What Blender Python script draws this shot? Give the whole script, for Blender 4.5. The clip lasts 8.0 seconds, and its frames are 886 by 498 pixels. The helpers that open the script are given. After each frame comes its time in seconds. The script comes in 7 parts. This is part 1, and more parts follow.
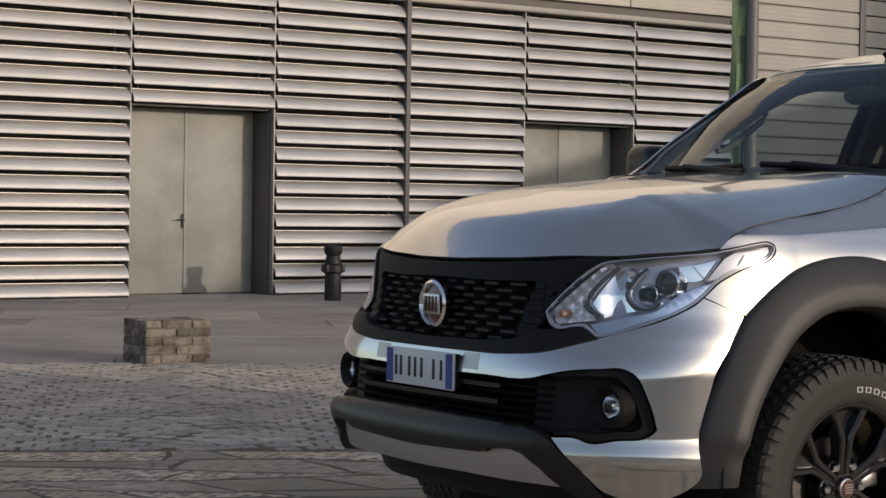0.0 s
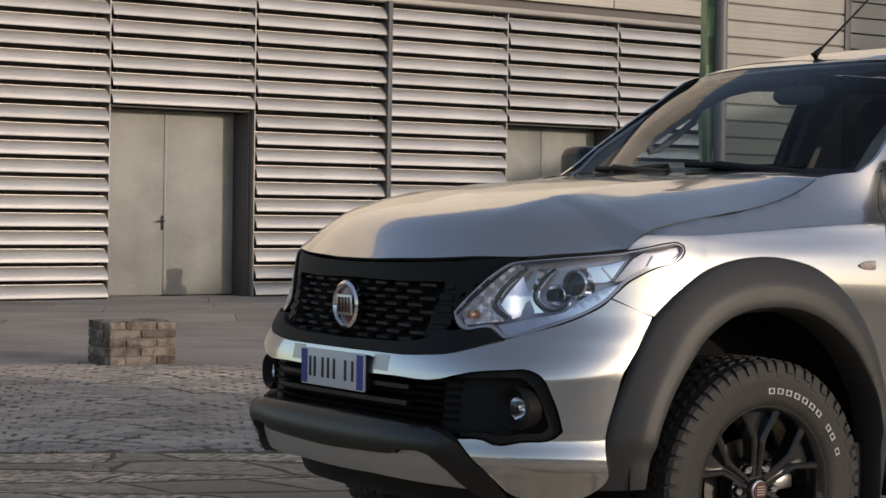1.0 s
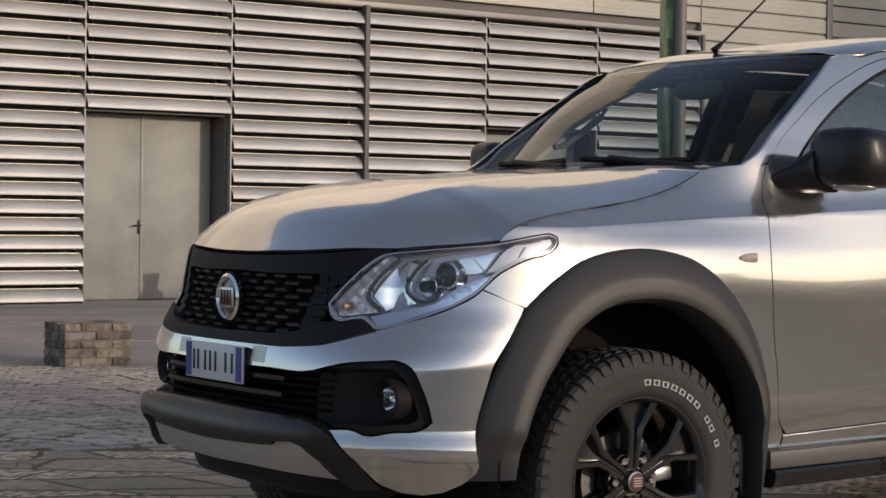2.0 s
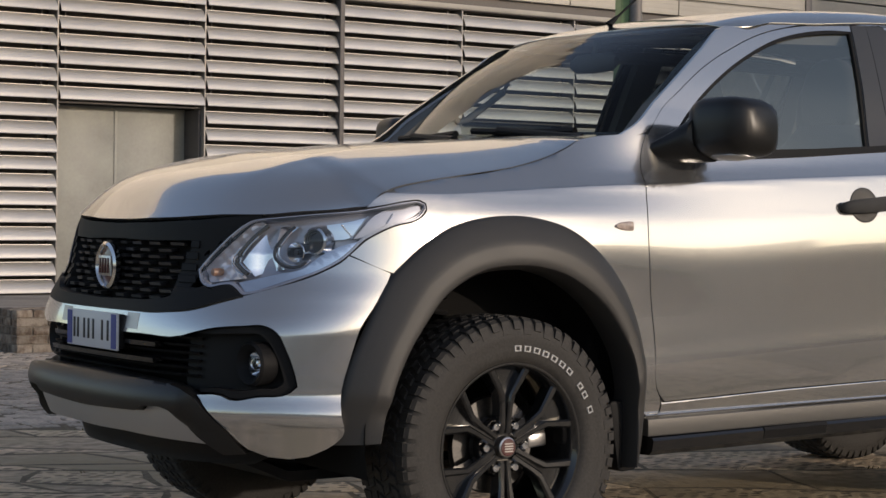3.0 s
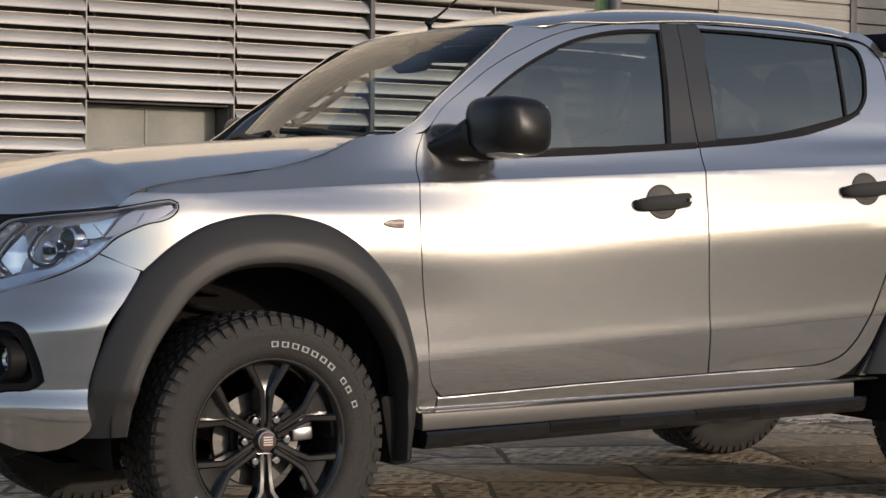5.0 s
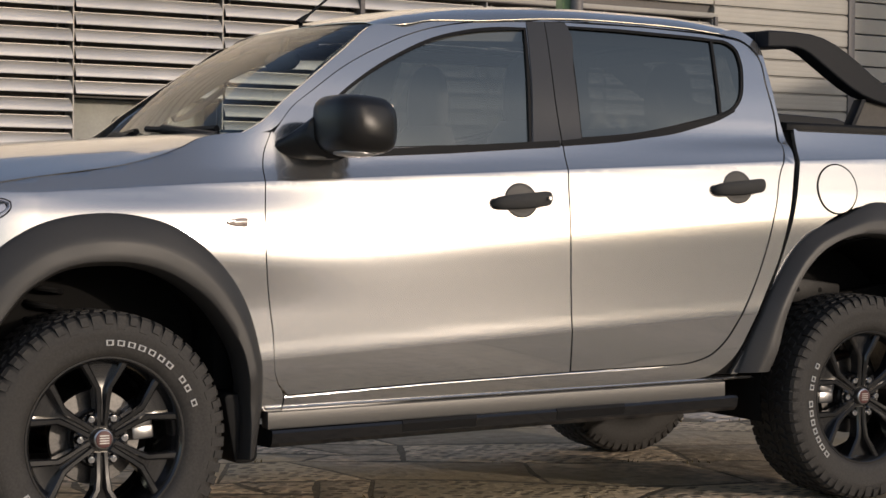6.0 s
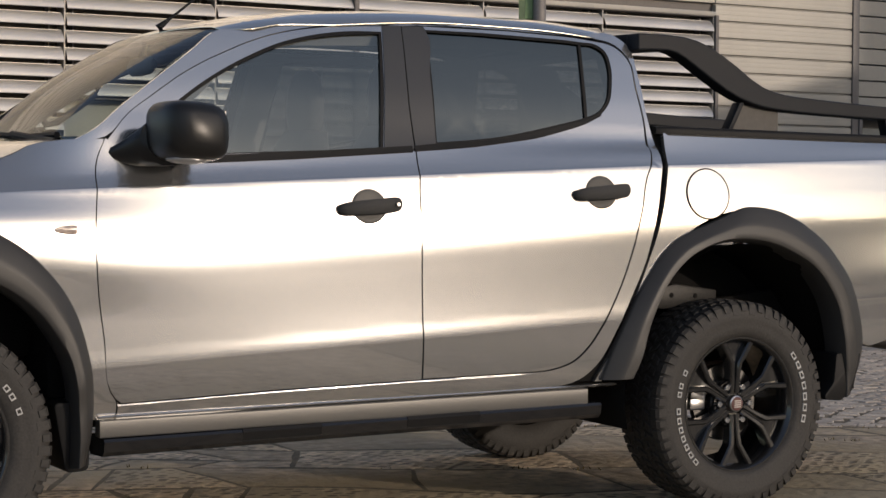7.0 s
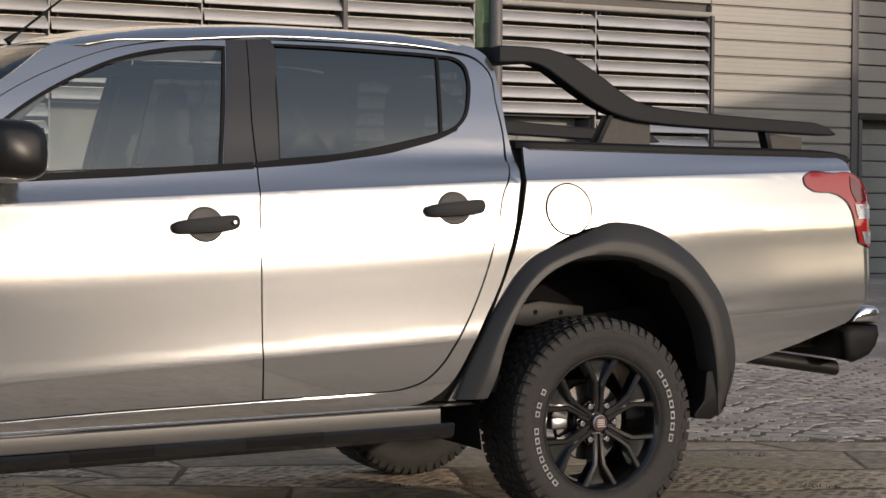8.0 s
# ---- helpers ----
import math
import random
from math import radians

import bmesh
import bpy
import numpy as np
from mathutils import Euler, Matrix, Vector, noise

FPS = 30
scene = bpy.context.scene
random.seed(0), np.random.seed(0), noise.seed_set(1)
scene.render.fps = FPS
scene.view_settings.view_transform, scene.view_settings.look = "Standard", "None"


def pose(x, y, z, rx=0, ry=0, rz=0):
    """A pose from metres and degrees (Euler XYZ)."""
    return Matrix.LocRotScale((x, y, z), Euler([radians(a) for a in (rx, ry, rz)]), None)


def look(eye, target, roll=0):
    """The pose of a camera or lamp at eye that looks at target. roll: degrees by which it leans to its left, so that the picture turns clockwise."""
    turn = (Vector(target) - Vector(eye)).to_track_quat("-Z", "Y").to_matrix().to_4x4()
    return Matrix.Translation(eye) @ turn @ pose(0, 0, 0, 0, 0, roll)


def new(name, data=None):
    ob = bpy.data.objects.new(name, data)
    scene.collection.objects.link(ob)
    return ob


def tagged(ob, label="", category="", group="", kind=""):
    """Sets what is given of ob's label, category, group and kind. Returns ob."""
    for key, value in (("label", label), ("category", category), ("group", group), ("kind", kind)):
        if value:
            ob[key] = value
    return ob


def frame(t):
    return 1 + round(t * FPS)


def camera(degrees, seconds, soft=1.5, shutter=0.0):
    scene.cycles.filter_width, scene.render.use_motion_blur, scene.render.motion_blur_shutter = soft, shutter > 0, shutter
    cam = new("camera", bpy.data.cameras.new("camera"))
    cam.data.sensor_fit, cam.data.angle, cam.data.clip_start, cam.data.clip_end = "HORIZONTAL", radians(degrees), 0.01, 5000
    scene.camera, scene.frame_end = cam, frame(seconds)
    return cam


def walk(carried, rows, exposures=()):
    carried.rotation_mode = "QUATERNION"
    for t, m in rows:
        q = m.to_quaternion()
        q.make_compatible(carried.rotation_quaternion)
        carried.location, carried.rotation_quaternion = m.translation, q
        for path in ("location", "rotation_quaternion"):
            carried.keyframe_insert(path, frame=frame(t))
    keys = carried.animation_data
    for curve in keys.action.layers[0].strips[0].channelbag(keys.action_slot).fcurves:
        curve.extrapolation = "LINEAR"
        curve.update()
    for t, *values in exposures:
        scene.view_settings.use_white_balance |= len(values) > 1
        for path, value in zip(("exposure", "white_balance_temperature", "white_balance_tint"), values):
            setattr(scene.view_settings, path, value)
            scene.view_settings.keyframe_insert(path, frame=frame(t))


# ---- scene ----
cam = camera(25.7, 8.0)
PATH = [
    (0, (-4.157, -4.828, 1.189), (-3.027, -3.179, 1.145), 0.8),
    (0.5, (-4.042, -4.885, 1.19), (-2.912, -3.235, 1.146), 0.8),
    (1, (-3.925, -4.952, 1.188), (-2.795, -3.302, 1.146), 0.8),
    (2.5, (-3.48, -5.301, 1.104), (-2.356, -3.648, 1.071), 0.7),
    (3, (-3.338, -5.42, 1.063), (-2.214, -3.766, 1.027), 0.7),
    (3.5, (-3.169, -5.556, 1.072), (-2.057, -3.894, 1.036), 0.7),
    (4, (-2.992, -5.728, 1.075), (-1.905, -4.05, 1.038), 0.6),
    (4.5, (-2.766, -5.905, 1.077), (-1.71, -4.207, 1.038), 0.5),
    (6, (-2.031, -6.36, 1.101), (-1.027, -4.631, 1.053), 0.5),
    (6.5, (-1.725, -6.495, 1.117), (-0.736, -4.758, 1.066), 0.5),
    (7, (-1.434, -6.625, 1.132), (-0.468, -4.875, 1.082), 0.4),
    (7.5, (-1.116, -6.749, 1.157), (-0.178, -4.984, 1.106), 0.3),
    (8, (-0.798, -6.824, 1.199), (0.135, -5.055, 1.147), 0.3),
]
walk(cam, [(t, look(eye, target, roll)) for t, eye, target, roll in PATH],
     exposures=[(0, -0.31, 6600, 15), (8, -0.31, 6600, 15)])

# ---- light ----
SUN_EL = 9.0
SUN_DIR = Vector((0.42, -0.9075, math.tan(radians(SUN_EL))))
world = bpy.data.worlds.new("world")
scene.world = world
world.use_nodes = True
wn = world.node_tree
sky = wn.nodes.new("ShaderNodeTexSky")
sky.sky_type = "NISHITA"
sky.sun_disc = False
sky.sun_elevation = radians(SUN_EL)
sky.sun_rotation = math.atan2(SUN_DIR.x, SUN_DIR.y)
sky.air_density = 0.75
sky.dust_density = 1.1
sky.ozone_density = 1.0
# thin even haze over the whole sky
haze = wn.nodes.new("ShaderNodeMix")
haze.data_type, haze.blend_type = "RGBA", "ADD"
haze.inputs["Factor"].default_value = 1.0
haze.inputs["B"].default_value = (0.335, 0.300, 0.265, 1)
wn.links.new(sky.outputs[0], haze.inputs["A"])
wn.links.new(haze.outputs["Result"], wn.nodes["Background"].inputs[0])
wn.nodes["Background"].inputs[1].default_value = 0.215
sun = new("sun", bpy.data.lights.new("sun", "SUN"))
sun.data.energy = 1.85
sun.data.angle = radians(0.6)
sun.data.color = (1.0, 0.88, 0.73)
sun.matrix_world = look(SUN_DIR * 50, (0, 0, 0))


# ---- materials ----
def material(name, color, rough=0.5, metal=0.0, coat=0.0, grain=0.0, scale=60.0, bump=0.0, stain=0.0, stain_scale=3.0, spec=0.5, vary=0.0, second=None, second_scale=1.0, deep=0.004, island=0.0):
    """A painted, cast or mineral surface: fine grain, larger stains, relief, and a change of tone from piece to piece."""
    m = bpy.data.materials.new(name)
    m.use_nodes = True
    nt = m.node_tree
    b = nt.nodes["Principled BSDF"]
    b.inputs["Roughness"].default_value = rough
    b.inputs["Metallic"].default_value = metal
    b.inputs["Coat Weight"].default_value = coat
    b.inputs["Coat Roughness"].default_value = 0.04
    b.inputs["Specular IOR Level"].default_value = spec
    tc = nt.nodes.new("ShaderNodeTexCoord")
    col = None
    rgb = nt.nodes.new("ShaderNodeRGB")
    rgb.outputs[0].default_value = (*color, 1)
    col = rgb.outputs[0]
    def shade(value, lo, hi):
        nonlocal col
        mp = nt.nodes.new("ShaderNodeMapRange")
        mp.inputs["From Min"].default_value, mp.inputs["From Max"].default_value = 0.3, 0.7
        mp.inputs["To Min"].default_value, mp.inputs["To Max"].default_value = lo, hi
        nt.links.new(value, mp.inputs["Value"])
        mx = nt.nodes.new("ShaderNodeMix")
        mx.data_type, mx.blend_type = "RGBA", "MULTIPLY"
        mx.inputs["Factor"].default_value = 1
        nt.links.new(col, mx.inputs["A"])
        nt.links.new(mp.outputs[0], mx.inputs["B"])
        col = mx.outputs["Result"]
    def noise_at(s, detail):
        n = nt.nodes.new("ShaderNodeTexNoise")
        n.inputs["Scale"].default_value, n.inputs["Detail"].default_value = s, detail
        nt.links.new(tc.outputs["Object"], n.inputs["Vector"])
        return n.outputs["Fac"]
    if grain:
        fine = noise_at(scale, 5)
        shade(fine, 1 - grain, 1 + grain)
    if stain:
        big = noise_at(stain_scale, 6)
        shade(big, 1 - stain, 1 + stain * 0.6)
        rm = nt.nodes.new("ShaderNodeMapRange")
        rm.inputs["To Min"].default_value, rm.inputs["To Max"].default_value = max(0.02, rough - 0.12), min(1, rough + 0.12)
        nt.links.new(big, rm.inputs["Value"])
        nt.links.new(rm.outputs[0], b.inputs["Roughness"])
    if second:
        n = noise_at(second_scale, 7)
        mr = nt.nodes.new("ShaderNodeMapRange")
        mr.inputs["From Min"].default_value, mr.inputs["From Max"].default_value = 0.38, 0.58
        nt.links.new(n, mr.inputs["Value"])
        mx = nt.nodes.new("ShaderNodeMix")
        mx.data_type = "RGBA"
        mx.inputs["B"].default_value = (*second, 1)
        nt.links.new(mr.outputs[0], mx.inputs["Factor"])
        nt.links.new(col, mx.inputs["A"])
        col = mx.outputs["Result"]
    if vary:
        oi = nt.nodes.new("ShaderNodeObjectInfo")
        mp = nt.nodes.new("ShaderNodeMapRange")
        mp.inputs["To Min"].default_value, mp.inputs["To Max"].default_value = 0.2, 0.8
        nt.links.new(oi.outputs["Random"], mp.inputs["Value"])
        shade(mp.outputs[0], 1 - vary, 1 + vary)
    if island:
        ge = nt.nodes.new("ShaderNodeNewGeometry")
        mp = nt.nodes.new("ShaderNodeMapRange")
        mp.inputs["To Min"].default_value, mp.inputs["To Max"].default_value = 0.3, 0.7
        nt.links.new(ge.outputs["Random Per Island"], mp.inputs["Value"])
        shade(mp.outputs[0], 1 - island, 1 + island)
    nt.links.new(col, b.inputs["Base Color"])
    if bump:
        bn = nt.nodes.new("ShaderNodeBump")
        bn.inputs["Strength"].default_value = bump
        bn.inputs["Distance"].default_value = deep
        nt.links.new(noise_at(scale, 6), bn.inputs["Height"])
        nt.links.new(bn.outputs[0], b.inputs["Normal"])
    return m


def glazing(name, tint, gloss=0.03, film=0.06, sheen=(0.8, 0.8, 0.8), edge=0.9, power=4.0):
    """A thin pane: tinted see-through with a mirror-like film on it."""
    m = bpy.data.materials.new(name)
    m.use_nodes = True
    nt = m.node_tree
    out = nt.nodes["Material Output"]
    nt.nodes.remove(nt.nodes["Principled BSDF"])
    tr = nt.nodes.new("ShaderNodeBsdfTransparent")
    tr.inputs[0].default_value = (*tint, 1)
    gl = nt.nodes.new("ShaderNodeBsdfGlossy")
    gl.inputs["Roughness"].default_value = gloss
    gl.inputs["Color"].default_value = (*sheen, 1)
    lw = nt.nodes.new("ShaderNodeLayerWeight")
    lw.inputs[0].default_value = 0.5
    pw = nt.nodes.new("ShaderNodeMath")
    pw.operation = "POWER"
    pw.inputs[1].default_value = power
    nt.links.new(lw.outputs["Facing"], pw.inputs[0])
    fr = nt.nodes.new("ShaderNodeMath")
    fr.operation = "MULTIPLY_ADD"
    fr.inputs[1].default_value, fr.inputs[2].default_value = edge, film
    nt.links.new(pw.outputs[0], fr.inputs[0])
    mx = nt.nodes.new("ShaderNodeMixShader")
    nt.links.new(fr.outputs[0], mx.inputs[0])
    nt.links.new(tr.outputs[0], mx.inputs[1])
    nt.links.new(gl.outputs[0], mx.inputs[2])
    nt.links.new(mx.outputs[0], out.inputs[0])
    return m


PAINT = material("silver_paint", (0.488, 0.487, 0.485), rough=0.17, metal=0.86, coat=1.0)
PAINT.node_tree.nodes["Principled BSDF"].inputs["Coat Roughness"].default_value = 0.04
PAINT.node_tree.nodes["Principled BSDF"].inputs["Coat IOR"].default_value = 2.1
PLASTIC = material("black_plastic", (0.011, 0.011, 0.0115), spec=0.18, rough=0.55, grain=0.12, scale=400, bump=0.10)
FLARE = material("flare_plastic", (0.037, 0.0358, 0.0345), rough=0.48, grain=0.10, scale=500, bump=0.12, stain=0.12, stain_scale=4)
# near-black for hidden parts; also paints the shade in seams and holes
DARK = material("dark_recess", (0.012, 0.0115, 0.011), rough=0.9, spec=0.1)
GLOSSBLACK = material("gloss_black", (0.012, 0.012, 0.013), rough=0.18, coat=0.4)
RIMBLACK = material("rim_black", (0.011, 0.011, 0.0115), rough=0.2, coat=1.0)
NUDGE = material("bar_plastic", (0.0095, 0.0095, 0.0096), rough=0.36, spec=0.5, grain=0.10, scale=500, bump=0.08)
PILLAR = material("pillar_film", (0.036, 0.0365, 0.038), rough=0.38, coat=0.2, grain=0.06, scale=300)
MIRRORCAP = material("mirror_plastic", (0.0105, 0.0105, 0.011), rough=0.34, spec=0.45, grain=0.08, scale=500, bump=0.06)
GRILLBAR = material("grille_bar", (0.032, 0.032, 0.034), rough=0.38)
CHROME = material("chrome", (0.80, 0.80, 0.81), rough=0.10, metal=1.0)
ALLOY = material("brushed_alloy", (0.55, 0.54, 0.53), rough=0.28, metal=1.0, grain=0.1, scale=300)
SKID = material("skid_silver", (0.47, 0.47, 0.475), rough=0.36, metal=0.7, grain=0.05, scale=500)
TRIMSILVER = material("trim_silver", (0.21, 0.205, 0.195), rough=0.36, metal=0.7, grain=0.05, scale=500)
RUBBER = material("tyre_rubber", (0.035, 0.0325, 0.0295), rough=0.72, grain=0.25, scale=120, bump=0.2, stain=0.25, stain_scale=9)
LETTER = material("tyre_letter_white", (0.50, 0.495, 0.48), rough=0.7, grain=0.2, scale=200)
TRIM = material("cabin_trim", (0.034, 0.034, 0.034), rough=0.75, grain=0.15, scale=300, bump=0.1)
SEAT = material("seat_cloth", (0.055, 0.055, 0.055), rough=0.95, grain=0.25, scale=500, bump=0.3)
LINER = material("headliner", (0.135, 0.134, 0.13), rough=0.95, grain=0.1, scale=400)
GLASS = glazing("clear_glass", (0.80, 0.86, 0.85), film=0.035, edge=0.95, power=5.5)
SIDEGLASS = glazing("side_glass", (0.88, 0.92, 0.90), film=0.225, sheen=(0.82, 0.87, 0.80))
PRIVACY = glazing("privacy_glass", (0.07, 0.075, 0.075), film=0.24, sheen=(0.80, 0.83, 0.74))
LENS = glazing("lamp_lens", (0.97, 0.98, 0.99), 0.02, film=0.05)
REFLECTOR = material("lamp_reflector", (0.86, 0.88, 0.92), rough=0.10, metal=1.0)
LAMPBLACK = material("lamp_bezel", (0.03, 0.032, 0.036), rough=0.3)
LAMPGREY = material("lamp_inner", (0.44, 0.45, 0.51), rough=0.26, metal=0.6)
FACET = material("lamp_facet", (0.84, 0.84, 0.90), rough=0.25, metal=0.5)
LAMPDARK = material("lamp_smoke", (0.10, 0.098, 0.09), rough=0.2, metal=0.5)
REPEATER = material("repeater_lens", (0.42, 0.34, 0.30), rough=0.18, coat=1.0, grain=0.25, scale=90)
AMBER = material("amber_bulb", (0.34, 0.18, 0.10), rough=0.3)
RED = material("red_lens", (0.40, 0.013, 0.010), rough=0.12, coat=1.0)
DEEPRED = material("deep_red_lens", (0.12, 0.004, 0.005), rough=0.12, coat=1.0)
CELLCLEAR = material("clear_cell", (0.36, 0.37, 0.37), rough=0.2, coat=1.0)
BADGE = material("badge_red", (0.10, 0.03, 0.028), rough=0.3, coat=0.6)
PLATEWHITE = material("plate_white", (0.62, 0.64, 0.68), rough=0.35, grain=0.04, scale=200)
PLATEBLUE = material("plate_blue", (0.03, 0.05, 0.28), rough=0.4)
INK = material("plate_ink", (0.015, 0.015, 0.02), rough=0.5)
STEEL = material("brake_steel", (0.13, 0.125, 0.12), rough=0.4, metal=1.0, grain=0.15, scale=150)
FOOT = material("foot_plate", (0.065, 0.06, 0.055), rough=0.6, grain=0.1, scale=60)
PIPE = material("dark_pipe", (0.022, 0.021, 0.02), rough=0.5, metal=0.5, grain=0.2, scale=80)
RUST = material("rusty_steel", (0.10, 0.065, 0.045), rough=0.8, grain=0.35, scale=60, bump=0.3)
SATIN = material("bar_black", (0.0155, 0.0178, 0.0225), spec=0.15, rough=0.5, coat=0.0, grain=0.08, scale=500, bump=0.06)

LOUVRE = material("louvre_metal", (0.607, 0.585, 0.553), rough=0.42, metal=0.45, grain=0.015, scale=30, stain=0.10, stain_scale=1.2, vary=0.06)
FRAME = material("facade_frame", (0.13, 0.12, 0.115), rough=0.6, metal=0.2, grain=0.1, scale=40, stain=0.15)
UPRIGHT = material("upright_metal", (0.30, 0.285, 0.265), rough=0.5, metal=0.4, grain=0.1, scale=40, stain=0.1)
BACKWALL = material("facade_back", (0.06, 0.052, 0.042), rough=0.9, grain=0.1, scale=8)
DOORPAINT = material("door_paint", (0.305, 0.308, 0.278), rough=0.5, grain=0.05, scale=25, stain=0.22, stain_scale=2.2)
CLADDING = material("cladding_metal", (0.40, 0.378, 0.335), rough=0.42, metal=0.15, grain=0.02, scale=18, stain=0.10, stain_scale=1.1, vary=0.05)
GREEN = material("green_banner", (0.10, 0.15, 0.085), rough=0.7, grain=0.15, scale=20, stain=0.25, stain_scale=3)
BANNERMARK = material("banner_mark", (0.15, 0.24, 0.12), rough=0.7, grain=0.1, scale=30)
POST = material("post_grey", (0.17, 0.16, 0.155), rough=0.55, metal=0.3, grain=0.1, scale=50, stain=0.15)
IRON = material("cast_iron", (0.013, 0.0125, 0.0125), rough=0.55, grain=0.2, scale=60, bump=0.25)
BRICK = material("old_brick", (0.125, 0.09, 0.066), second=(0.235, 0.205, 0.17), second_scale=11, deep=0.010, rough=0.92, grain=0.25, scale=45, bump=0.8, stain=0.30, stain_scale=9, vary=0.28)
MORTAR = material("mortar", (0.20, 0.175, 0.147), rough=0.95, grain=0.2, scale=60, bump=0.6)
SLAB = material("stone_slab", (0.63, 0.50, 0.37), rough=0.85, grain=0.55, scale=15, bump=1.0, deep=0.020, stain=0.32, stain_scale=4.5, vary=0.26, second=(0.49, 0.40, 0.265), second_scale=0.8)
COBBLE = material("cobble_stone", (0.50, 0.43, 0.36), rough=0.82, grain=0.25, scale=40, bump=0.4, stain=0.25, stain_scale=1.5, island=0.19)
ASPHALT = material("old_paving", (0.39, 0.353, 0.315), rough=0.88, grain=0.25, scale=50, bump=0.6, stain=0.30, stain_scale=0.7, vary=0.14)
SOIL = material("joint_soil", (0.17, 0.138, 0.095), rough=0.98, grain=0.4, scale=45, bump=1.0, stain=0.3, stain_scale=4)


def punched(m):
    """Rows of small chiselled pits on some of the slabs."""
    nt = m.node_tree
    b = nt.nodes["Principled BSDF"]
    tc = nt.nodes.new("ShaderNodeTexCoord")
    mp = nt.nodes.new("ShaderNodeMapping")
    mp.inputs["Rotation"].default_value = (0, 0, radians(38))
    mp.inputs["Scale"].default_value = (15, 22, 0)
    vo = nt.nodes.new("ShaderNodeTexVoronoi")
    vo.inputs["Scale"].default_value = 1.0
    vo.inputs["Randomness"].default_value = 0.45
    nt.links.new(tc.outputs["Object"], mp.inputs["Vector"])
    nt.links.new(mp.outputs[0], vo.inputs["Vector"])
    pit = nt.nodes.new("ShaderNodeMapRange")
    pit.inputs["From Min"].default_value, pit.inputs["From Max"].default_value = 0.26, 0.40
    pit.inputs["To Min"].default_value, pit.inputs["To Max"].default_value = 1.0, 0.0
    nt.links.new(vo.outputs["Distance"], pit.inputs["Value"])
    oi = nt.nodes.new("ShaderNodeObjectInfo")
    some = nt.nodes.new("ShaderNodeMath")
    some.operation = "GREATER_THAN"
    some.inputs[1].default_value = 0.52
    nt.links.new(oi.outputs["Random"], some.inputs[0])
    on = nt.nodes.new("ShaderNodeMath")
    on.operation = "MULTIPLY"
    nt.links.new(pit.outputs[0], on.inputs[0])
    nt.links.new(some.outputs[0], on.inputs[1])
    mx = nt.nodes.new("ShaderNodeMix")
    mx.data_type = "RGBA"
    mx.inputs["B"].default_value = (0.16, 0.13, 0.095, 1)
    sc = nt.nodes.new("ShaderNodeMath")
    sc.operation = "MULTIPLY"
    sc.inputs[1].default_value = 0.9
    nt.links.new(on.outputs[0], sc.inputs[0])
    nt.links.new(sc.outputs[0], mx.inputs["Factor"])
    nt.links.new(b.inputs["Base Color"].links[0].from_socket, mx.inputs["A"])
    nt.links.new(mx.outputs["Result"], b.inputs["Base Color"])
    bn = nt.nodes.new("ShaderNodeBump")
    bn.invert = True
    bn.inputs["Strength"].default_value = 0.8
    bn.inputs["Distance"].default_value = 0.012
    nt.links.new(on.outputs[0], bn.inputs["Height"])
    nt.links.new(b.inputs["Normal"].links[0].from_socket, bn.inputs["Normal"])
    nt.links.new(bn.outputs[0], b.inputs["Normal"])


punched(SLAB)
WEED = material("dry_weed", (0.16, 0.12, 0.045), rough=0.9, grain=0.3, scale=30)
UPPER = material("upper_cladding", (0.80, 0.76, 0.69), rough=0.5, metal=0.0, grain=0.02, scale=18, stain=0.12, stain_scale=0.6, island=0.06)
STUCCO = material("stucco", (0.48, 0.42, 0.34), rough=0.9, grain=0.1, scale=10, stain=0.2, stain_scale=0.4)


# ---- building blocks ----
def part(name, bm, mat, parent=None, label="", sharp=35):
    """Links a bmesh as one mesh object under a thing or a part."""
    me = bpy.data.meshes.new(name)
    bm.to_mesh(me)
    bm.free()
    me.materials.append(mat)
    for p in me.polygons:
        p.use_smooth = True
    me.set_sharp_from_angle(angle=radians(sharp))
    if "front" in me.attributes:
        # shells carry the true normals of the surface that they were laid on
        nrm, front = [Vector(d.vector) for d in me.attributes["nrm"].data], [d.value for d in me.attributes["front"].data]
        loops = [nrm[vi] if front[p.index] else p.normal.copy() for p in me.polygons for vi in p.vertices]
        me.attributes.remove(me.attributes["nrm"])
        me.attributes.remove(me.attributes["front"])
        free = me.attributes.new("custom_normal", "FLOAT_VECTOR", "CORNER")
        for d, v in zip(free.data, loops):
            d.vector = v
    ob = new(name, me)
    if parent:
        ob.parent = parent
    if label:
        ob["label"] = label
    return ob


def thing(name, label, category, group="", at=(0, 0, 0)):
    ob = new(name)
    ob.location = at
    return tagged(ob, label, category, group)


def add_box(bm, lo, hi, bevel=0.0, m=None):
    vs = [bm.verts.new((x, y, z)) for x in (lo[0], hi[0]) for y in (lo[1], hi[1]) for z in (lo[2], hi[2])]
    fs = [bm.faces.new([vs[i] for i in q]) for q in ((0, 1, 3, 2), (4, 6, 7, 5), (0, 4, 5, 1), (2, 3, 7, 6), (0, 2, 6, 4), (1, 5, 7, 3))]
    if bevel:
        r = bmesh.ops.bevel(bm, geom=list({e for f in fs for e in f.edges}), offset=bevel, segments=2, affect="EDGES", profile=0.5)
        vs = list({v for f in r["faces"] for v in f.verts} | {v for v in vs if v.is_valid})
    if m:
        bmesh.ops.transform(bm, matrix=m, verts=[v for v in vs if v.is_valid])
    return bm


def box(lo, hi, bevel=0.0):
    return add_box(bmesh.new(), lo, hi, bevel)


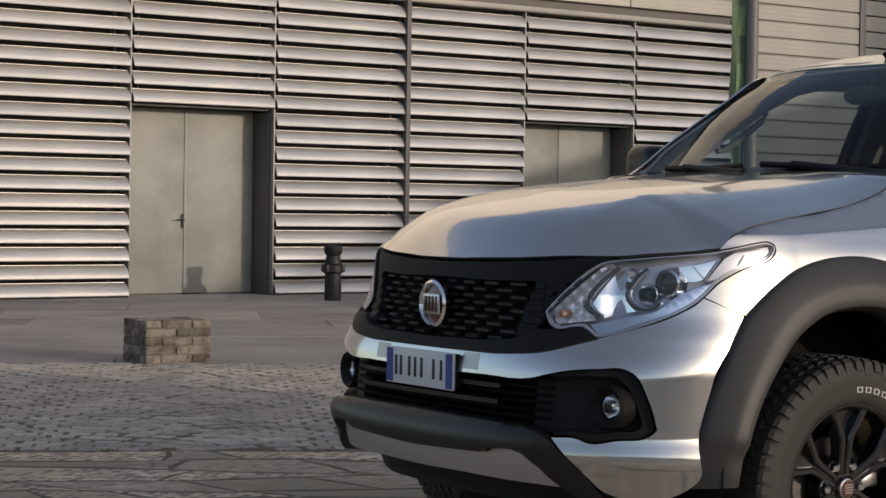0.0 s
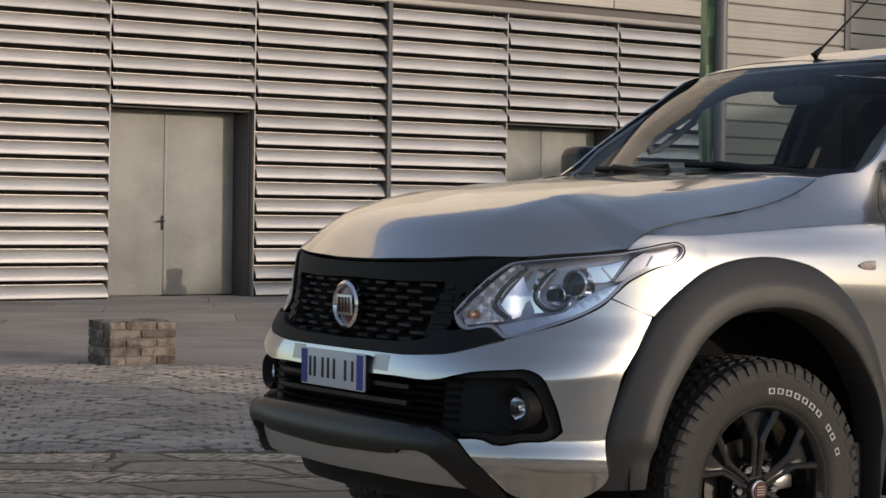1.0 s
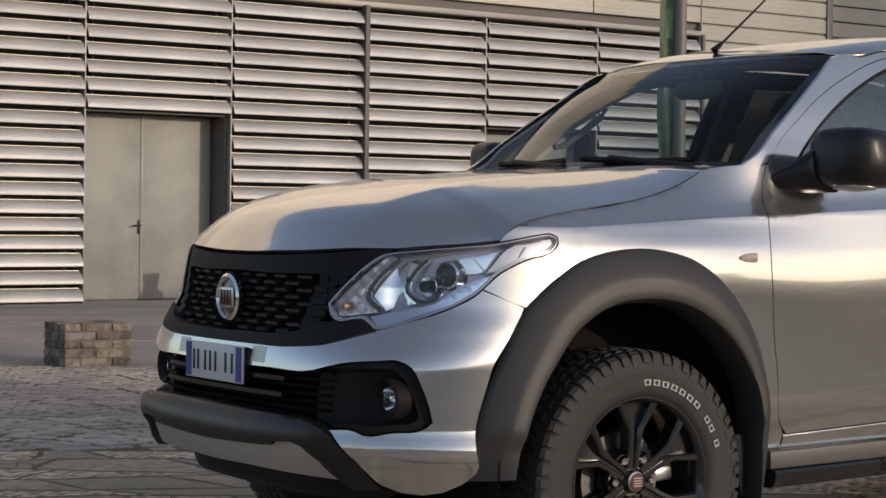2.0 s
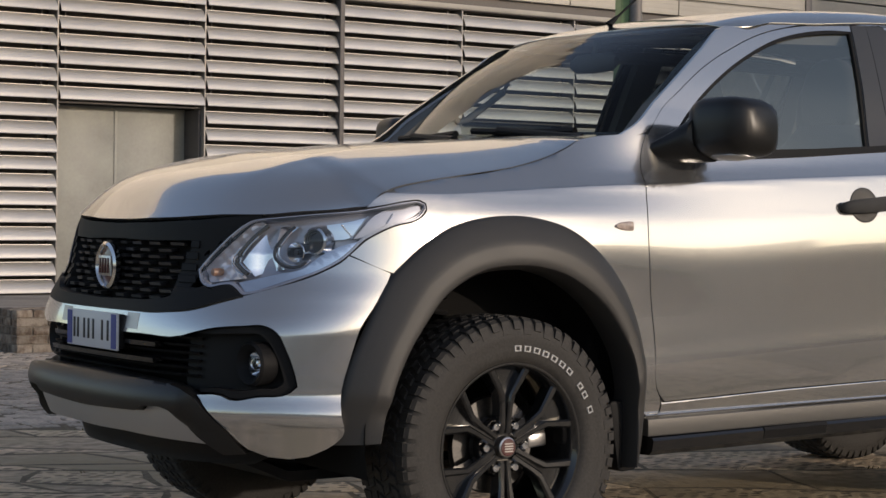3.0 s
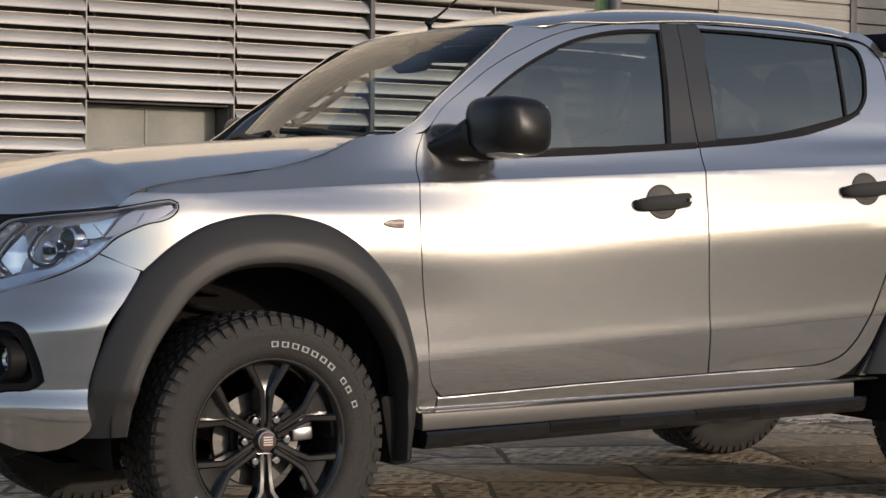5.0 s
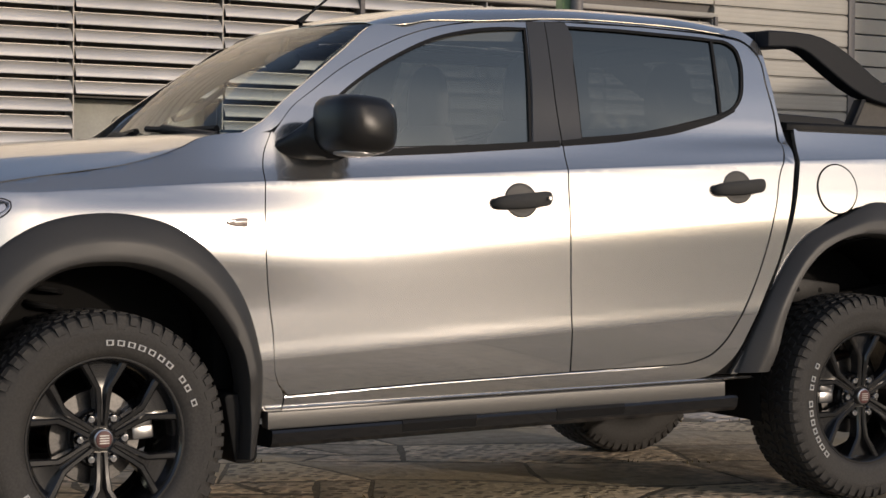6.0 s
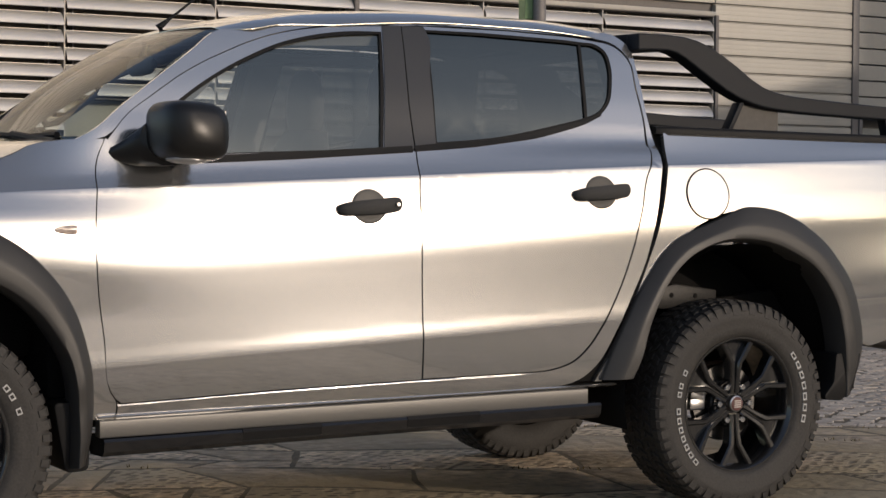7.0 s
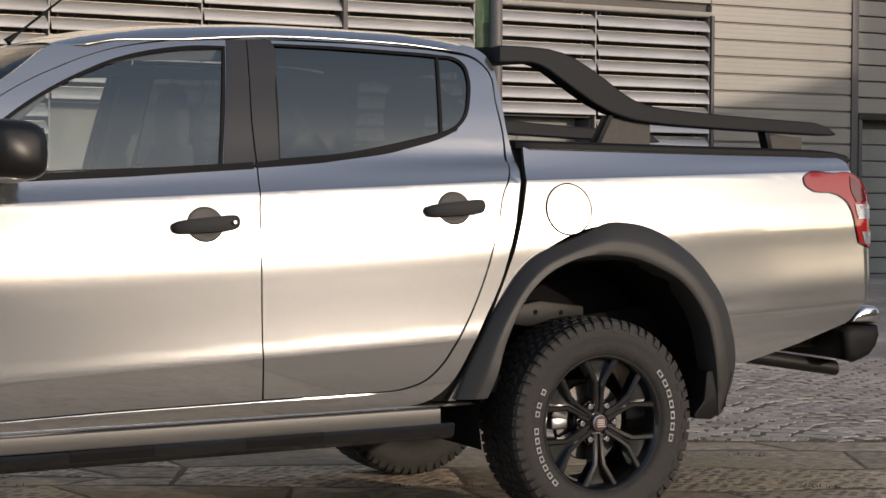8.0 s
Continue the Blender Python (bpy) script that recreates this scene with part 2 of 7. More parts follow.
def sweep(bm, rings, closed_ring=True, caps=True):
    """Skins a row of rings of points, in order."""
    rows = [[bm.verts.new(p) for p in ring] for ring in rings]
    n = len(rows[0])
    for a, b in zip(rows, rows[1:]):
        for i in range(n if closed_ring else n - 1):
            j = (i + 1) % n
            bm.faces.new((a[i], a[j], b[j], b[i]))
    if caps and closed_ring:
        bm.faces.new(rows[0][::-1])
        bm.faces.new(rows[-1])
    bmesh.ops.recalc_face_normals(bm, faces=bm.faces)
    return bm


def tube(bm, path, radius, sides=10):
    path = [Vector(p) for p in path]
    rings = []
    for i, p in enumerate(path):
        d = (path[min(i + 1, len(path) - 1)] - path[max(i - 1, 0)]).normalized()
        up = Vector((0, 0, 1)) if abs(d.z) < 0.9 else Vector((1, 0, 0))
        u = d.cross(up).normalized()
        v = u.cross(d)
        r = radius[i] if isinstance(radius, (list, tuple)) else radius
        rings.append([p + (u * math.cos(a) + v * math.sin(a)) * r for a in (2 * math.pi * k / sides for k in range(sides))])
    return sweep(bm, rings)


def lathe(bm, profile, axis_at, sides=48, axis="y"):
    """Turns (radius, along) rows about an axis through axis_at."""
    rings = []
    for k in range(sides):
        a = 2 * math.pi * k / sides
        ring = []
        for r, h in profile:
            if axis == "y":
                ring.append((axis_at[0] + r * math.cos(a), axis_at[1] + h, axis_at[2] + r * math.sin(a)))
            elif axis == "x":
                ring.append((axis_at[0] + h, axis_at[1] + r * math.cos(a), axis_at[2] + r * math.sin(a)))
            else:
                ring.append((axis_at[0] + r * math.cos(a), axis_at[1] + r * math.sin(a), axis_at[2] + h))
        rings.append([bm.verts.new(p) for p in ring])
    n = len(profile)
    for k in range(sides):
        a, b = rings[k], rings[(k + 1) % sides]
        for i in range(n - 1):
            bm.faces.new((a[i], a[i + 1], b[i + 1], b[i]))
    for i in (0, n - 1):
        if profile[i][0] < 0.012 and profile[i][0] > 0:
            bm.faces.new([r[i] for r in rings])
    bmesh.ops.remove_doubles(bm, verts=bm.verts, dist=1e-6)
    bmesh.ops.recalc_face_normals(bm, faces=bm.faces)
    return bm


def prism(bm, outline, y0, y1, bevel=0.0):
    """An (x, z) outline made solid between two depths."""
    a = [bm.verts.new((x, y0, z)) for x, z in outline]
    b = [bm.verts.new((x, y1, z)) for x, z in outline]
    fs = [bm.faces.new(a), bm.faces.new(b[::-1])]
    for i in range(len(a)):
        j = (i + 1) % len(a)
        fs.append(bm.faces.new((a[i], b[i], b[j], a[j])))
    bmesh.ops.recalc_face_normals(bm, faces=fs)
    if bevel:
        bmesh.ops.bevel(bm, geom=list({e for f in fs for e in f.edges}), offset=bevel, segments=2, affect="EDGES", profile=0.5)
    return bm


def rounded(points, radius, steps=4):
    """A closed outline with its corners rounded."""
    out, n = [], len(points)
    for i in range(n):
        p, a, b = Vector(points[i]), Vector(points[i - 1]), Vector(points[(i + 1) % n])
        r = min(radius, (a - p).length * 0.45, (b - p).length * 0.45)
        u, v = p + (a - p).normalized() * r, p + (b - p).normalized() * r
        for k in range(steps + 1):
            t = k / steps
            out.append(tuple(u * (1 - t) ** 2 + p * (2 * t * (1 - t)) + v * t * t))
    return out


def soften(points, limit=48.0, long=0.22):
    """A closed outline drawn as smooth curves through its points; sharp corners and long straight runs stay."""
    n = len(points)
    ps = [Vector((p[0], p[1])) for p in points]
    ds = [ps[(i + 1) % n] - ps[i] for i in range(n)]
    ls = [max(1e-9, d.length) for d in ds]
    ds = [d / l for d, l in zip(ds, ls)]
    turn = [math.degrees(math.acos(max(-1, min(1, ds[i - 1].dot(ds[i]))))) for i in range(n)]
    out = []
    for i in range(n):
        j = (i + 1) % n
        out.append(tuple(ps[i]))
        if ls[i] > long or ls[i] < 0.006:
            continue
        ends = []
        for k in (i, j):
            if turn[k] > limit:
                ends.append(None)
            elif ls[k - 1] > long:
                ends.append(ds[k - 1])
            elif ls[k] > long:
                ends.append(ds[k])
            else:
                ends.append((ds[k - 1] * ls[k] + ds[k] * ls[k - 1]).normalized())
        if all(e is None or e.dot(ds[i]) > 0.999 for e in ends):
            continue
        a = ends[0] if ends[0] is not None else ds[i]
        b = ends[1] if ends[1] is not None else ds[i]
        for t in (0.25, 0.5, 0.75):
            q = ps[i] * (2 * t ** 3 - 3 * t * t + 1) + a * ls[i] * (t ** 3 - 2 * t * t + t) + ps[j] * (3 * t * t - 2 * t ** 3) + b * ls[i] * (t ** 3 - t * t)
            out.append(tuple(q))
    return out


def shell():
    bm = bmesh.new()
    bm.verts.layers.float_vector.new("nrm")
    bm.faces.layers.int.new("front")
    return bm


def true_normals(bm, flat, at, lift):
    """Marks the faces of a shell and keeps the normals of the surface at its points."""
    nl, fl = bm.verts.layers.float_vector["nrm"], bm.faces.layers.int["front"]
    for f in bm.faces:
        f[fl] = 1
    bm.normal_update()
    e = 0.0012
    for v in bm.verts:
        a, b = flat[v]
        n = (at((a + e, b), lift) - at((a - e, b), lift)).cross(at((a, b + e), lift) - at((a, b - e), lift))
        n = n.normalized() if n.length > 1e-12 else v.normal.copy()
        v[nl] = n if n.dot(v.normal) >= 0 else -n


def panel(outline, surface, step=0.04, thick=0.014, mirror=False, lift=0.0, folds=(), crisp=False):
    """A shell: a flat outline laid on surface(u, v, out), with its edges turned in by thick."""
    bm = shell()
    outline = rounded(outline, 0.006, 2) if crisp else soften(outline)
    face = bm.faces.new([bm.verts.new((u, v, 0)) for u, v in outline])
    bmesh.ops.triangulate(bm, faces=[face])
    us, vs = [p[0] for p in outline], [p[1] for p in outline]
    for axis, lo, hi in ((0, min(us), max(us)), (1, min(vs), max(vs))):
        count = int((hi - lo) / step) + 1
        for k in range(1, count):
            at = lo + (hi - lo) * k / count
            co, no = [0, 0, 0], [0, 0, 0]
            co[axis], no[axis] = at, 1
            bmesh.ops.bisect_plane(bm, geom=bm.verts[:] + bm.edges[:] + bm.faces[:], dist=1e-5, plane_co=co, plane_no=no)
    for ox, oz, rise in folds:
        for d in (-0.0036, -0.0012, 0.0012, 0.0036):
            bmesh.ops.bisect_plane(bm, geom=bm.verts[:] + bm.edges[:] + bm.faces[:], dist=1e-5, plane_co=(ox, oz + d, 0), plane_no=(-rise, 1, 0))
    bmesh.ops.remove_doubles(bm, verts=bm.verts, dist=2e-4)
    flat = {v: (v.co.x, v.co.y) for v in bm.verts}
    rim = [e for e in bm.edges if len(e.link_faces) == 1]
    sy = -1 if mirror else 1
    def at(uv, out):
        p = surface(uv[0], uv[1], out)
        return Vector((p[0], p[1] * sy, p[2]))
    inner = {}
    for e in rim:
        for v in e.verts:
            if v not in inner:
                inner[v] = at(flat[v], lift - thick)
    big = max(bm.faces, key=lambda f: f.calc_area())
    mid = [sum(flat[v][i] for v in big.verts) / len(big.verts) for i in (0, 1)]
    outward = at(mid, 0.02) - at(mid, 0.0)
    for v in bm.verts:
        v.co = at(flat[v], lift)
    bm.normal_update()
    if big.normal.dot(outward) < 0:
        bmesh.ops.reverse_faces(bm, faces=bm.faces[:])
    true_normals(bm, flat, at, lift)
    if thick:
        made = {v: bm.verts.new(p) for v, p in inner.items()}
        for e in rim:
            loop = e.link_loops[0]
            a, b = loop.vert, loop.link_loop_next.vert
            bm.faces.new((b, a, made[a], made[b]))
    return bm


def both(name, outline, surface, mat, parent, label="", step=0.04, thick=0.014, lift=0.0, sides=(False, True), folds=()):
    return [part(name, panel(outline, surface, step, thick, m, lift, folds), mat, parent, label, 50) for m in sides]



# ---- shape of the pickup's skin ----
def lerp_table(table, v):
    """Value at v of a table of (key, value) rows, smooth and without overshoot."""
    n = len(table)
    if v <= table[0][0]:
        return table[0][1]
    if v >= table[-1][0]:
        return table[-1][1]
    i = 0
    while table[i + 1][0] < v:
        i += 1

    def slope(j):
        if j <= 0 or j >= n - 1:
            j = min(max(j, 0), n - 2)
            return (table[j + 1][1] - table[j][1]) / (table[j + 1][0] - table[j][0])
        a = (table[j][1] - table[j - 1][1]) / (table[j][0] - table[j - 1][0])
        b = (table[j + 1][1] - table[j][1]) / (table[j + 1][0] - table[j][0])
        return 0.0 if a * b <= 0 else 2 * a * b / (a + b)

    (k0, a), (k1, b) = table[i], table[i + 1]
    h, t = k1 - k0, (v - k0) / (k1 - k0)
    return (a * (2 * t ** 3 - 3 * t * t + 1) + h * slope(i) * (t ** 3 - 2 * t * t + t) + b * (3 * t * t - 2 * t ** 3) + h * slope(i + 1) * (t ** 3 - t * t))


def smooth(a, b, v):
    u = min(1.0, max(0.0, (v - a) / (b - a)))
    return u * u * (3 - 2 * u)


NOSE_X = -0.20          # where the nose begins to round in plan
NOSE_L = 1.19           # length of the half nose along its curve
NOSE_N = ((0.45, 2.9), (0.58, 3.2), (0.72, 3.2), (0.82, 2.75), (0.90, 2.4), (1.0, 2.3), (1.09, 2.3))   # how square the nose is at each height


def _arc():
    rows, last, total = [], None, 0.0
    for i in range(0, 401):
        t = math.radians(90 - 90 * i / 400)
        u, v = (math.cos(t) ** 0.7 if i else 0.0), (math.sin(t) ** 0.7 if i < 400 else 0.0)
        p = (0.68 * u, 0.84 * v)
        if last:
            total += math.hypot(p[0] - last[0], p[1] - last[1])
        rows.append((total, t))
        last = p
    return [(r[0] / total, r[1]) for r in rows]


NOSE_ARC = _arc()           # (share of the length, angle) along the half nose
NOSE_A = ((0.36, 0.69), (0.42, 0.722), (0.477, 0.7345), (0.490, 0.7355), (0.56, 0.7305), (0.60, 0.7275), (0.66, 0.7215), (0.70, 0.716), (0.74, 0.710), (0.775, 0.7035),
          (0.80, 0.697), (0.83, 0.689), (0.86, 0.681), (0.95, 0.671), (1.03, 0.660), (1.09, 0.63))
NOSE_W = ((0.30, 0.80), (0.42, 0.840), (0.477, 0.8555), (0.490, 0.8565), (0.56, 0.851), (0.62, 0.8495), (0.70, 0.8495), (0.80, 0.8495), (0.88, 0.849), (0.95, 0.846), (1.03, 0.839), (1.06, 0.833), (1.09, 0.825), (1.16, 0.79))


def low_crease(x):
    return 0.605 + 0.052 * (x - 0.58)


def high_crease(x):
    if x > 2.65:
        return 1.266 + 0.035 * (x - 2.65)
    return 1.165 + 0.048 * (x - 0.545) if x > 0.3 else 1.153 - 0.06 * (0.3 - x)


def half_width(x, z):
    """Half the width of the body at x and z."""
    c, h, f = low_crease(x), high_crease(x), smooth(0.6, 1.5, x)
    low = ((0.30, 0.785), (0.44, 0.816), (0.50, 0.834), (c - 0.003, 0.8572), (c + 0.003, 0.8578), (c + 0.06, 0.8562 - 0.0011 * f), (c + 0.12, 0.8548 - 0.0019 * f), (c + 0.18, 0.8536 - 0.0023 * f), (c + 0.24, 0.8524 - 0.0023 * f), (c + 0.30, 0.8508 - 0.0018 * f),
           (h - 0.14, 0.8400), (h - 0.10, 0.834), (h - 0.03, 0.8225), (h - 0.003, 0.8172), (h + 0.003, 0.8128))
    if x > 2.70:
        up = ((h + 0.045, 0.790), (1.40, 0.757), (1.46, 0.735), (1.8, 0.46))
    else:
        up = ((h + 0.045, 0.788), (1.345, 0.755), (1.42, 0.731), (1.50, 0.704), (1.60, 0.664), (1.68, 0.630), (1.73, 0.606), (1.765, 0.588), (1.79, 0.566), (1.81, 0.53))
    w = lerp_table(low + up, z)
    # the rounded wing round the front wheel
    w += 0.018 * math.exp(-((x - 0.15) / 0.45) ** 2) * smooth(0.75, 1.0, z) * (1 - smooth(1.05, 1.16, z))
    # the top of the wing turns in towards the bonnet
    if z > h:
        w = w + (min(w, 0.809 - 0.95 * (z - h)) - w) * (1 - smooth(0.15, 0.60, x))
    # the bed leans in above the low crease and draws in towards the tail
    w -= 0.005 * smooth(3.1, 3.6, x) * math.exp(-((z - c) / 0.07) ** 2)
    w -= 0.0105 * smooth(3.2, 3.9, x) * smooth(c - 0.02, c + 0.32, z)
    w -= 0.022 * smooth(3.5, 4.35, x) ** 1.5
    return w


def skin(s, z, out=0.0):
    """Near side of the body: s is x along the flank and goes on round the nose to its middle at NOSE_X - NOSE_L."""
    if s >= NOSE_X:
        return (s, -half_width(s, z) - out, z)
    k = min(1.0, (NOSE_X - s) / NOSE_L)
    lo, hi = 0, len(NOSE_ARC) - 1
    while hi - lo > 1:
        m = (lo + hi) // 2
        if NOSE_ARC[m][0] <= k:
            lo = m
        else:
            hi = m
    (k0, t0), (k1, t1) = NOSE_ARC[lo], NOSE_ARC[hi]
    t = t0 + (t1 - t0) * (k - k0) / (k1 - k0)
    p = 2 / lerp_table(NOSE_N, z)
    u, v = max(0.0, math.cos(t)) ** p, max(0.0, math.sin(t)) ** p
    w = half_width(NOSE_X, z)
    w += (lerp_table(NOSE_W, z) - w) * smooth(0.0, 0.22, k) * smooth(1.10, 0.98, z)
    a, w = lerp_table(NOSE_A, z) + out, w + out
    return (NOSE_X - a * u, -w * v, z)


# (s, z) of the bonnet's leading edge from the middle outwards, and of its seam with the wing
HOOD_RIM = ((-1.39, 1.028), (-1.273, 1.028), (-1.129, 1.032), (-1.021, 1.035), (-0.932, 1.040), (-0.855, 1.045), (-0.751, 1.048), (-0.656, 1.060), (-0.590, 1.067), (-0.508, 1.079))
HOOD_SEAM = ((-0.488, 1.100), (-0.460, 1.119), (-0.396, 1.139), (-0.293, 1.156), (-0.141, 1.173))


def _hood_edge():
    pts = [skin(-1.385 + 0.877 * k / 26, lerp_table(HOOD_RIM, -1.385 + 0.877 * k / 26)) for k in range(27)]
    pts += [skin(a, b) for a, b in HOOD_SEAM]
    pts += [(0.08, -0.742, 1.204), (0.217, -0.726, 1.237), (0.307, -0.716, 1.270), (0.362, -0.712, 1.296), (0.5, -0.700, 1.315), (0.7, -0.69, 1.33)]
    out = []
    for p in pts:
        if not out or p[0] > out[-1][0] + 0.002:
            out.append((p[0], -p[1], p[2]))
    return out


HOOD_EDGE = _hood_edge()
HOOD_Y = [(x, y) for x, y, z in HOOD_EDGE]
HOOD_Z = [(x, z) for x, y, z in HOOD_EDGE]
HOOD_FALL = ((0.0, 0.0), (0.3, 0.03), (0.50, 0.085), (0.55, 0.115), (0.60, 0.18), (0.75, 0.41), (0.9, 0.75), (1.0, 1.0), (1.1, 1.3))


def nose_x(y, z):
    """How far forward the nose stands at y and z."""
    n = lerp_table(NOSE_N, z)
    return NOSE_X - lerp_table(NOSE_A, z) * (1 - min(1.0, abs(y) / lerp_table(NOSE_W, z)) ** n) ** (1 / n)


HOOD_RIM_Z = [(y, z) for x, y, z in HOOD_EDGE if x < -0.45]


def hood_z(x, y):
    """Height of the bonnet: a shallow plateau that folds down to its seams and rounds over to its leading edge."""
    top = lerp_table(((-0.87, 1.118), (-0.79, 1.148), (-0.72, 1.170), (-0.60, 1.206), (-0.40, 1.248), (-0.10, 1.283), (0.20, 1.306), (0.50, 1.328), (0.7, 1.345)), x)
    xe = max(x, -0.45)
    edge, wide = lerp_table(HOOD_Z, xe) - 0.2 * (xe - x), lerp_table(HOOD_Y, xe)
    r = abs(y) / wide
    flat = smooth(-0.80, -0.45, x)
    z = top - (top - edge) * (lerp_table(HOOD_FALL, r) * flat + r ** 2.3 * (1 - flat))
    if x < -0.40:
        rho = (((NOSE_X - x) / 0.659) ** 2.3 + (abs(y) / 0.838) ** 2.3) ** (1 / 2.3)
        f = 1 - (1 - min(1.0, max(0.0, 1 - rho) / 0.3)) ** 3
        f += (1 - f) * smooth(-0.47, -0.40, x)
        rim = lerp_table(HOOD_RIM_Z, abs(y) / max(rho, 0.05))
        z = rim + (z - rim) * f
    return z


def roof_z(x, y):
    """Height of the roof."""
    top = lerp_table(((0.95, 1.695), (0.985, 1.713), (1.1, 1.750), (1.25, 1.778), (1.5, 1.805), (1.9, 1.822), (2.3, 1.818), (2.55, 1.800), (2.66, 1.775), (2.72, 1.71)), x)
    y0 = 0.47 + 0.06 * smooth(1.5, 1.1, x)
    return top - 0.026 * (abs(y) / 0.55) ** 3 - 0.022 * (max(0.0, abs(y) - y0) / 0.11) ** 2


def roof_edge(x):
    """Half width at which the roof meets the side of the cab."""
    lo, hi = 0.40, 0.70
    for k in range(30):
        m = (lo + hi) / 2
        if half_width(x, roof_z(x, m)) > m:
            lo = m
        else:
            hi = m
    return lo


# ---- the facade ----
MOD = 2.071             # width of a bay
ROW = 0.2185            # pitch of the louvres
FACADE = Matrix.Translation((6.263, 17.387, 0)) @ Matrix.Rotation(0.025, 4, "Z")


def setting(name, bm, mat, label, category, m=None, sharp=30):
    ob = part(name, bm, mat, None, "", sharp)
    tagged(ob, label, category, kind="structure")
    if m is not None:
        ob.matrix_world = m
    return ob


def louvre_blade():
    """One bowed blade: nearly level where it meets the wall, upright at its outer edge, with a small lip at head and foot."""
    outer, y, z = [(-0.157, -0.004), (-0.162, 0.001)], -0.160, 0.004
    for k in range(14):
        outer.append((y, z))
        a = radians(10 + 50 * (k + 0.5) / 13)
        y, z = y + 0.0150 * math.sin(a), z + 0.0150 * math.cos(a)
    y, z = outer[-1]
    outer += [(y + 0.001, z + 0.006), (y + 0.013, z + 0.007)]
    ring = outer + [(y + 0.013, z + 0.002)] + [(p + 0.006, q - 0.004) for p, q in outer[2:16][::-1]] + [(-0.150, 0.002)]
    bm = bmesh.new()
    sweep(bm, [[(x, y, z) for y, z in ring] for x in (0.022, MOD - 0.022)])
    me = bpy.data.meshes.new("louvre")
    bm.to_mesh(me)
    bm.free()
    me.materials.append(LOUVRE)
    for p in me.polygons:
        p.use_smooth = True
    me.set_sharp_from_angle(angle=radians(35))
    return me


def build_facade():
    bm = bmesh.new()
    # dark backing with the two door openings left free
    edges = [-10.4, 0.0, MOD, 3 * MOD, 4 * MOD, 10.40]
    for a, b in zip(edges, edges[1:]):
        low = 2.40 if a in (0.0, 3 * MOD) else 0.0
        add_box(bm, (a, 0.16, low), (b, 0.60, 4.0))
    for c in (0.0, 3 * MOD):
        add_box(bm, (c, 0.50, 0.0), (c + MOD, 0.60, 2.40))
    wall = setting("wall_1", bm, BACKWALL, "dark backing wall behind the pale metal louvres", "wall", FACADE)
    # thin uprights behind the blades
    for k in range(-5, 6):
        a = k * MOD
        door_side = k in (0, 1, 3, 4)
        part("upright", box((a - 0.011, -0.115, 2.43 if door_side else 0.0), (a + 0.011, 0.158, 3.97), 0.003), UPRIGHT, wall)
        if door_side:
            part("upright", box((a - 0.011, -0.115, 0.0), (a + 0.011, 0.158, 2.427), 0.003), UPRIGHT, wall)
        for s in (-0.16, 0.16):
            if -5 < k < 6:
                part("bracket_rail", box((a + s - 0.012, 0.02, 0.02 if k not in (0, 1, 3, 4) else 2.46), (a + s + 0.012, 0.157, 3.96)), FRAME, wall)
    part("post", box((2 * MOD - 0.035, -0.19, 0.0), (2 * MOD + 0.035, -0.024, 4.0), 0.006), FRAME, wall, "grey steel post")
    part("post", box((5 * MOD + 0.01, -0.16, 0.0), (5 * MOD + 0.07, 0.0, 4.0), 0.006), FRAME, wall, "grey steel post")
    part("top_rail", box((-10.4, -0.13, 3.975), (10.43, 0.16, 3.990), 0.003), FRAME, wall)
    part("top_strip", box((-10.4, -0.10, 3.993), (10.43, 0.16, 4.060), 0.006), CLADDING, wall, "beige metal strip")
    me = louvre_blade()
    for k in range(-5, 5):
        for r in range(18):
            if k in (0, 3) and r < 11:
                continue
            ob = new("louvre", me)
            ob.parent = wall
            tilt = random.uniform(-0.6, 0.6)
            ob.location = (k * MOD, 0, 0.025 + r * ROW + (0.012 if r > 10 else 0.0))
            ob.rotation_euler = (radians(tilt), 0, radians(random.uniform(-0.08, 0.08)))
    # lintels over the doors
    for c in (0.0, 3 * MOD):
        part("lintel", box((c + 0.013, -0.02, 2.400), (c + MOD - 0.013, 0.498, 2.424), 0.003), FRAME, wall)
    # the doors
    for n, c in ((1, 0.0), (2, 3 * MOD)):
        door = setting(f"door_{n}", box((c + 0.024, 0.395, 0.0), (c + MOD - 0.024, 0.498, 0.02)), FRAME,
                       "grey painted steel double door, shut, set back in the louvred wall", "door", FACADE)
        mid = c + 1.02
        for a, b in ((c + 0.040, mid - 0.005), (mid + 0.005, c + MOD - 0.050)):
            part("door_leaf", box((a, 0.35, 0.022), (b, 0.394, 2.396), 0.005), DOORPAINT, door)
        part("cover_strip", box((mid - 0.022, 0.338, 0.024), (mid + 0.018, 0.349, 2.390), 0.002), DOORPAINT, door)
        for a, b in ((c + 0.0125, c + 0.034), (c + MOD - 0.045, c + MOD - 0.0125)):
            part("jamb", box((a, -0.02, 0.0), (b, 0.499, 2.383), 0.004), FRAME, door, "dark grey jamb")
        hb = bmesh.new()
        add_box(hb, (mid - 0.055, 0.325, 0.86), (mid - 0.025, 0.337, 1.04), 0.003)
        tube(hb, [(mid - 0.04, 0.330, 0.975), (mid - 0.04, 0.285, 0.975), (mid - 0.055, 0.28, 0.975), (mid - 0.15, 0.282, 0.965)], 0.010, 8)
        part("handle", hb, IRON, door, "dark lever handle")
    return wall


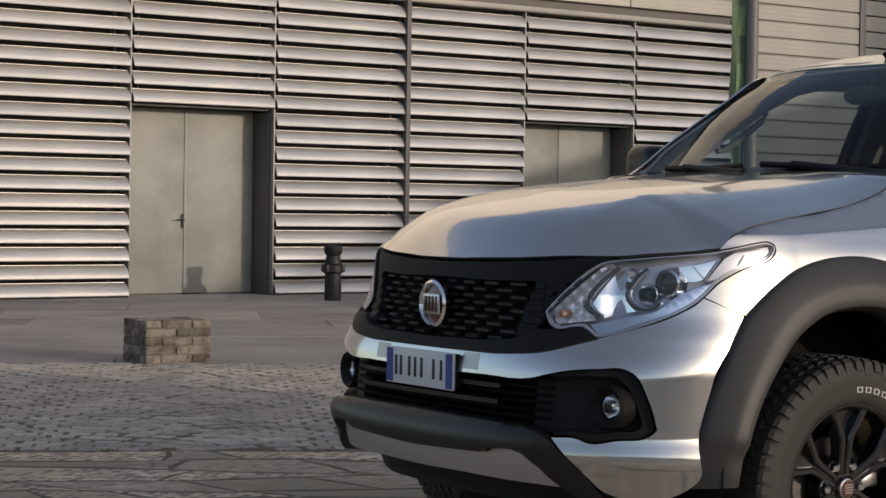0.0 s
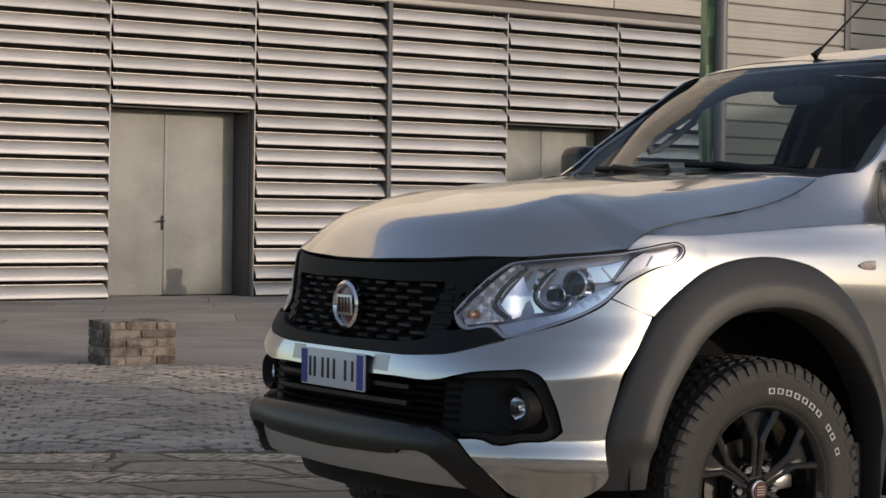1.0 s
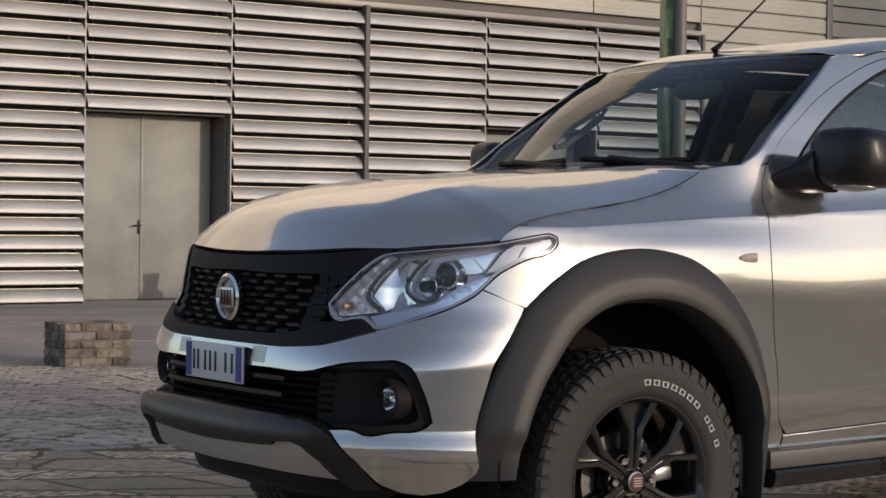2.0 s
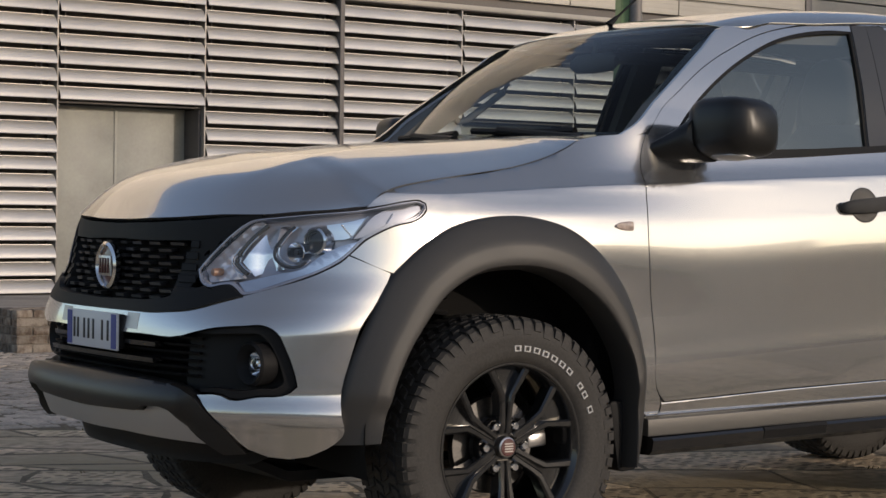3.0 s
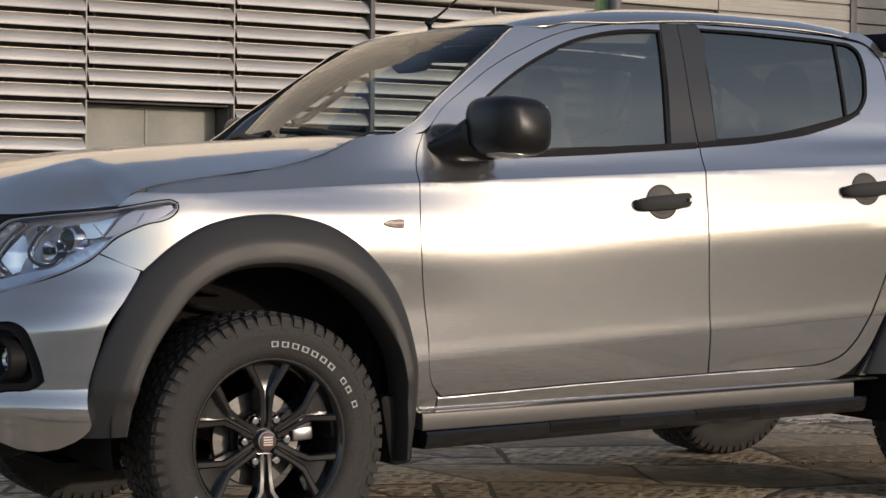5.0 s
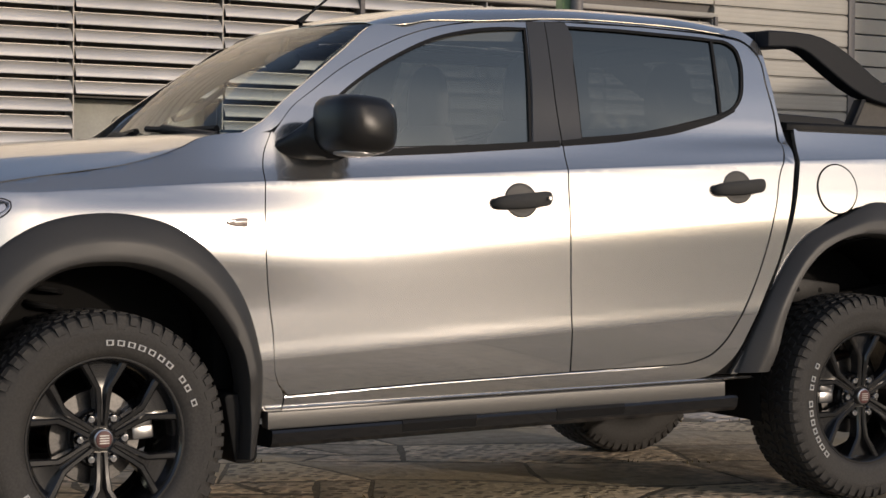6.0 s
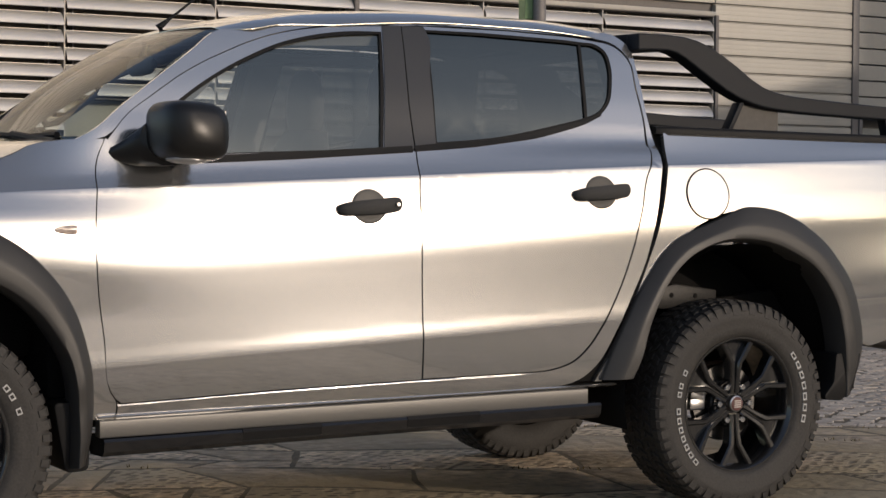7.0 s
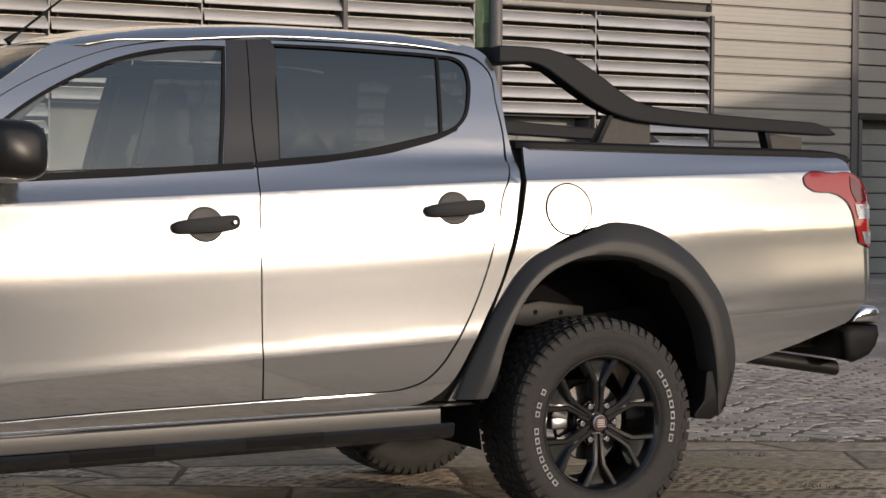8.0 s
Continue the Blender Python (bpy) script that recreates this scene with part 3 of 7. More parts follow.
def build_cladding():
    """Flat metal boards over and beside the louvres."""
    bm = box((-10.4, 0.10, 4.065), (13.32, 0.6, 6.3))
    add_box(bm, (10.47, 0.10, 0.0), (13.32, 0.6, 4.064))
    wall = setting("wall_2", bm, FRAME, "wall of warm beige flat metal boards", "wall", FACADE)
    made = {}
    def board(u0, u1, z, h):
        key = (round(u1 - u0, 3), round(h, 3))
        if key not in made:
            b = bmesh.new()
            add_box(b, (0, 0, 0), (u1 - u0, 0.096, h - 0.030), 0.005)
            add_box(b, (0, 0.03, h - 0.022), (u1 - u0, 0.096, h - 0.010), 0.002)
            for k in range(3):
                add_box(b, (0, -0.004, 0.022 + 0.072 * k), (u1 - u0, 0.002, 0.066 + 0.072 * k), 0.0015)
            me = bpy.data.meshes.new("board")
            b.to_mesh(me)
            b.free()
            me.materials.append(CLADDING)
            made[key] = me
        ob = new("board", made[key])
        ob.parent = wall
        ob.location = (u0, 0, z)
    z = 0.02
    for r in range(42):
        h = 0.2615
        board(10.48, 13.26, z, h)
        if z > 4.0:
            for a in range(-5, 1):
                board(a * 2 * MOD + 2 * MOD + 0.01, (a + 1) * 2 * MOD + 2 * MOD - 0.01, z, h)
            board(4 * MOD + 2 * MOD * 0.0 + 0.01 + 0.0, 10.46, z, h)
        z += h
    part("cover_strip", box((13.265, -0.03, 0.0), (13.40, 0.099, 6.3), 0.006), POST, wall, "pale grey vertical cover strip")
    # the set-back gate past the strip
    bm = box((13.33, 0.30, 0.0), (30.0, 0.6, 6.3))
    gate = setting("wall_3", bm, FRAME, "grey sectional gate and wall of flat metal boards", "wall", FACADE)
    part("lintel", box((13.41, -0.04, 2.50), (29.9, 0.296, 2.60), 0.005), BACKWALL, gate, "dark lintel")
    part("jamb", box((13.401, -0.05, 0.0), (13.47, 0.296, 2.498), 0.005), FRAME, gate)
    me = bpy.data.meshes.new("board")
    b = bmesh.new()
    add_box(b, (0, 0.16, 0.0), (6.0, 0.297, 0.243), 0.008)
    b.to_mesh(me)
    b.free()
    me.materials.append(DOORPAINT)
    me2 = bpy.data.meshes.new("board")
    b = bmesh.new()
    add_box(b, (0, 0.02, 0.0), (6.0, 0.297, 0.238), 0.006)
    b.to_mesh(me2)
    b.free()
    me2.materials.append(CLADDING)
    for c in range(2):
        for r in range(9):
            ob = new("board", me)
            ob.parent = gate
            ob.location = (13.475 + c * 6.02, 0, 0.02 + r * 0.262)
        for r in range(14):
            ob = new("board", me2)
            ob.parent = gate
            ob.location = (13.41 + c * 6.02, 0, 2.61 + r * 0.2615)


build_facade()
build_cladding()


def build_upper():
    """The storey over the visible boards: pale boards that end in two low gables."""
    verts, faces = [], []
    def top(x):
        return 12.4 + max(0.0, 1.6 - abs(x - 0.8) * 0.55, 1.6 - abs(x - 9.6) * 0.55)
    for r in range(32):
        z0 = 6.31 + 0.2615 * r
        z1 = z0 + 0.236
        for c in range(40):
            a, b = -12.0 + 1.05 * c, -12.0 + 1.05 * (c + 1) - 0.012
            if z1 > top((a + b) / 2):
                continue
            k = len(verts)
            verts.extend([(x, y, z) for x in (a, b) for y, z in ((0.10, z0), (0.0, z0), (-0.012, z1), (0.10, z1))])
            faces.extend([(k + i, k + (i + 1) % 4, k + 4 + (i + 1) % 4, k + 4 + i) for i in range(4)])
            faces.extend([(k + 3, k + 2, k + 1, k), (k + 4, k + 5, k + 6, k + 7)])
    me = bpy.data.meshes.new("boards")
    me.from_pydata(verts, [], faces)
    bm = bmesh.new()
    bm.from_mesh(me)
    bmesh.ops.recalc_face_normals(bm, faces=bm.faces)
    outline = [(-12.0, 6.305), (30.0, 6.305), (30.0, 12.38)] + [(x, top(x) - 0.02) for x in (12.6, 9.6, 6.6, 3.8, 0.8, -2.2)] + [(-12.0, 12.38)]
    wall = setting("wall_upper", prism(bmesh.new(), outline, 0.102, 0.6), FRAME, "pale upper wall of metal boards with two low gables", "wall", FACADE)
    ob = part("boards", bm, UPPER, wall)
    ob["kind"] = "stuff"


build_upper()


# ---- unseen walls added behind the camera to cast shade and shape reflections ----
def build_behind():
    # wall_4 and wall_6 are invented shadow casters for the right of the facade
    bm = bmesh.new()
    prism(bm, [(22.0, -0.03), (58.0, -0.03), (58.0, 5.40), (40.0, 9.63), (22.0, 5.40)], -16, -6)
    setting("wall_4", bm, STUCCO, "unseen gabled stucco block added to cast the slanting shadow on the boards", "building")
    # wall_5 and wall_7 are invented, to cut the horizon glow mirrored in the flank
    setting("wall_5", box((-60, -32.4, -0.03), (41.6, -32, 4.2)), STUCCO, "unseen long stucco wall added to hide the bright horizon in reflections", "wall")
    setting("wall_7", box((20.4, -31.9, -0.03), (21.1, -20.6, 3.9)), STUCCO, "unseen short stucco wall added to darken the reflections in the doors", "wall")
    setting("wall_6", box((41.7, -30.0, -0.03), (70.0, -16.05, 15.0)), STUCCO, "unseen tall stucco block added to shade the right of the facade", "building")


build_behind()

# ---- the ground ----
PAVE = radians(-27)
EX, EY = Vector((math.cos(PAVE), math.sin(PAVE), 0)), Vector((-math.sin(PAVE), math.cos(PAVE), 0))
SLAB_END, COBBLE_END = 3.15, 8.30


def paved(u, v, z=0.0):
    p = EX * u + EY * v
    return (p.x, p.y, z)


def sheet(outline, z):
    bm = bmesh.new()
    bm.faces.new([bm.verts.new((*p[:2], z)) for p in outline])
    bmesh.ops.recalc_face_normals(bm, faces=bm.faces)
    for f in bm.faces:
        if f.normal.z < 0:
            f.normal_flip()
    return bm


setting("ground", sheet([(-1500, -1500), (1500, -1500), (1500, 1500), (-1500, 1500)], -0.04), ASPHALT, "worn grey paving that reaches to the horizon", "ground")
bed = setting("pavement", sheet([paved(-24, -11.5), paved(40, -11.5), paved(40, COBBLE_END), paved(-24, COBBLE_END)], 0.0), SOIL,
              "old stone slabs with soil and weeds in the joints", "pavement")


def build_slabs(seed, start, end):
    """Irregular slabs in rough courses; neighbours share their wavy joints."""
    rng = random.Random(seed)
    lines, v = [], start
    while v < end - 0.30:
        lines.append(v)
        v += rng.uniform(0.25, 0.40) if v > -0.3 else rng.uniform(0.75, 1.25)
    lines.append(end)
    def course(k, u):
        if k == len(lines) - 1:
            if end == SLAB_END:
                return end + 0.015 * math.sin(u * 3)
            return end + 0.28 * noise.noise((u * 1.1, 0.0, 0.0)) + 0.03 * noise.noise((u * 4, 0.0, 5.0))
        return lines[k] + (0.20 if lines[k] > -0.3 else 0.28) * noise.noise((u * 1.1, k * 7.3, 0.0)) + 0.03 * noise.noise((u * 4, k * 3.1, 5.0))
    for k in range(len(lines) - 1):
        cuts, u = [], -5.6
        while u < 10.8:
            lean = rng.uniform(-0.36, -0.02) if rng.random() < 0.8 else rng.uniform(0.0, 0.18)
            cuts.append((u, u + lean, rng.uniform(-0.025, 0.025)))
            u += (rng.uniform(0.38, 0.90) if u < 0.9 else rng.uniform(0.7, 1.3)) if lines[k] > -0.3 else rng.uniform(1.2, 2.4)
        # past the edge two small courses give way to one of larger slabs
        small = lines[k - k % 2] > -0.3 and k - k % 2 + 2 < len(lines)
        edge = 0.9 + 0.5 * math.sin(2.3 * (k // 2))
        if small:
            cuts = sorted([c for c in cuts if (c[0] - edge) * (c[1] - edge) > 0 and abs(c[0] - edge) > 0.15 and abs(c[1] - edge) > 0.1] + [(edge, edge, 0.0)])
        for (a0, a1, aj), (b0, b1, bj) in zip(cuts, cuts[1:]):
            if lines[k] < -2.4 and a0 > 6.0:
                continue
            wide = small and a0 >= edge
            if wide and k % 2:
                continue
            kt = k + 2 if wide else k + 1
            gap = rng.uniform(0.010, 0.018) if lines[k] > -0.3 and not wide else rng.uniform(0.005, 0.011)
            a0, a1, b0, b1 = a0 - gap * 0.5, a1 - gap * 0.5, b0 + gap * 0.5, b1 + gap * 0.5
            pts = [(a0 + (b0 - a0) * t, course(k, a0 + (b0 - a0) * t)) for t in (0, 0.33, 0.67, 1)]
            pts.append(((b0 + b1) / 2 + bj, (course(k, b0) + course(kt, b1)) / 2))
            pts += [(b1 + (a1 - b1) * t, course(kt, b1 + (a1 - b1) * t)) for t in (0, 0.33, 0.67, 1)]
            pts.append(((a0 + a1) / 2 + aj, (course(k, a0) + course(kt, a1)) / 2))
            cu, cv = sum(p[0] for p in pts) / 10, sum(p[1] for p in pts) / 10
            def pull(d):
                out = []
                for i in range(10):
                    p, q, r = Vector(pts[i]), Vector(pts[i - 1]), Vector(pts[(i + 1) % 10])
                    t = ((p - q).normalized() + (r - p).normalized()).normalized()
                    out.append((p.x - t.y * d, p.y + t.x * d))
                return out
            top, dx, dy = rng.uniform(0.0010, 0.0028), rng.uniform(-0.0015, 0.0015), rng.uniform(-0.0015, 0.0015)
            def ring(bm, d, z):
                return [bm.verts.new(paved(a, b, z + (dx * (a - cu) + dy * (b - cv) if z > -0.04 else 0))) for a, b in pull(d)]
            bm = bmesh.new()
            rows = [ring(bm, gap, -0.05), ring(bm, gap, top - 0.012), ring(bm, gap + 0.005, top - 0.003), ring(bm, gap + 0.020, top)]
            for lo, hi in zip(rows, rows[1:]):
                for i in range(10):
                    j = (i + 1) % 10
                    bm.faces.new((lo[i], lo[j], hi[j], hi[i]))
            c = bm.verts.new(paved(cu, cv, top + rng.uniform(-0.001, 0.003)))
            for i in range(10):
                bm.faces.new((rows[3][i], rows[3][(i + 1) % 10], c))
            bmesh.ops.recalc_face_normals(bm, faces=bm.faces)
            part("slab", bm, SLAB, bed, "", 40)


def build_cobbles():
    rng = np.random.default_rng(3)
    verts, faces = [], []
    rows = int((COBBLE_END - SLAB_END) / 0.118) + 3
    for r in range(rows):
        n = int(20 / 0.137)
        for i in range(n):
            u = -5 + i * 0.137 + (r % 2) * 0.07 + rng.uniform(-0.016, 0.016)
            v = SLAB_END - 0.12 + r * 0.118 + 0.24 * abs(math.sin(u * math.pi / 1.5 + 0.4 * math.sin(r * 0.7))) + rng.uniform(-0.010, 0.010)
            if v > COBBLE_END - 0.05 or v < SLAB_END + 0.05:
                continue
            a, b = 0.0685 + rng.uniform(-0.009, 0.002), 0.0565 + rng.uniform(-0.007, 0.002)
            rot = 0.45 * math.cos(u * math.pi / 1.5) * (1 if math.sin(u * math.pi / 1.5) > 0 else -1) + rng.uniform(-0.14, 0.14)
            skew = rng.uniform(-0.006, 0.006, 8)
            top, tilt = rng.uniform(0.0035, 0.006), rng.uniform(-0.014, 0.014)
            cr, sr = math.cos(rot), math.sin(rot)
            base = len(verts)
            for k, z in ((1.0, -0.03), (1.0, top - 0.009), (0.84, top)):
                for q, (x, y) in enumerate(((-a, -b), (a, -b), (a, b), (-a, b))):
                    x, y = (x + skew[q]) * k, (y + skew[q + 4]) * k
                    verts.append(paved(u + x * cr - y * sr, v + x * sr + y * cr, z + (tilt * y if z > -0.02 else 0)))
            for lay in (0, 4):
                for q in range(4):
                    p = (q + 1) % 4
                    faces.append((base + lay + q, base + lay + p, base + lay + 4 + p, base + lay + 4 + q))
            faces.append((base + 8, base + 9, base + 10, base + 11))
    me = bpy.data.meshes.new("cobbles")
    me.from_pydata(verts, [], faces)
    me.materials.append(COBBLE)
    ob = new("cobbles", me)
    tagged(ob, "small grey cobbles laid in wavy fans", "cobbles", kind="stuff")


def build_plates():
    """Large paving plates between the cobbles and the facade."""
    rng = random.Random(5)
    setting("pavement_far", sheet([paved(-30, COBBLE_END), paved(45, COBBLE_END), (40, 17.9), (-30, 17.9)], -0.016), SOIL, "dark joints of the far paving", "pavement")
    far = bpy.data.objects["pavement_far"]
    v = COBBLE_END + 0.005
    for r in range(14):
        h = 0.34 if r == 0 else rng.uniform(0.9, 1.5)
        u = -14 + rng.uniform(0, 1.0)
        while u < 17:
            w = rng.uniform(1.6, 3.2)
            b = bmesh.new()
            x = [(u + 0.005, v + 0.005), (u + w - 0.005, v + 0.005), (u + w - 0.005, v + h - 0.005), (u + 0.005, v + h - 0.005)]
            pts = [Vector(paved(*p)) for p in x]
            z = rng.uniform(-0.004, 0.003)
            u += w
            if max(p.y for p in pts) > 19.5 or min(p.x for p in pts) < -6 or max(p.x for p in pts) > 26:
                continue
            low = [b.verts.new((p.x, p.y, -0.05)) for p in pts]
            up = [b.verts.new((p.x, p.y, z)) for p in pts]
            b.faces.new(up)
            for i in range(4):
                b.faces.new((low[i], low[(i + 1) % 4], up[(i + 1) % 4], up[i]))
            bmesh.ops.recalc_face_normals(b, faces=b.faces)
            part("plate", b, ASPHALT, far)
        v += h


def build_weeds():
    rng = random.Random(11)
    verts, faces = [], []
    def blade(p, h, lean, turn):
        d = Vector((math.cos(turn), math.sin(turn), 0))
        s = Vector((-d.y, d.x, 0)) * 0.004
        a = Vector(p)
        b = a + d * lean * 0.5 + Vector((0, 0, h * 0.7))
        c = a + d * lean + Vector((0, 0, h))
        k = len(verts)
        verts.extend([tuple(a - s), tuple(a + s), tuple(b + s * 0.7), tuple(b - s * 0.7), tuple(c)])
        faces.extend([(k, k + 1, k + 2, k + 3), (k + 3, k + 2, k + 4)])
    for i in range(260):
        u, v = rng.uniform(-4, 10), rng.choice((SLAB_END, SLAB_END, SLAB_END + 0.03, 2.6, 1.6, 0.6)) + rng.uniform(-0.03, 0.03)
        if rng.random() < 0.4:
            u = rng.gauss(6.0, 1.2)
        for k in range(rng.randint(5, 14)):
            blade(paved(u + rng.gauss(0, 0.05), v + rng.gauss(0, 0.015), -0.012), rng.uniform(0.012, 0.032), rng.uniform(0.005, 0.03), rng.uniform(0, 6.28))
    me = bpy.data.meshes.new("weeds")
    me.from_pydata(verts, [], faces)
    me.materials.append(WEED)
    tagged(new("weeds", me), "dry yellow weeds in the paving joints", "weeds", kind="stuff")


# ---- things on the square ----
def build_block():
    t = thing("brick_block", "short square pier of old weathered bricks with pale mortar", "brick block", at=(2.07, 8.09, 0))
    W, D, Hh = 0.54, 0.39, 0.325
    part("core", box((0.012, 0.012, 0.0), (W - 0.012, D - 0.012, Hh - 0.012)), MORTAR, t, "pale mortar")
    rng = random.Random(4)
    rows = 5
    ch = Hh / rows
    for r in range(rows):
        z = r * ch
        for side in range(2):
            length = (W, D)[side]
            cuts = [0.0]
            x = 0.25 if r % 2 else 0.13
            while x < length - 0.07:
                cuts.append(x)
                x += 0.25
            cuts.append(length)
            for face in (0, 1):
                for a, b in zip(cuts, cuts[1:]):
                    if r == rows - 1 and face == 0 and side == 0 and a > 0.3:
                        zz = ch * 0.9
                    else:
                        zz = ch
                    bm = bmesh.new()
                    o = rng.uniform(-0.004, 0.006)
                    if side == 0:
                        y0, y1 = (o, 0.10) if face == 0 else (D - 0.10, D - o)
                        add_box(bm, (a + 0.006, y0, z + 0.005), (b - 0.006, y1, z + zz - 0.005), 0.006)
                    else:
                        if a < 0.09 or b > length - 0.09:
                            a, b = max(a, 0.105), min(b, length - 0.105)
                        if b - a < 0.05:
                            continue
                        x0, x1 = (o, 0.10) if face == 0 else (W - 0.10, W - o)
                        add_box(bm, (x0, a + 0.006, z + 0.005), (x1, b - 0.006, z + zz - 0.005), 0.006)
                    for v in bm.verts:
                        v.co += Vector((rng.uniform(-0.003, 0.003), rng.uniform(-0.003, 0.003), rng.uniform(-0.002, 0.002)))
                    part("brick", bm, BRICK, t)
    return t


def build_bollard():
    t = thing("bollard", "black cast iron bollard on the paving by the wall", "bollard", at=(8.33, 15.80, -0.004))
    part("shaft", lathe(bmesh.new(), [(0.001, 0), (0.105, 0.0), (0.105, 0.30), (0.098, 0.33), (0.098, 0.50), (0.09, 0.53), (0.001, 0.53)], (0, 0, 0), 24, "z"), IRON, t)
    part("collar", lathe(bmesh.new(), [(0.10, 0.34), (0.135, 0.36), (0.135, 0.44), (0.10, 0.47)], (0, 0, 0), 24, "z"), IRON, t)
    part("head", lathe(bmesh.new(), [(0.092, 0.53), (0.085, 0.56), (0.112, 0.60), (0.118, 0.66), (0.10, 0.69), (0.001, 0.70)], (0, 0, 0), 24, "z"), IRON, t)
    for k in range(4):
        a = k * math.pi / 2 + 0.5
        part("lug", box((-0.02, -0.02, 0.36), (0.02, 0.02, 0.45), 0.004), IRON, t).location = (0.14 * math.cos(a), 0.14 * math.sin(a), 0)


def build_pole():
    t = thing("lamp_post", "grey steel lamp post standing on the cobbles", "lamp post", at=(6.91, 6.89, -0.01))
    part("pole", lathe(bmesh.new(), [(0.001, 0), (0.085, 0), (0.085, 0.35), (0.056, 0.40), (0.046, 5.6), (0.001, 5.6)], (0, 0, 0), 20, "z"), POST, t)
    part("base_ring", lathe(bmesh.new(), [(0.086, 0), (0.12, 0.0), (0.12, 0.03), (0.086, 0.05)], (0, 0, 0), 20, "z"), POST, t)
    part("lantern", lathe(bmesh.new(), [(0.001, 5.6), (0.10, 5.62), (0.16, 5.75), (0.10, 5.9), (0.001, 5.95)], (0, 0, 0), 20, "z"), POST, t)
    b = thing("banner", "narrow green cloth banner hung beside the lamp post", "banner", at=(6.83, 6.945, 0))
    side, out = Vector((0.83, -0.56, 0)), Vector((-0.56, -0.83, 0))
    bm = bmesh.new()
    rings = []
    for k in range(41):
        z = 0.9 + 4.2 * k / 40
        wd = 0.070 + 0.014 * math.sin(z * 3.1) + 0.008 * math.sin(z * 7)
        sh = 0.012 * math.sin(z * 2.3 + 1)
        row = []
        for i in range(7):
            s = -1 + 2 * i / 6
            row.append(side * (s * wd + sh) + out * (0.014 * math.sin(3 * s + z * 4)) + Vector((0, 0, z)))
        back = [p - out * 0.004 for p in row[::-1]]
        rings.append(row + back)
    sweep(bm, rings)
    part("cloth", bm, GREEN, b)
    for z0 in (2.15, 2.62, 3.05):
        r = [[side * (0.012 * math.sin(z * 2.3 + 1) + s * 0.03) + out * (0.014 * math.sin(3 * s * 0.4 + z * 4) + 0.003) + Vector((0, 0, z)) for s in (-1, 1)] +
             [side * (0.012 * math.sin(z * 2.3 + 1) + s * 0.03) + out * (0.014 * math.sin(3 * s * 0.4 + z * 4) + 0.001) + Vector((0, 0, z)) for s in (1, -1)]
             for z in [z0 + i * 0.03 for i in range(9)]]
        part("mark", sweep(bmesh.new(), r), BANNERMARK, b, "pale green plain mark")
    part("bracket", tube(bmesh.new(), [(0.08, -0.055, 4.9), (0, 0, 4.92), (-0.07, 0.03, 4.9)], 0.008, 8), POST, b)
    part("bracket", tube(bmesh.new(), [(0.08, -0.055, 1.0), (0, 0, 0.99), (-0.07, 0.03, 1.0)], 0.008, 8), POST, b)


# ---- the pickup ----
truck = thing("pickup_truck", "silver double-cab pickup with black flares parked on stone slabs", "pickup truck")
MID = NOSE_X - NOSE_L       # s at the middle of the nose
HUB_Z = 0.385
LOW_FOLD, HIGH_FOLD, WING_FOLD, BED_FOLD = (0.58, 0.605, 0.052), (0.545, 1.165, 0.048), (0.30, 1.153, 0.06), (2.65, 1.266, 0.035)


def flank(u, v, out=0.0):
    return skin(u, v, out)


def tail(u, v, out=0.0):
    """The flank, rolled round the rear corner."""
    if u <= 4.238:
        return skin(u, v, out)
    a = (u - 4.238) / 0.07
    return (4.238 + (0.07 + out) * math.sin(a), -half_width(4.238, v) + 0.07 - (0.07 + out) * math.cos(a), v)


def bonnet(u, v, out=0.0):
    # its edges are hemmed: they turn under towards the middle
    k = 1 + 1.2 * min(0.0, out)
    return (u * k, v * k, hood_z(u, v) + 0.6 * out)


def roof_skin(u, v, out=0.0):
    return (u, v, roof_z(u, v) + out)


def arch(cx, cz, rx, rz, a0, a1, n=14):
    """Points of a wheel arch, from one angle to another in degrees."""
    return [(cx + rx * math.cos(radians(a0 + (a1 - a0) * k / n)), cz + rz * math.sin(radians(a0 + (a1 - a0) * k / n))) for k in range(n + 1)]


FRONT_DOOR_EDGE = [(0.588, 1.321), (0.557, 1.251), (0.543, 1.145), (0.531, 1.04), (0.535, 0.867), (0.556, 0.692), (0.580, 0.53), (0.605, 0.492)]
REAR_DOOR_EDGE = [(2.641, 1.287), (2.606, 1.22), (2.575, 1.10), (2.535, 0.97), (2.466, 0.806), (2.400, 0.695), (2.340, 0.612), (2.285, 0.568), (2.220, 0.546), (2.118, 0.535)]
DRIP = [(0.588, 1.325), (0.673, 1.404), (0.759, 1.464), (0.870, 1.537), (0.981, 1.595), (1.094, 1.644), (1.208, 1.683), (1.323, 1.709), (1.438, 1.726),
        (1.674, 1.744), (1.908, 1.748), (2.147, 1.746), (2.390, 1.738), (2.512, 1.728), (2.60, 1.705), (2.645, 1.655)]
WIN_F = [(0.70, 1.262), (1.563, 1.300), (1.600, 1.512), (1.632, 1.712), (1.524, 1.708), (1.385, 1.690), (1.246, 1.656), (1.107, 1.599), (0.970, 1.527), (0.857, 1.452), (0.760, 1.372), (0.690, 1.305)]
WIN_R = [(1.774, 1.326), (1.90, 1.333), (2.000, 1.343), (2.200, 1.378), (2.337, 1.408), (2.408, 1.425), (2.425, 1.57), (2.446, 1.715), (2.252, 1.723), (2.039, 1.729), (1.812, 1.729), (1.794, 1.565)]
WIN_Q = [(2.416, 1.427), (2.480, 1.453), (2.523, 1.496), (2.549, 1.560), (2.563, 1.634), (2.554, 1.683), (2.524, 1.706), (2.456, 1.714), (2.434, 1.57)]


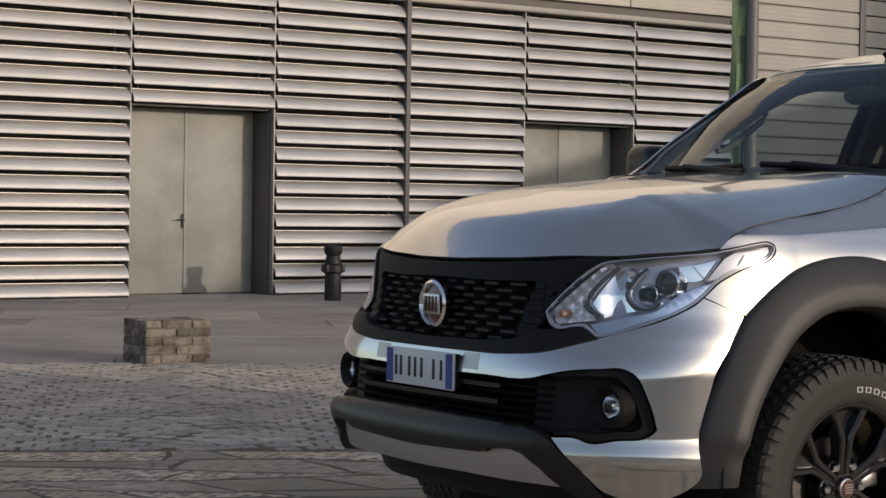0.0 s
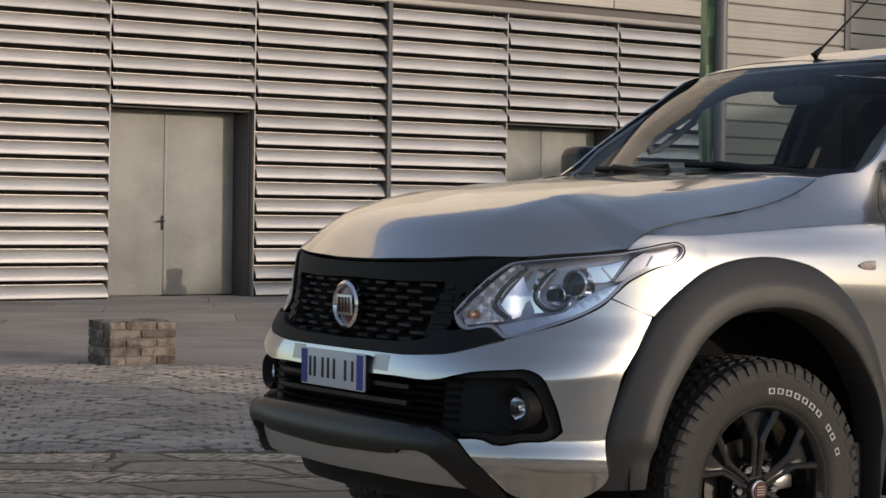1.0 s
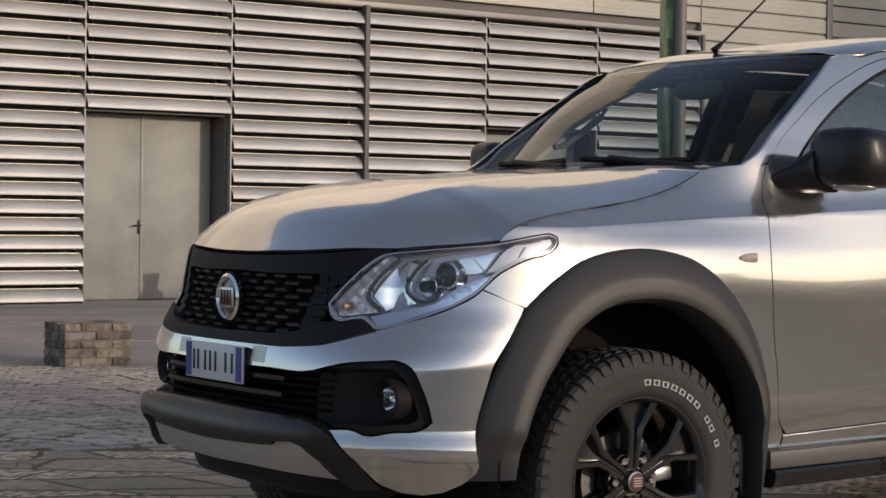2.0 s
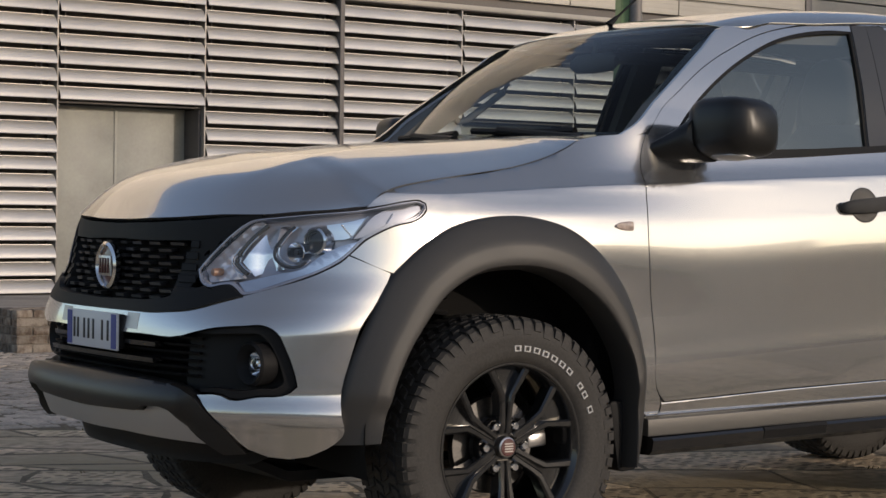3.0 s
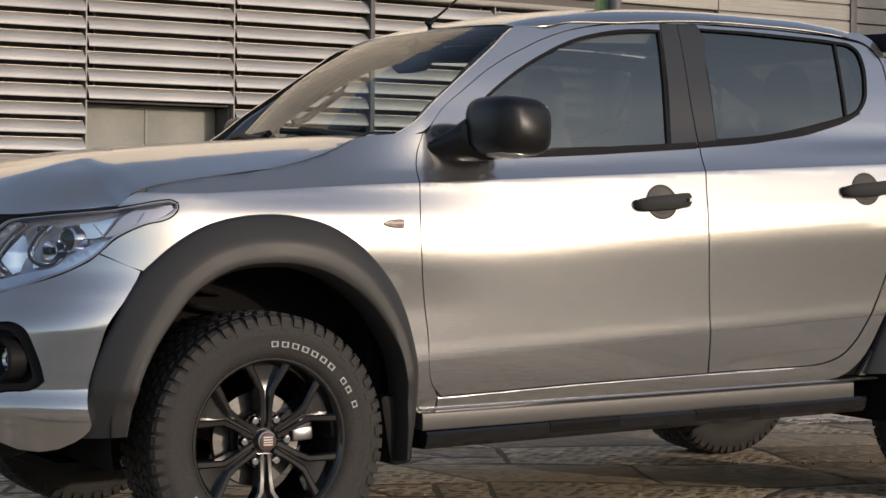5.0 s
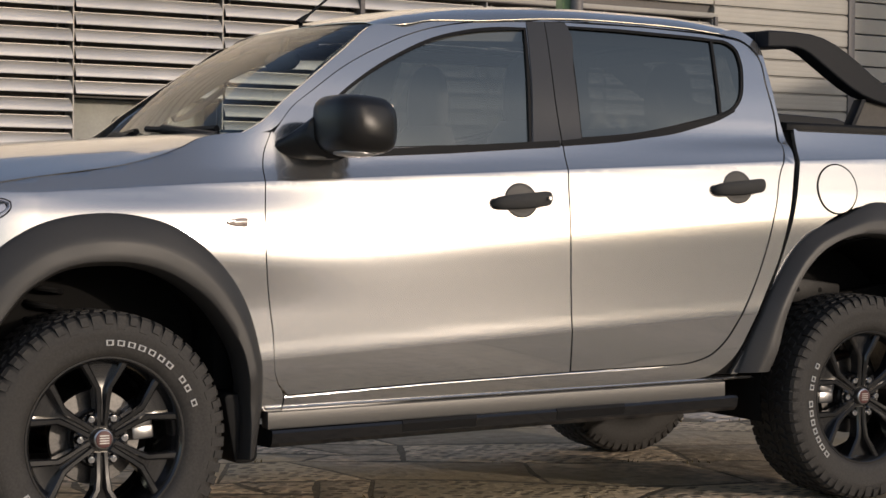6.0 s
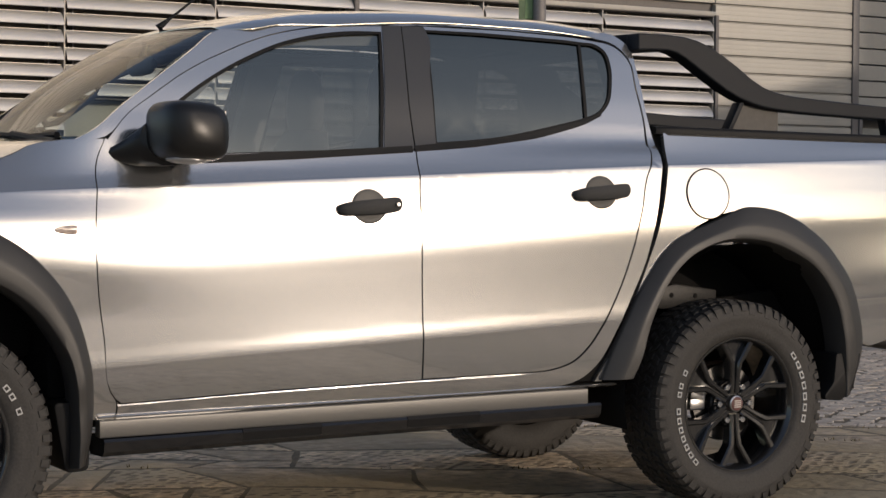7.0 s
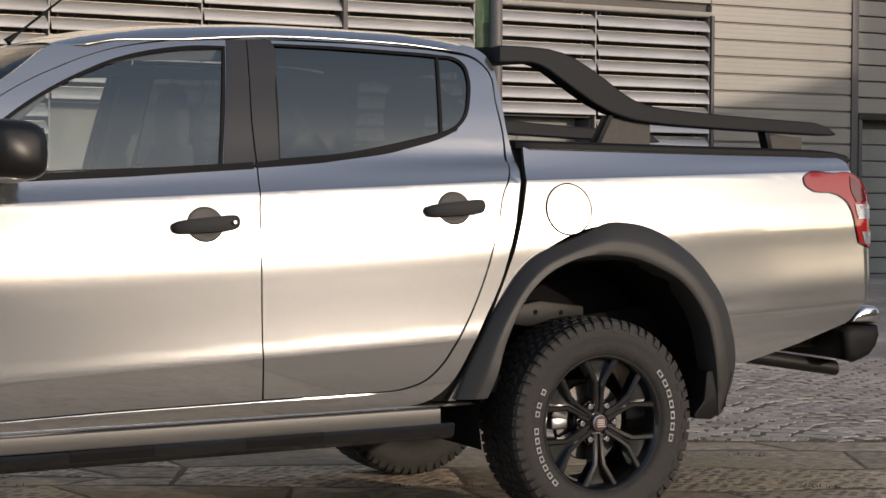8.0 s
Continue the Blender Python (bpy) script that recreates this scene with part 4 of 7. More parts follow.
def ring_panel(outer, hole, surface, mirror, step=0.05, lift=0.0, thick=0.012):
    """A frame between an outline and a hole in it."""
    bm = shell()
    outer, hole = soften(outer), soften(hole)
    def loop(pts):
        vs = [bm.verts.new((u, v, 0)) for u, v in pts]
        return [bm.edges.new((vs[i], vs[(i + 1) % len(vs)])) for i in range(len(vs))]
    es = loop(outer) + loop(hole)
    bmesh.ops.triangle_fill(bm, use_beauty=True, edges=es, normal=(0, 0, 1))
    us, vs = [p[0] for p in outer], [p[1] for p in outer]
    for axis, lo, hi in ((0, min(us), max(us)), (1, min(vs), max(vs))):
        count = int((hi - lo) / step) + 1
        for k in range(1, count):
            co, no = [0, 0, 0], [0, 0, 0]
            co[axis], no[axis] = lo + (hi - lo) * k / count, 1
            bmesh.ops.bisect_plane(bm, geom=bm.verts[:] + bm.edges[:] + bm.faces[:], dist=1e-5, plane_co=co, plane_no=no)
    bmesh.ops.remove_doubles(bm, verts=bm.verts, dist=2e-4)
    flat = {v: (v.co.x, v.co.y) for v in bm.verts}
    sy = -1 if mirror else 1
    rim = [e for e in bm.edges if len(e.link_faces) == 1]
    def at(uv, out):
        p = surface(uv[0], uv[1], out)
        return Vector((p[0], p[1] * sy, p[2]))
    big = max(bm.faces, key=lambda f: f.calc_area())
    mid = [sum(flat[v][i] for v in big.verts) / len(big.verts) for i in (0, 1)]
    outward = at(mid, 0.02) - at(mid, 0.0)
    inner = {v: at(flat[v], lift - thick) for e in rim for v in e.verts}
    for v in bm.verts:
        v.co = at(flat[v], lift)
    bm.normal_update()
    if big.normal.dot(outward) < 0:
        bmesh.ops.reverse_faces(bm, faces=bm.faces[:])
    true_normals(bm, flat, at, lift)
    made = {v: bm.verts.new(p) for v, p in inner.items()}
    for e in rim:
        lp = e.link_loops[0]
        a, b = lp.vert, lp.link_loop_next.vert
        bm.faces.new((b, a, made[a], made[b]))
    return bm


def grow(outline, d):
    """An outline moved outwards by d."""
    n = len(outline)
    area = sum(outline[i][0] * outline[(i + 1) % n][1] - outline[(i + 1) % n][0] * outline[i][1] for i in range(n))
    sg = 1 if area > 0 else -1
    out = []
    for i in range(n):
        p, a, b = Vector(outline[i]), Vector(outline[i - 1]), Vector(outline[(i + 1) % n])
        t = ((p - a).normalized() + (b - p).normalized())
        t = t.normalized() if t.length > 1e-6 else (b - p).normalized()
        out.append((p.x + t.y * d * sg, p.y - t.x * d * sg))
    return out


def build_doors():
    gap = 0.0026
    seam = [(1.689, 1.300), (1.676, 1.16), (1.674, 1.029), (1.674, 0.85), (1.675, 0.722), (1.684, 0.527)]
    front = [p for p in FRONT_DOOR_EDGE[:-1]] + [(0.618, 0.490), (1.118, 0.511), (1.680, 0.525)] + [(u - gap, v) for u, v in seam[::-1][1:]]
    # the belt of each door ends at the foot of its window; the window frame is a part of its own
    front += [(1.30, 1.287), (0.95, 1.272), (0.72, 1.262), (0.62, 1.30)]
    rear = [(u + gap, v) for u, v in seam] + [(1.700, 0.527), (2.118, 0.535)] + REAR_DOOR_EDGE[::-1][1:]
    rear += [(2.655, 1.33), (2.58, 1.395), (2.50, 1.44), (2.393, 1.410), (2.285, 1.380), (2.153, 1.352), (1.931, 1.322), (1.767, 1.306)]
    for m in (False, True):
        sy = 1 if m else -1
        doors = []
        for outline in (front, rear):
            doors.append(part("door", panel(outline, flank, 0.020, 0.018, m, 0.0, (LOW_FOLD, HIGH_FOLD)), PAINT, truck, "silver door", 50))
        for door, (x, z) in zip(doors, ((1.480, 1.110), (2.405, 1.165))):
            y = half_width(x, z)
            bowl = bmesh.new()
            lathe(bowl, [(0.064, -0.004), (0.064, 0.004), (0.058, 0.006), (0.045, 0.004), (0.03, 0.003), (0.001, 0.0025)], (x, 0, z), 32, "y")
            for v in bowl.verts:
                v.co.z = z + (v.co.z - z) * 0.92
                v.co.y = sy * (half_width(v.co.x, v.co.z) - 0.001 + v.co.y)
            bmesh.ops.recalc_face_normals(bowl, faces=bowl.faces)
            part("handle_bowl", bowl, FLARE, door, "round dark recess")
            grip = bmesh.new()
            rings = []
            for k in range(17):
                t = 0.5 - 0.5 * math.cos(math.pi * k / 16)
                hx = x - 0.118 + 0.236 * t
                lift = 0.036 * math.sin(math.pi * min(1, max(0, t))) ** 0.45 + 0.002
                hh = (0.0225 + 0.006 * t) * (1 - 0.92 * abs(2 * t - 1) ** 7) ** 0.5
                rings.append([(hx, sy * (half_width(hx, z) + lift + 0.010 * math.cos(a)), z + 0.018 * (t - 0.5) + hh * math.sin(a)) for a in [2 * math.pi * i / 10 for i in range(10)]])
            sweep(grip, rings)
            part("grip", grip, TRIM, door, "black grip")
            if x < 2 and not m:
                part("lock", lathe(bmesh.new(), [(0.001, -0.056), (0.006, -0.056), (0.006, -0.046)], (x + 0.086, -y + 0.005, z + 0.008), 14, "y"), ALLOY, door, "key lock")
        # painted window frames, black pillar covers, panes
        part("window_frame", ring_panel([(0.598, 1.318)] + [(u + 0.001, v - 0.002) for u, v in DRIP[1:9]] + [(1.648, 1.741), (1.625, 1.55), (1.592, 1.303), (1.20, 1.287), (0.80, 1.268), (0.64, 1.262), (0.61, 1.285)],
                                        grow(WIN_F, 0.004), flank, m, 0.06, -0.003), PAINT, doors[0], "", 50)
        part("pillar_cover", panel([(1.569, 1.303), (1.685, 1.308), (1.690, 1.50), (1.715, 1.740), (1.642, 1.737), (1.606, 1.512)], flank, 0.05, 0.01, m, 0.001), PILLAR, doors[0], "black pillar cover", 50)
        part("pillar_cover", panel([(1.692, 1.309), (1.773, 1.322), (1.793, 1.565), (1.812, 1.731), (1.806, 1.741), (1.720, 1.741), (1.696, 1.50)], flank, 0.05, 0.01, m, -0.002), PILLAR, doors[1], "black pillar cover", 50)
        rear_out = [(1.806, 1.742), (2.147, 1.742), (2.390, 1.733), (2.508, 1.722), (2.600, 1.703), (2.646, 1.657), (2.650, 1.55), (2.656, 1.40), (2.648, 1.320), (2.585, 1.385), (2.50, 1.436), (2.393, 1.414), (2.285, 1.384), (2.153, 1.356), (1.931, 1.326), (1.770, 1.312), (1.776, 1.518)]
        whole_r = WIN_R[:6] + WIN_Q[1:8] + WIN_R[8:]
        part("window_frame", ring_panel(rear_out, grow(whole_r, 0.002), flank, m, 0.06, -0.003), PAINT, doors[1], "", 50)
        part("window_seal", ring_panel(grow(WIN_F, 0.004), grow(WIN_F, -0.008), flank, m, 0.08, -0.006), PLASTIC, doors[0], "", 50)
        part("window_seal", ring_panel(grow(whole_r, 0.002), grow(whole_r, -0.008), flank, m, 0.08, -0.006), PLASTIC, doors[1], "", 50)
        part("window_bar", panel([(2.406, 1.43), (2.418, 1.43), (2.436, 1.57), (2.457, 1.712), (2.446, 1.712), (2.424, 1.57)], flank, 0.08, 0.02, m, -0.007), PLASTIC, doors[1], "", 50)
        for name, pane, mat, d in (("window", WIN_F, SIDEGLASS, doors[0]), ("window", WIN_R, PRIVACY, doors[1]), ("quarter_window", WIN_Q, PRIVACY, doors[1])):
            ob = part(name, panel(grow(pane, -0.004), flank, 0.10, 0.0, m, -0.014), mat, d, "tinted pane", 50)
            ob.visible_shadow = False
        # sail the mirror grows from, and the belt strip
        part("belt_strip", panel([(0.74, 1.239), (1.022, 1.254), (1.237, 1.266), (1.46, 1.282), (1.676, 1.297), (1.676, 1.318), (1.46, 1.304), (1.24, 1.290), (1.03, 1.278), (0.74, 1.266)], flank, 0.10, 0.008, m, 0.004), PLASTIC, doors[0], "", 50)
        part("belt_strip", panel([(1.684, 1.299), (1.835, 1.311), (1.931, 1.320), (2.153, 1.350), (2.285, 1.379), (2.40, 1.411), (2.475, 1.443), (2.475, 1.455), (2.405, 1.428), (2.337, 1.411), (2.20, 1.381), (2.00, 1.346), (1.90, 1.336), (1.774, 1.328), (1.684, 1.318)], flank, 0.10, 0.008, m, 0.003), PLASTIC, doors[1], "", 50)
        build_mirror(doors[0], sy)


def build_mirror(door, sy):
    mir = bmesh.new()
    rings = []
    # the head: a rounded box that tapers towards its outer end
    for k in range(11):
        t = k / 10
        y = 0.835 + 0.215 * t
        e = (0.80, 0.93, 0.99, 1.0, 1.0, 1.0, 0.99, 0.97, 0.93, 0.83, 0.55)[k]
        hz, hx = 0.094 * e, 0.106 * e
        cx, cz = 0.782 + 0.028 * t, 1.338 + 0.006 * t
        ring = []
        for i in range(24):
            a = 2 * math.pi * i / 24
            c, s = math.cos(a), math.sin(a)
            ring.append((cx + hx * math.copysign(abs(c) ** 0.6, c), sy * y, cz + hz * math.copysign(abs(s) ** 0.55, s) + 0.012 * c * -1))
        rings.append(ring)
    sweep(mir, rings)
    head = part("mirror", mir, MIRRORCAP, door, "black mirror housing", 60)
    foot = bmesh.new()
    rings = []
    for k in range(7):
        t = k / 6
        y = 0.735 + 0.13 * t
        cx, cz = 0.668 + 0.092 * t, 1.268 + 0.048 * t ** 1.5
        hx, hz = 0.100 - 0.002 * t, 0.024 + 0.058 * t
        rings.append([(cx + hx * math.cos(a), sy * y, cz + hz * math.sin(a)) for a in [2 * math.pi * i / 14 for i in range(14)]])
    sweep(foot, rings)
    part("mirror_foot", foot, MIRRORCAP, door, "", 60)
    base = [[(0.800 + k * 0.075 * math.cos(a), sy * y, 1.256 + 0.018 * k * math.sin(a)) for a in [2 * math.pi * i / 14 for i in range(14)]] for y, k in ((0.86, 0.3), (0.88, 0.8), (0.93, 1.0), (0.98, 0.8), (1.0, 0.3))]
    part("mirror_base", sweep(bmesh.new(), base), SKID, head, "silver underside", 60)
    g = bmesh.new()
    rings = [[(0.892 + o + 0.02 * (y - 0.84), sy * y, 1.338 + 0.075 * q * (1 if y < 1.0 else 0.9)) for q in (-1, 1)] for y, o in ((0.855, 0), (0.93, 0), (1.0, -0.002))]
    back = [[(p[0] + 0.004, p[1], p[2]) for p in r[::-1]] for r in rings]
    sweep(g, [a + b for a, b in zip(rings, back)])
    part("mirror_glass", g, CHROME, door, "mirror glass")


def build_body():
    # front wings
    wing = [(0.583, 1.318)] + [(u - 0.004, v) for u, v in FRONT_DOOR_EDGE[1:]] + [(0.603, 0.47), (0.600, 0.442), (0.53, 0.44)]
    wing += arch(-0.01, 0.44, 0.535, 0.560, 0, 127)
    wing += [(-0.424, 0.8975), (-0.536, 0.945), (-0.521, 0.962), (-0.501, 0.983), (-0.484, 0.995), (-0.455, 1.011), (-0.413, 1.028), (-0.366, 1.038), (-0.332, 1.054), (-0.314, 1.075), (-0.316, 1.093), (-0.338, 1.102), (-0.383, 1.100), (-0.457, 1.087), (-0.504, 1.079)]
    wing += [(-0.486, 1.097), (-0.459, 1.115), (-0.395, 1.135), (-0.293, 1.152), (-0.141, 1.169), (-0.025, 1.184), (0.080, 1.202), (0.217, 1.235), (0.307, 1.268), (0.362, 1.296), (0.45, 1.312)]
    both("wing", wing, flank, PAINT, truck, "silver front wing", 0.022, folds=(LOW_FOLD, HIGH_FOLD, WING_FOLD))
    # side repeaters
    for m in (False, True):
        z0, sy = 1.033, (1 if m else -1)
        bm = bmesh.new()
        rings = []
        for k in range(7):
            t = k / 6
            x = 0.398 + 0.068 * t
            h = (0.004, 0.009, 0.012, 0.0135, 0.0145, 0.015, 0.0135)[k]
            rings.append([(x, sy * (half_width(x, z0) - 0.002 + 0.008 * math.copysign(abs(math.cos(a)) ** 0.5, math.cos(a))), z0 + h * math.copysign(abs(math.sin(a)) ** 0.6, math.sin(a))) for a in [2 * math.pi * i / 10 for i in range(10)]])
        sweep(bm, rings)
        part("side_repeater", bm, REPEATER, truck, "clear side indicator")
    # cab side frame: pillars and roof rail outside the doors
    edge = [(0.489, 1.312), (0.560, 1.352), (0.647, 1.423), (0.759, 1.505), (0.908, 1.612), (1.039, 1.696)]
    edge += [(x, roof_z(x, roof_edge(x)) - 0.009) for x in (1.118, 1.25, 1.45, 1.70, 1.95, 2.2, 2.45)] + [(2.60, 1.752), (2.660, 1.710)]
    rail = edge + [(2.674, 1.60), (2.676, 1.45), (2.688, 1.30), (2.672, 1.22), (2.630, 1.04), (2.564, 0.86), (2.460, 0.665), (2.383, 0.545), (2.32, 0.50), (2.20, 0.478), (1.68, 0.468), (1.1, 0.452), (0.62, 0.436), (0.604, 0.440), (0.607, 0.480), (0.6035, 0.4955), (0.6105, 0.4885)]
    rail += [(0.62, 0.486), (1.118, 0.507), (1.684, 0.522), (2.118, 0.531), (2.225, 0.541), (2.292, 0.564), (2.348, 0.609), (2.408, 0.692), (2.472, 0.803), (2.541, 0.968), (2.581, 1.10), (2.612, 1.22), (2.648, 1.287), (2.662, 1.40), (2.655, 1.55), (2.651, 1.660)]
    rail += [(2.606, 1.710), (2.515, 1.733)] + [(u, v + 0.0015) for u, v in DRIP[:13][::-1]]
    def rolled(u, v, out=0.0):
        foot = lerp_table(((0.5, 0.484), (0.618, 0.488), (1.118, 0.509), (1.684, 0.524), (2.118, 0.532), (2.3, 0.56)), u) if 0.55 < u < 2.2 else 0.0
        x, y, z = skin(u, v, out)
        return (x, y - (0.003 * smooth(2.2, 1.9, u) * smooth(foot - 0.001, foot - 0.006, v) if 0 < foot and v < foot else 0.0), z)
    both("cab_side", rail, rolled, PAINT, truck, "silver pillars, roof rail and sill", 0.04, folds=(LOW_FOLD, (1.118, 0.505, 0.030), (1.118, 0.500, 0.030)))
    # bonnet
    rim = [skin(MID + (-0.508 - MID) * k / 40, lerp_table(HOOD_RIM, MID + (-0.508 - MID) * k / 40), -0.008) for k in range(41)]
    nose = [(x, y if k else 0.0) for k, (x, y, z) in enumerate(rim)] + [(x, 0.002 - y) for x, y, z in HOOD_EDGE if -0.44 < x < 0.40]
    side = [(0.44, -0.690)]
    half = nose + side + [(0.50, -0.62), (0.47, -0.40), (0.45, -0.20), (0.445, 0.0)]
    outline = half + [(x, -y) for x, y in half[::-1] if abs(y) > 1e-6]
    part("bonnet", panel(outline, bonnet, 0.025, 0.014), PAINT, truck, "silver bonnet", 50)
    # cowl under the screen, roof, screen, rear screen
    cowl = [(0.44, -0.66), (0.42, 0.0), (0.44, 0.66), (0.66, 0.70), (0.58, 0.4), (0.55, 0.0), (0.58, -0.4), (0.66, -0.70)]
    part("cowl", panel(cowl, lambda u, v, o=0.0: (u, v, hood_z(min(u, 0.5), v) - 0.012 + o), 0.06, 0.02), PLASTIC, truck, "black cowl panel")
    roof = [(0.985, 0.0), (0.992, -0.2), (1.012, -0.4), (1.045, -0.585)] + [(x, -0.009 - roof_edge(x)) for x in (1.118, 1.25, 1.45, 1.70, 1.95, 2.2, 2.45)] + [(2.60, -0.575), (2.655, -0.50), (2.675, -0.3), (2.68, 0.0)]
    roof = roof + [(x, -y) for x, y in roof[::-1] if abs(y) > 1e-6]
    part("roof", panel(roof, roof_skin, 0.05, 0.0015), PAINT, truck, "silver roof", 50)
    def screen(u, v, out=0.0):
        # u across -1..1, v from foot to head 0..1
        xb, xt = 0.47 + 0.15 * abs(u) ** 3.6, 0.985 + 0.065 * abs(u) ** 3
        zb, zt = 1.318 - 0.012 * u * u, 1.713 - 0.018 * u * u
        yb, yt = 0.712, 0.603
        bow = 0.035 * math.sin(math.pi * v)
        return (xb + (xt - xb) * v - bow * 0.6 - out * 0.6, u * (yb + (yt - yb) * v), zb + (zt - zb) * v + bow * 0.75 + out * 0.8)
    ob = part("windscreen", panel([(-1, 0), (1, 0), (1, 1), (-1, 1)], screen, 0.12, 0.0), GLASS, truck, "clear windscreen", 60)
    ob.visible_shadow = False
    part("screen_band", ring_panel([(-1.0, -0.01), (1.0, -0.01), (1.0, 1.0), (-1.0, 1.0)], [(-0.955, 0.05), (0.955, 0.05), (0.945, 0.93), (-0.945, 0.93)], screen, False, 0.12, -0.004, 0.0), GLOSSBLACK, truck, "black screen border", 60)
    def back(u, v, out=0.0):
        return (2.668 + 0.02 * (1 - v) - 0.02 * u * u + out, u * (0.66 - 0.10 * v), 1.38 + 0.35 * v)
    ob = part("rear_screen", panel([(-0.86, 0.1), (0.86, 0.1), (0.86, 0.86), (-0.86, 0.86)], back, 0.2, 0.0), SIDEGLASS, truck, "rear screen", 60)
    ob.visible_shadow = False
    part("cab_back", ring_panel([(-1, -1.2), (1, -1.2), (1, 1.0), (-1, 1.0)], [(-0.85, 0.11), (0.85, 0.11), (0.85, 0.85), (-0.85, 0.85)], back, False, 0.12, 0.002, 0.015), PAINT, truck, "silver back of the cab", 60)
    # antenna
    ant = part("antenna", tube(bmesh.new(), [(1.06, 0.0, 1.725), (1.05, 0.0, 1.748), (1.085, 0.0, 1.775)], [0.022, 0.014, 0.007], 12), PLASTIC, truck, "black roof antenna")
    part("whip", tube(bmesh.new(), [(1.08, 0.0, 1.77), (1.24, 0.0, 1.90), (1.42, 0.0, 2.05)], [0.005, 0.004, 0.002], 8), PLASTIC, ant)
    # wipers
    for y0, y1 in ((-0.55, 0.02), (0.05, 0.58)):
        p0, p1 = Vector(screen(y0 / 0.69, -0.03, 0.012)), Vector(screen(y1 / 0.68, 0.035, 0.016))
        w = part("wiper", tube(bmesh.new(), [p0 - Vector((0.03, 0, 0.0)), p0 + (p1 - p0) * 0.35 + Vector((-0.02, 0, 0.004)), p0 + (p1 - p0) * 0.75 + Vector((-0.01, 0, 0.010))], [0.018, 0.015, 0.012], 8), PLASTIC, truck, "black wiper")
        part("blade", tube(bmesh.new(), [Vector(screen(y0 / 0.69 + 0.1, 0.03, 0.012)), (p0 + p1) / 2 + Vector((0, 0, 0.008)), p1], 0.012, 6), PLASTIC, w)


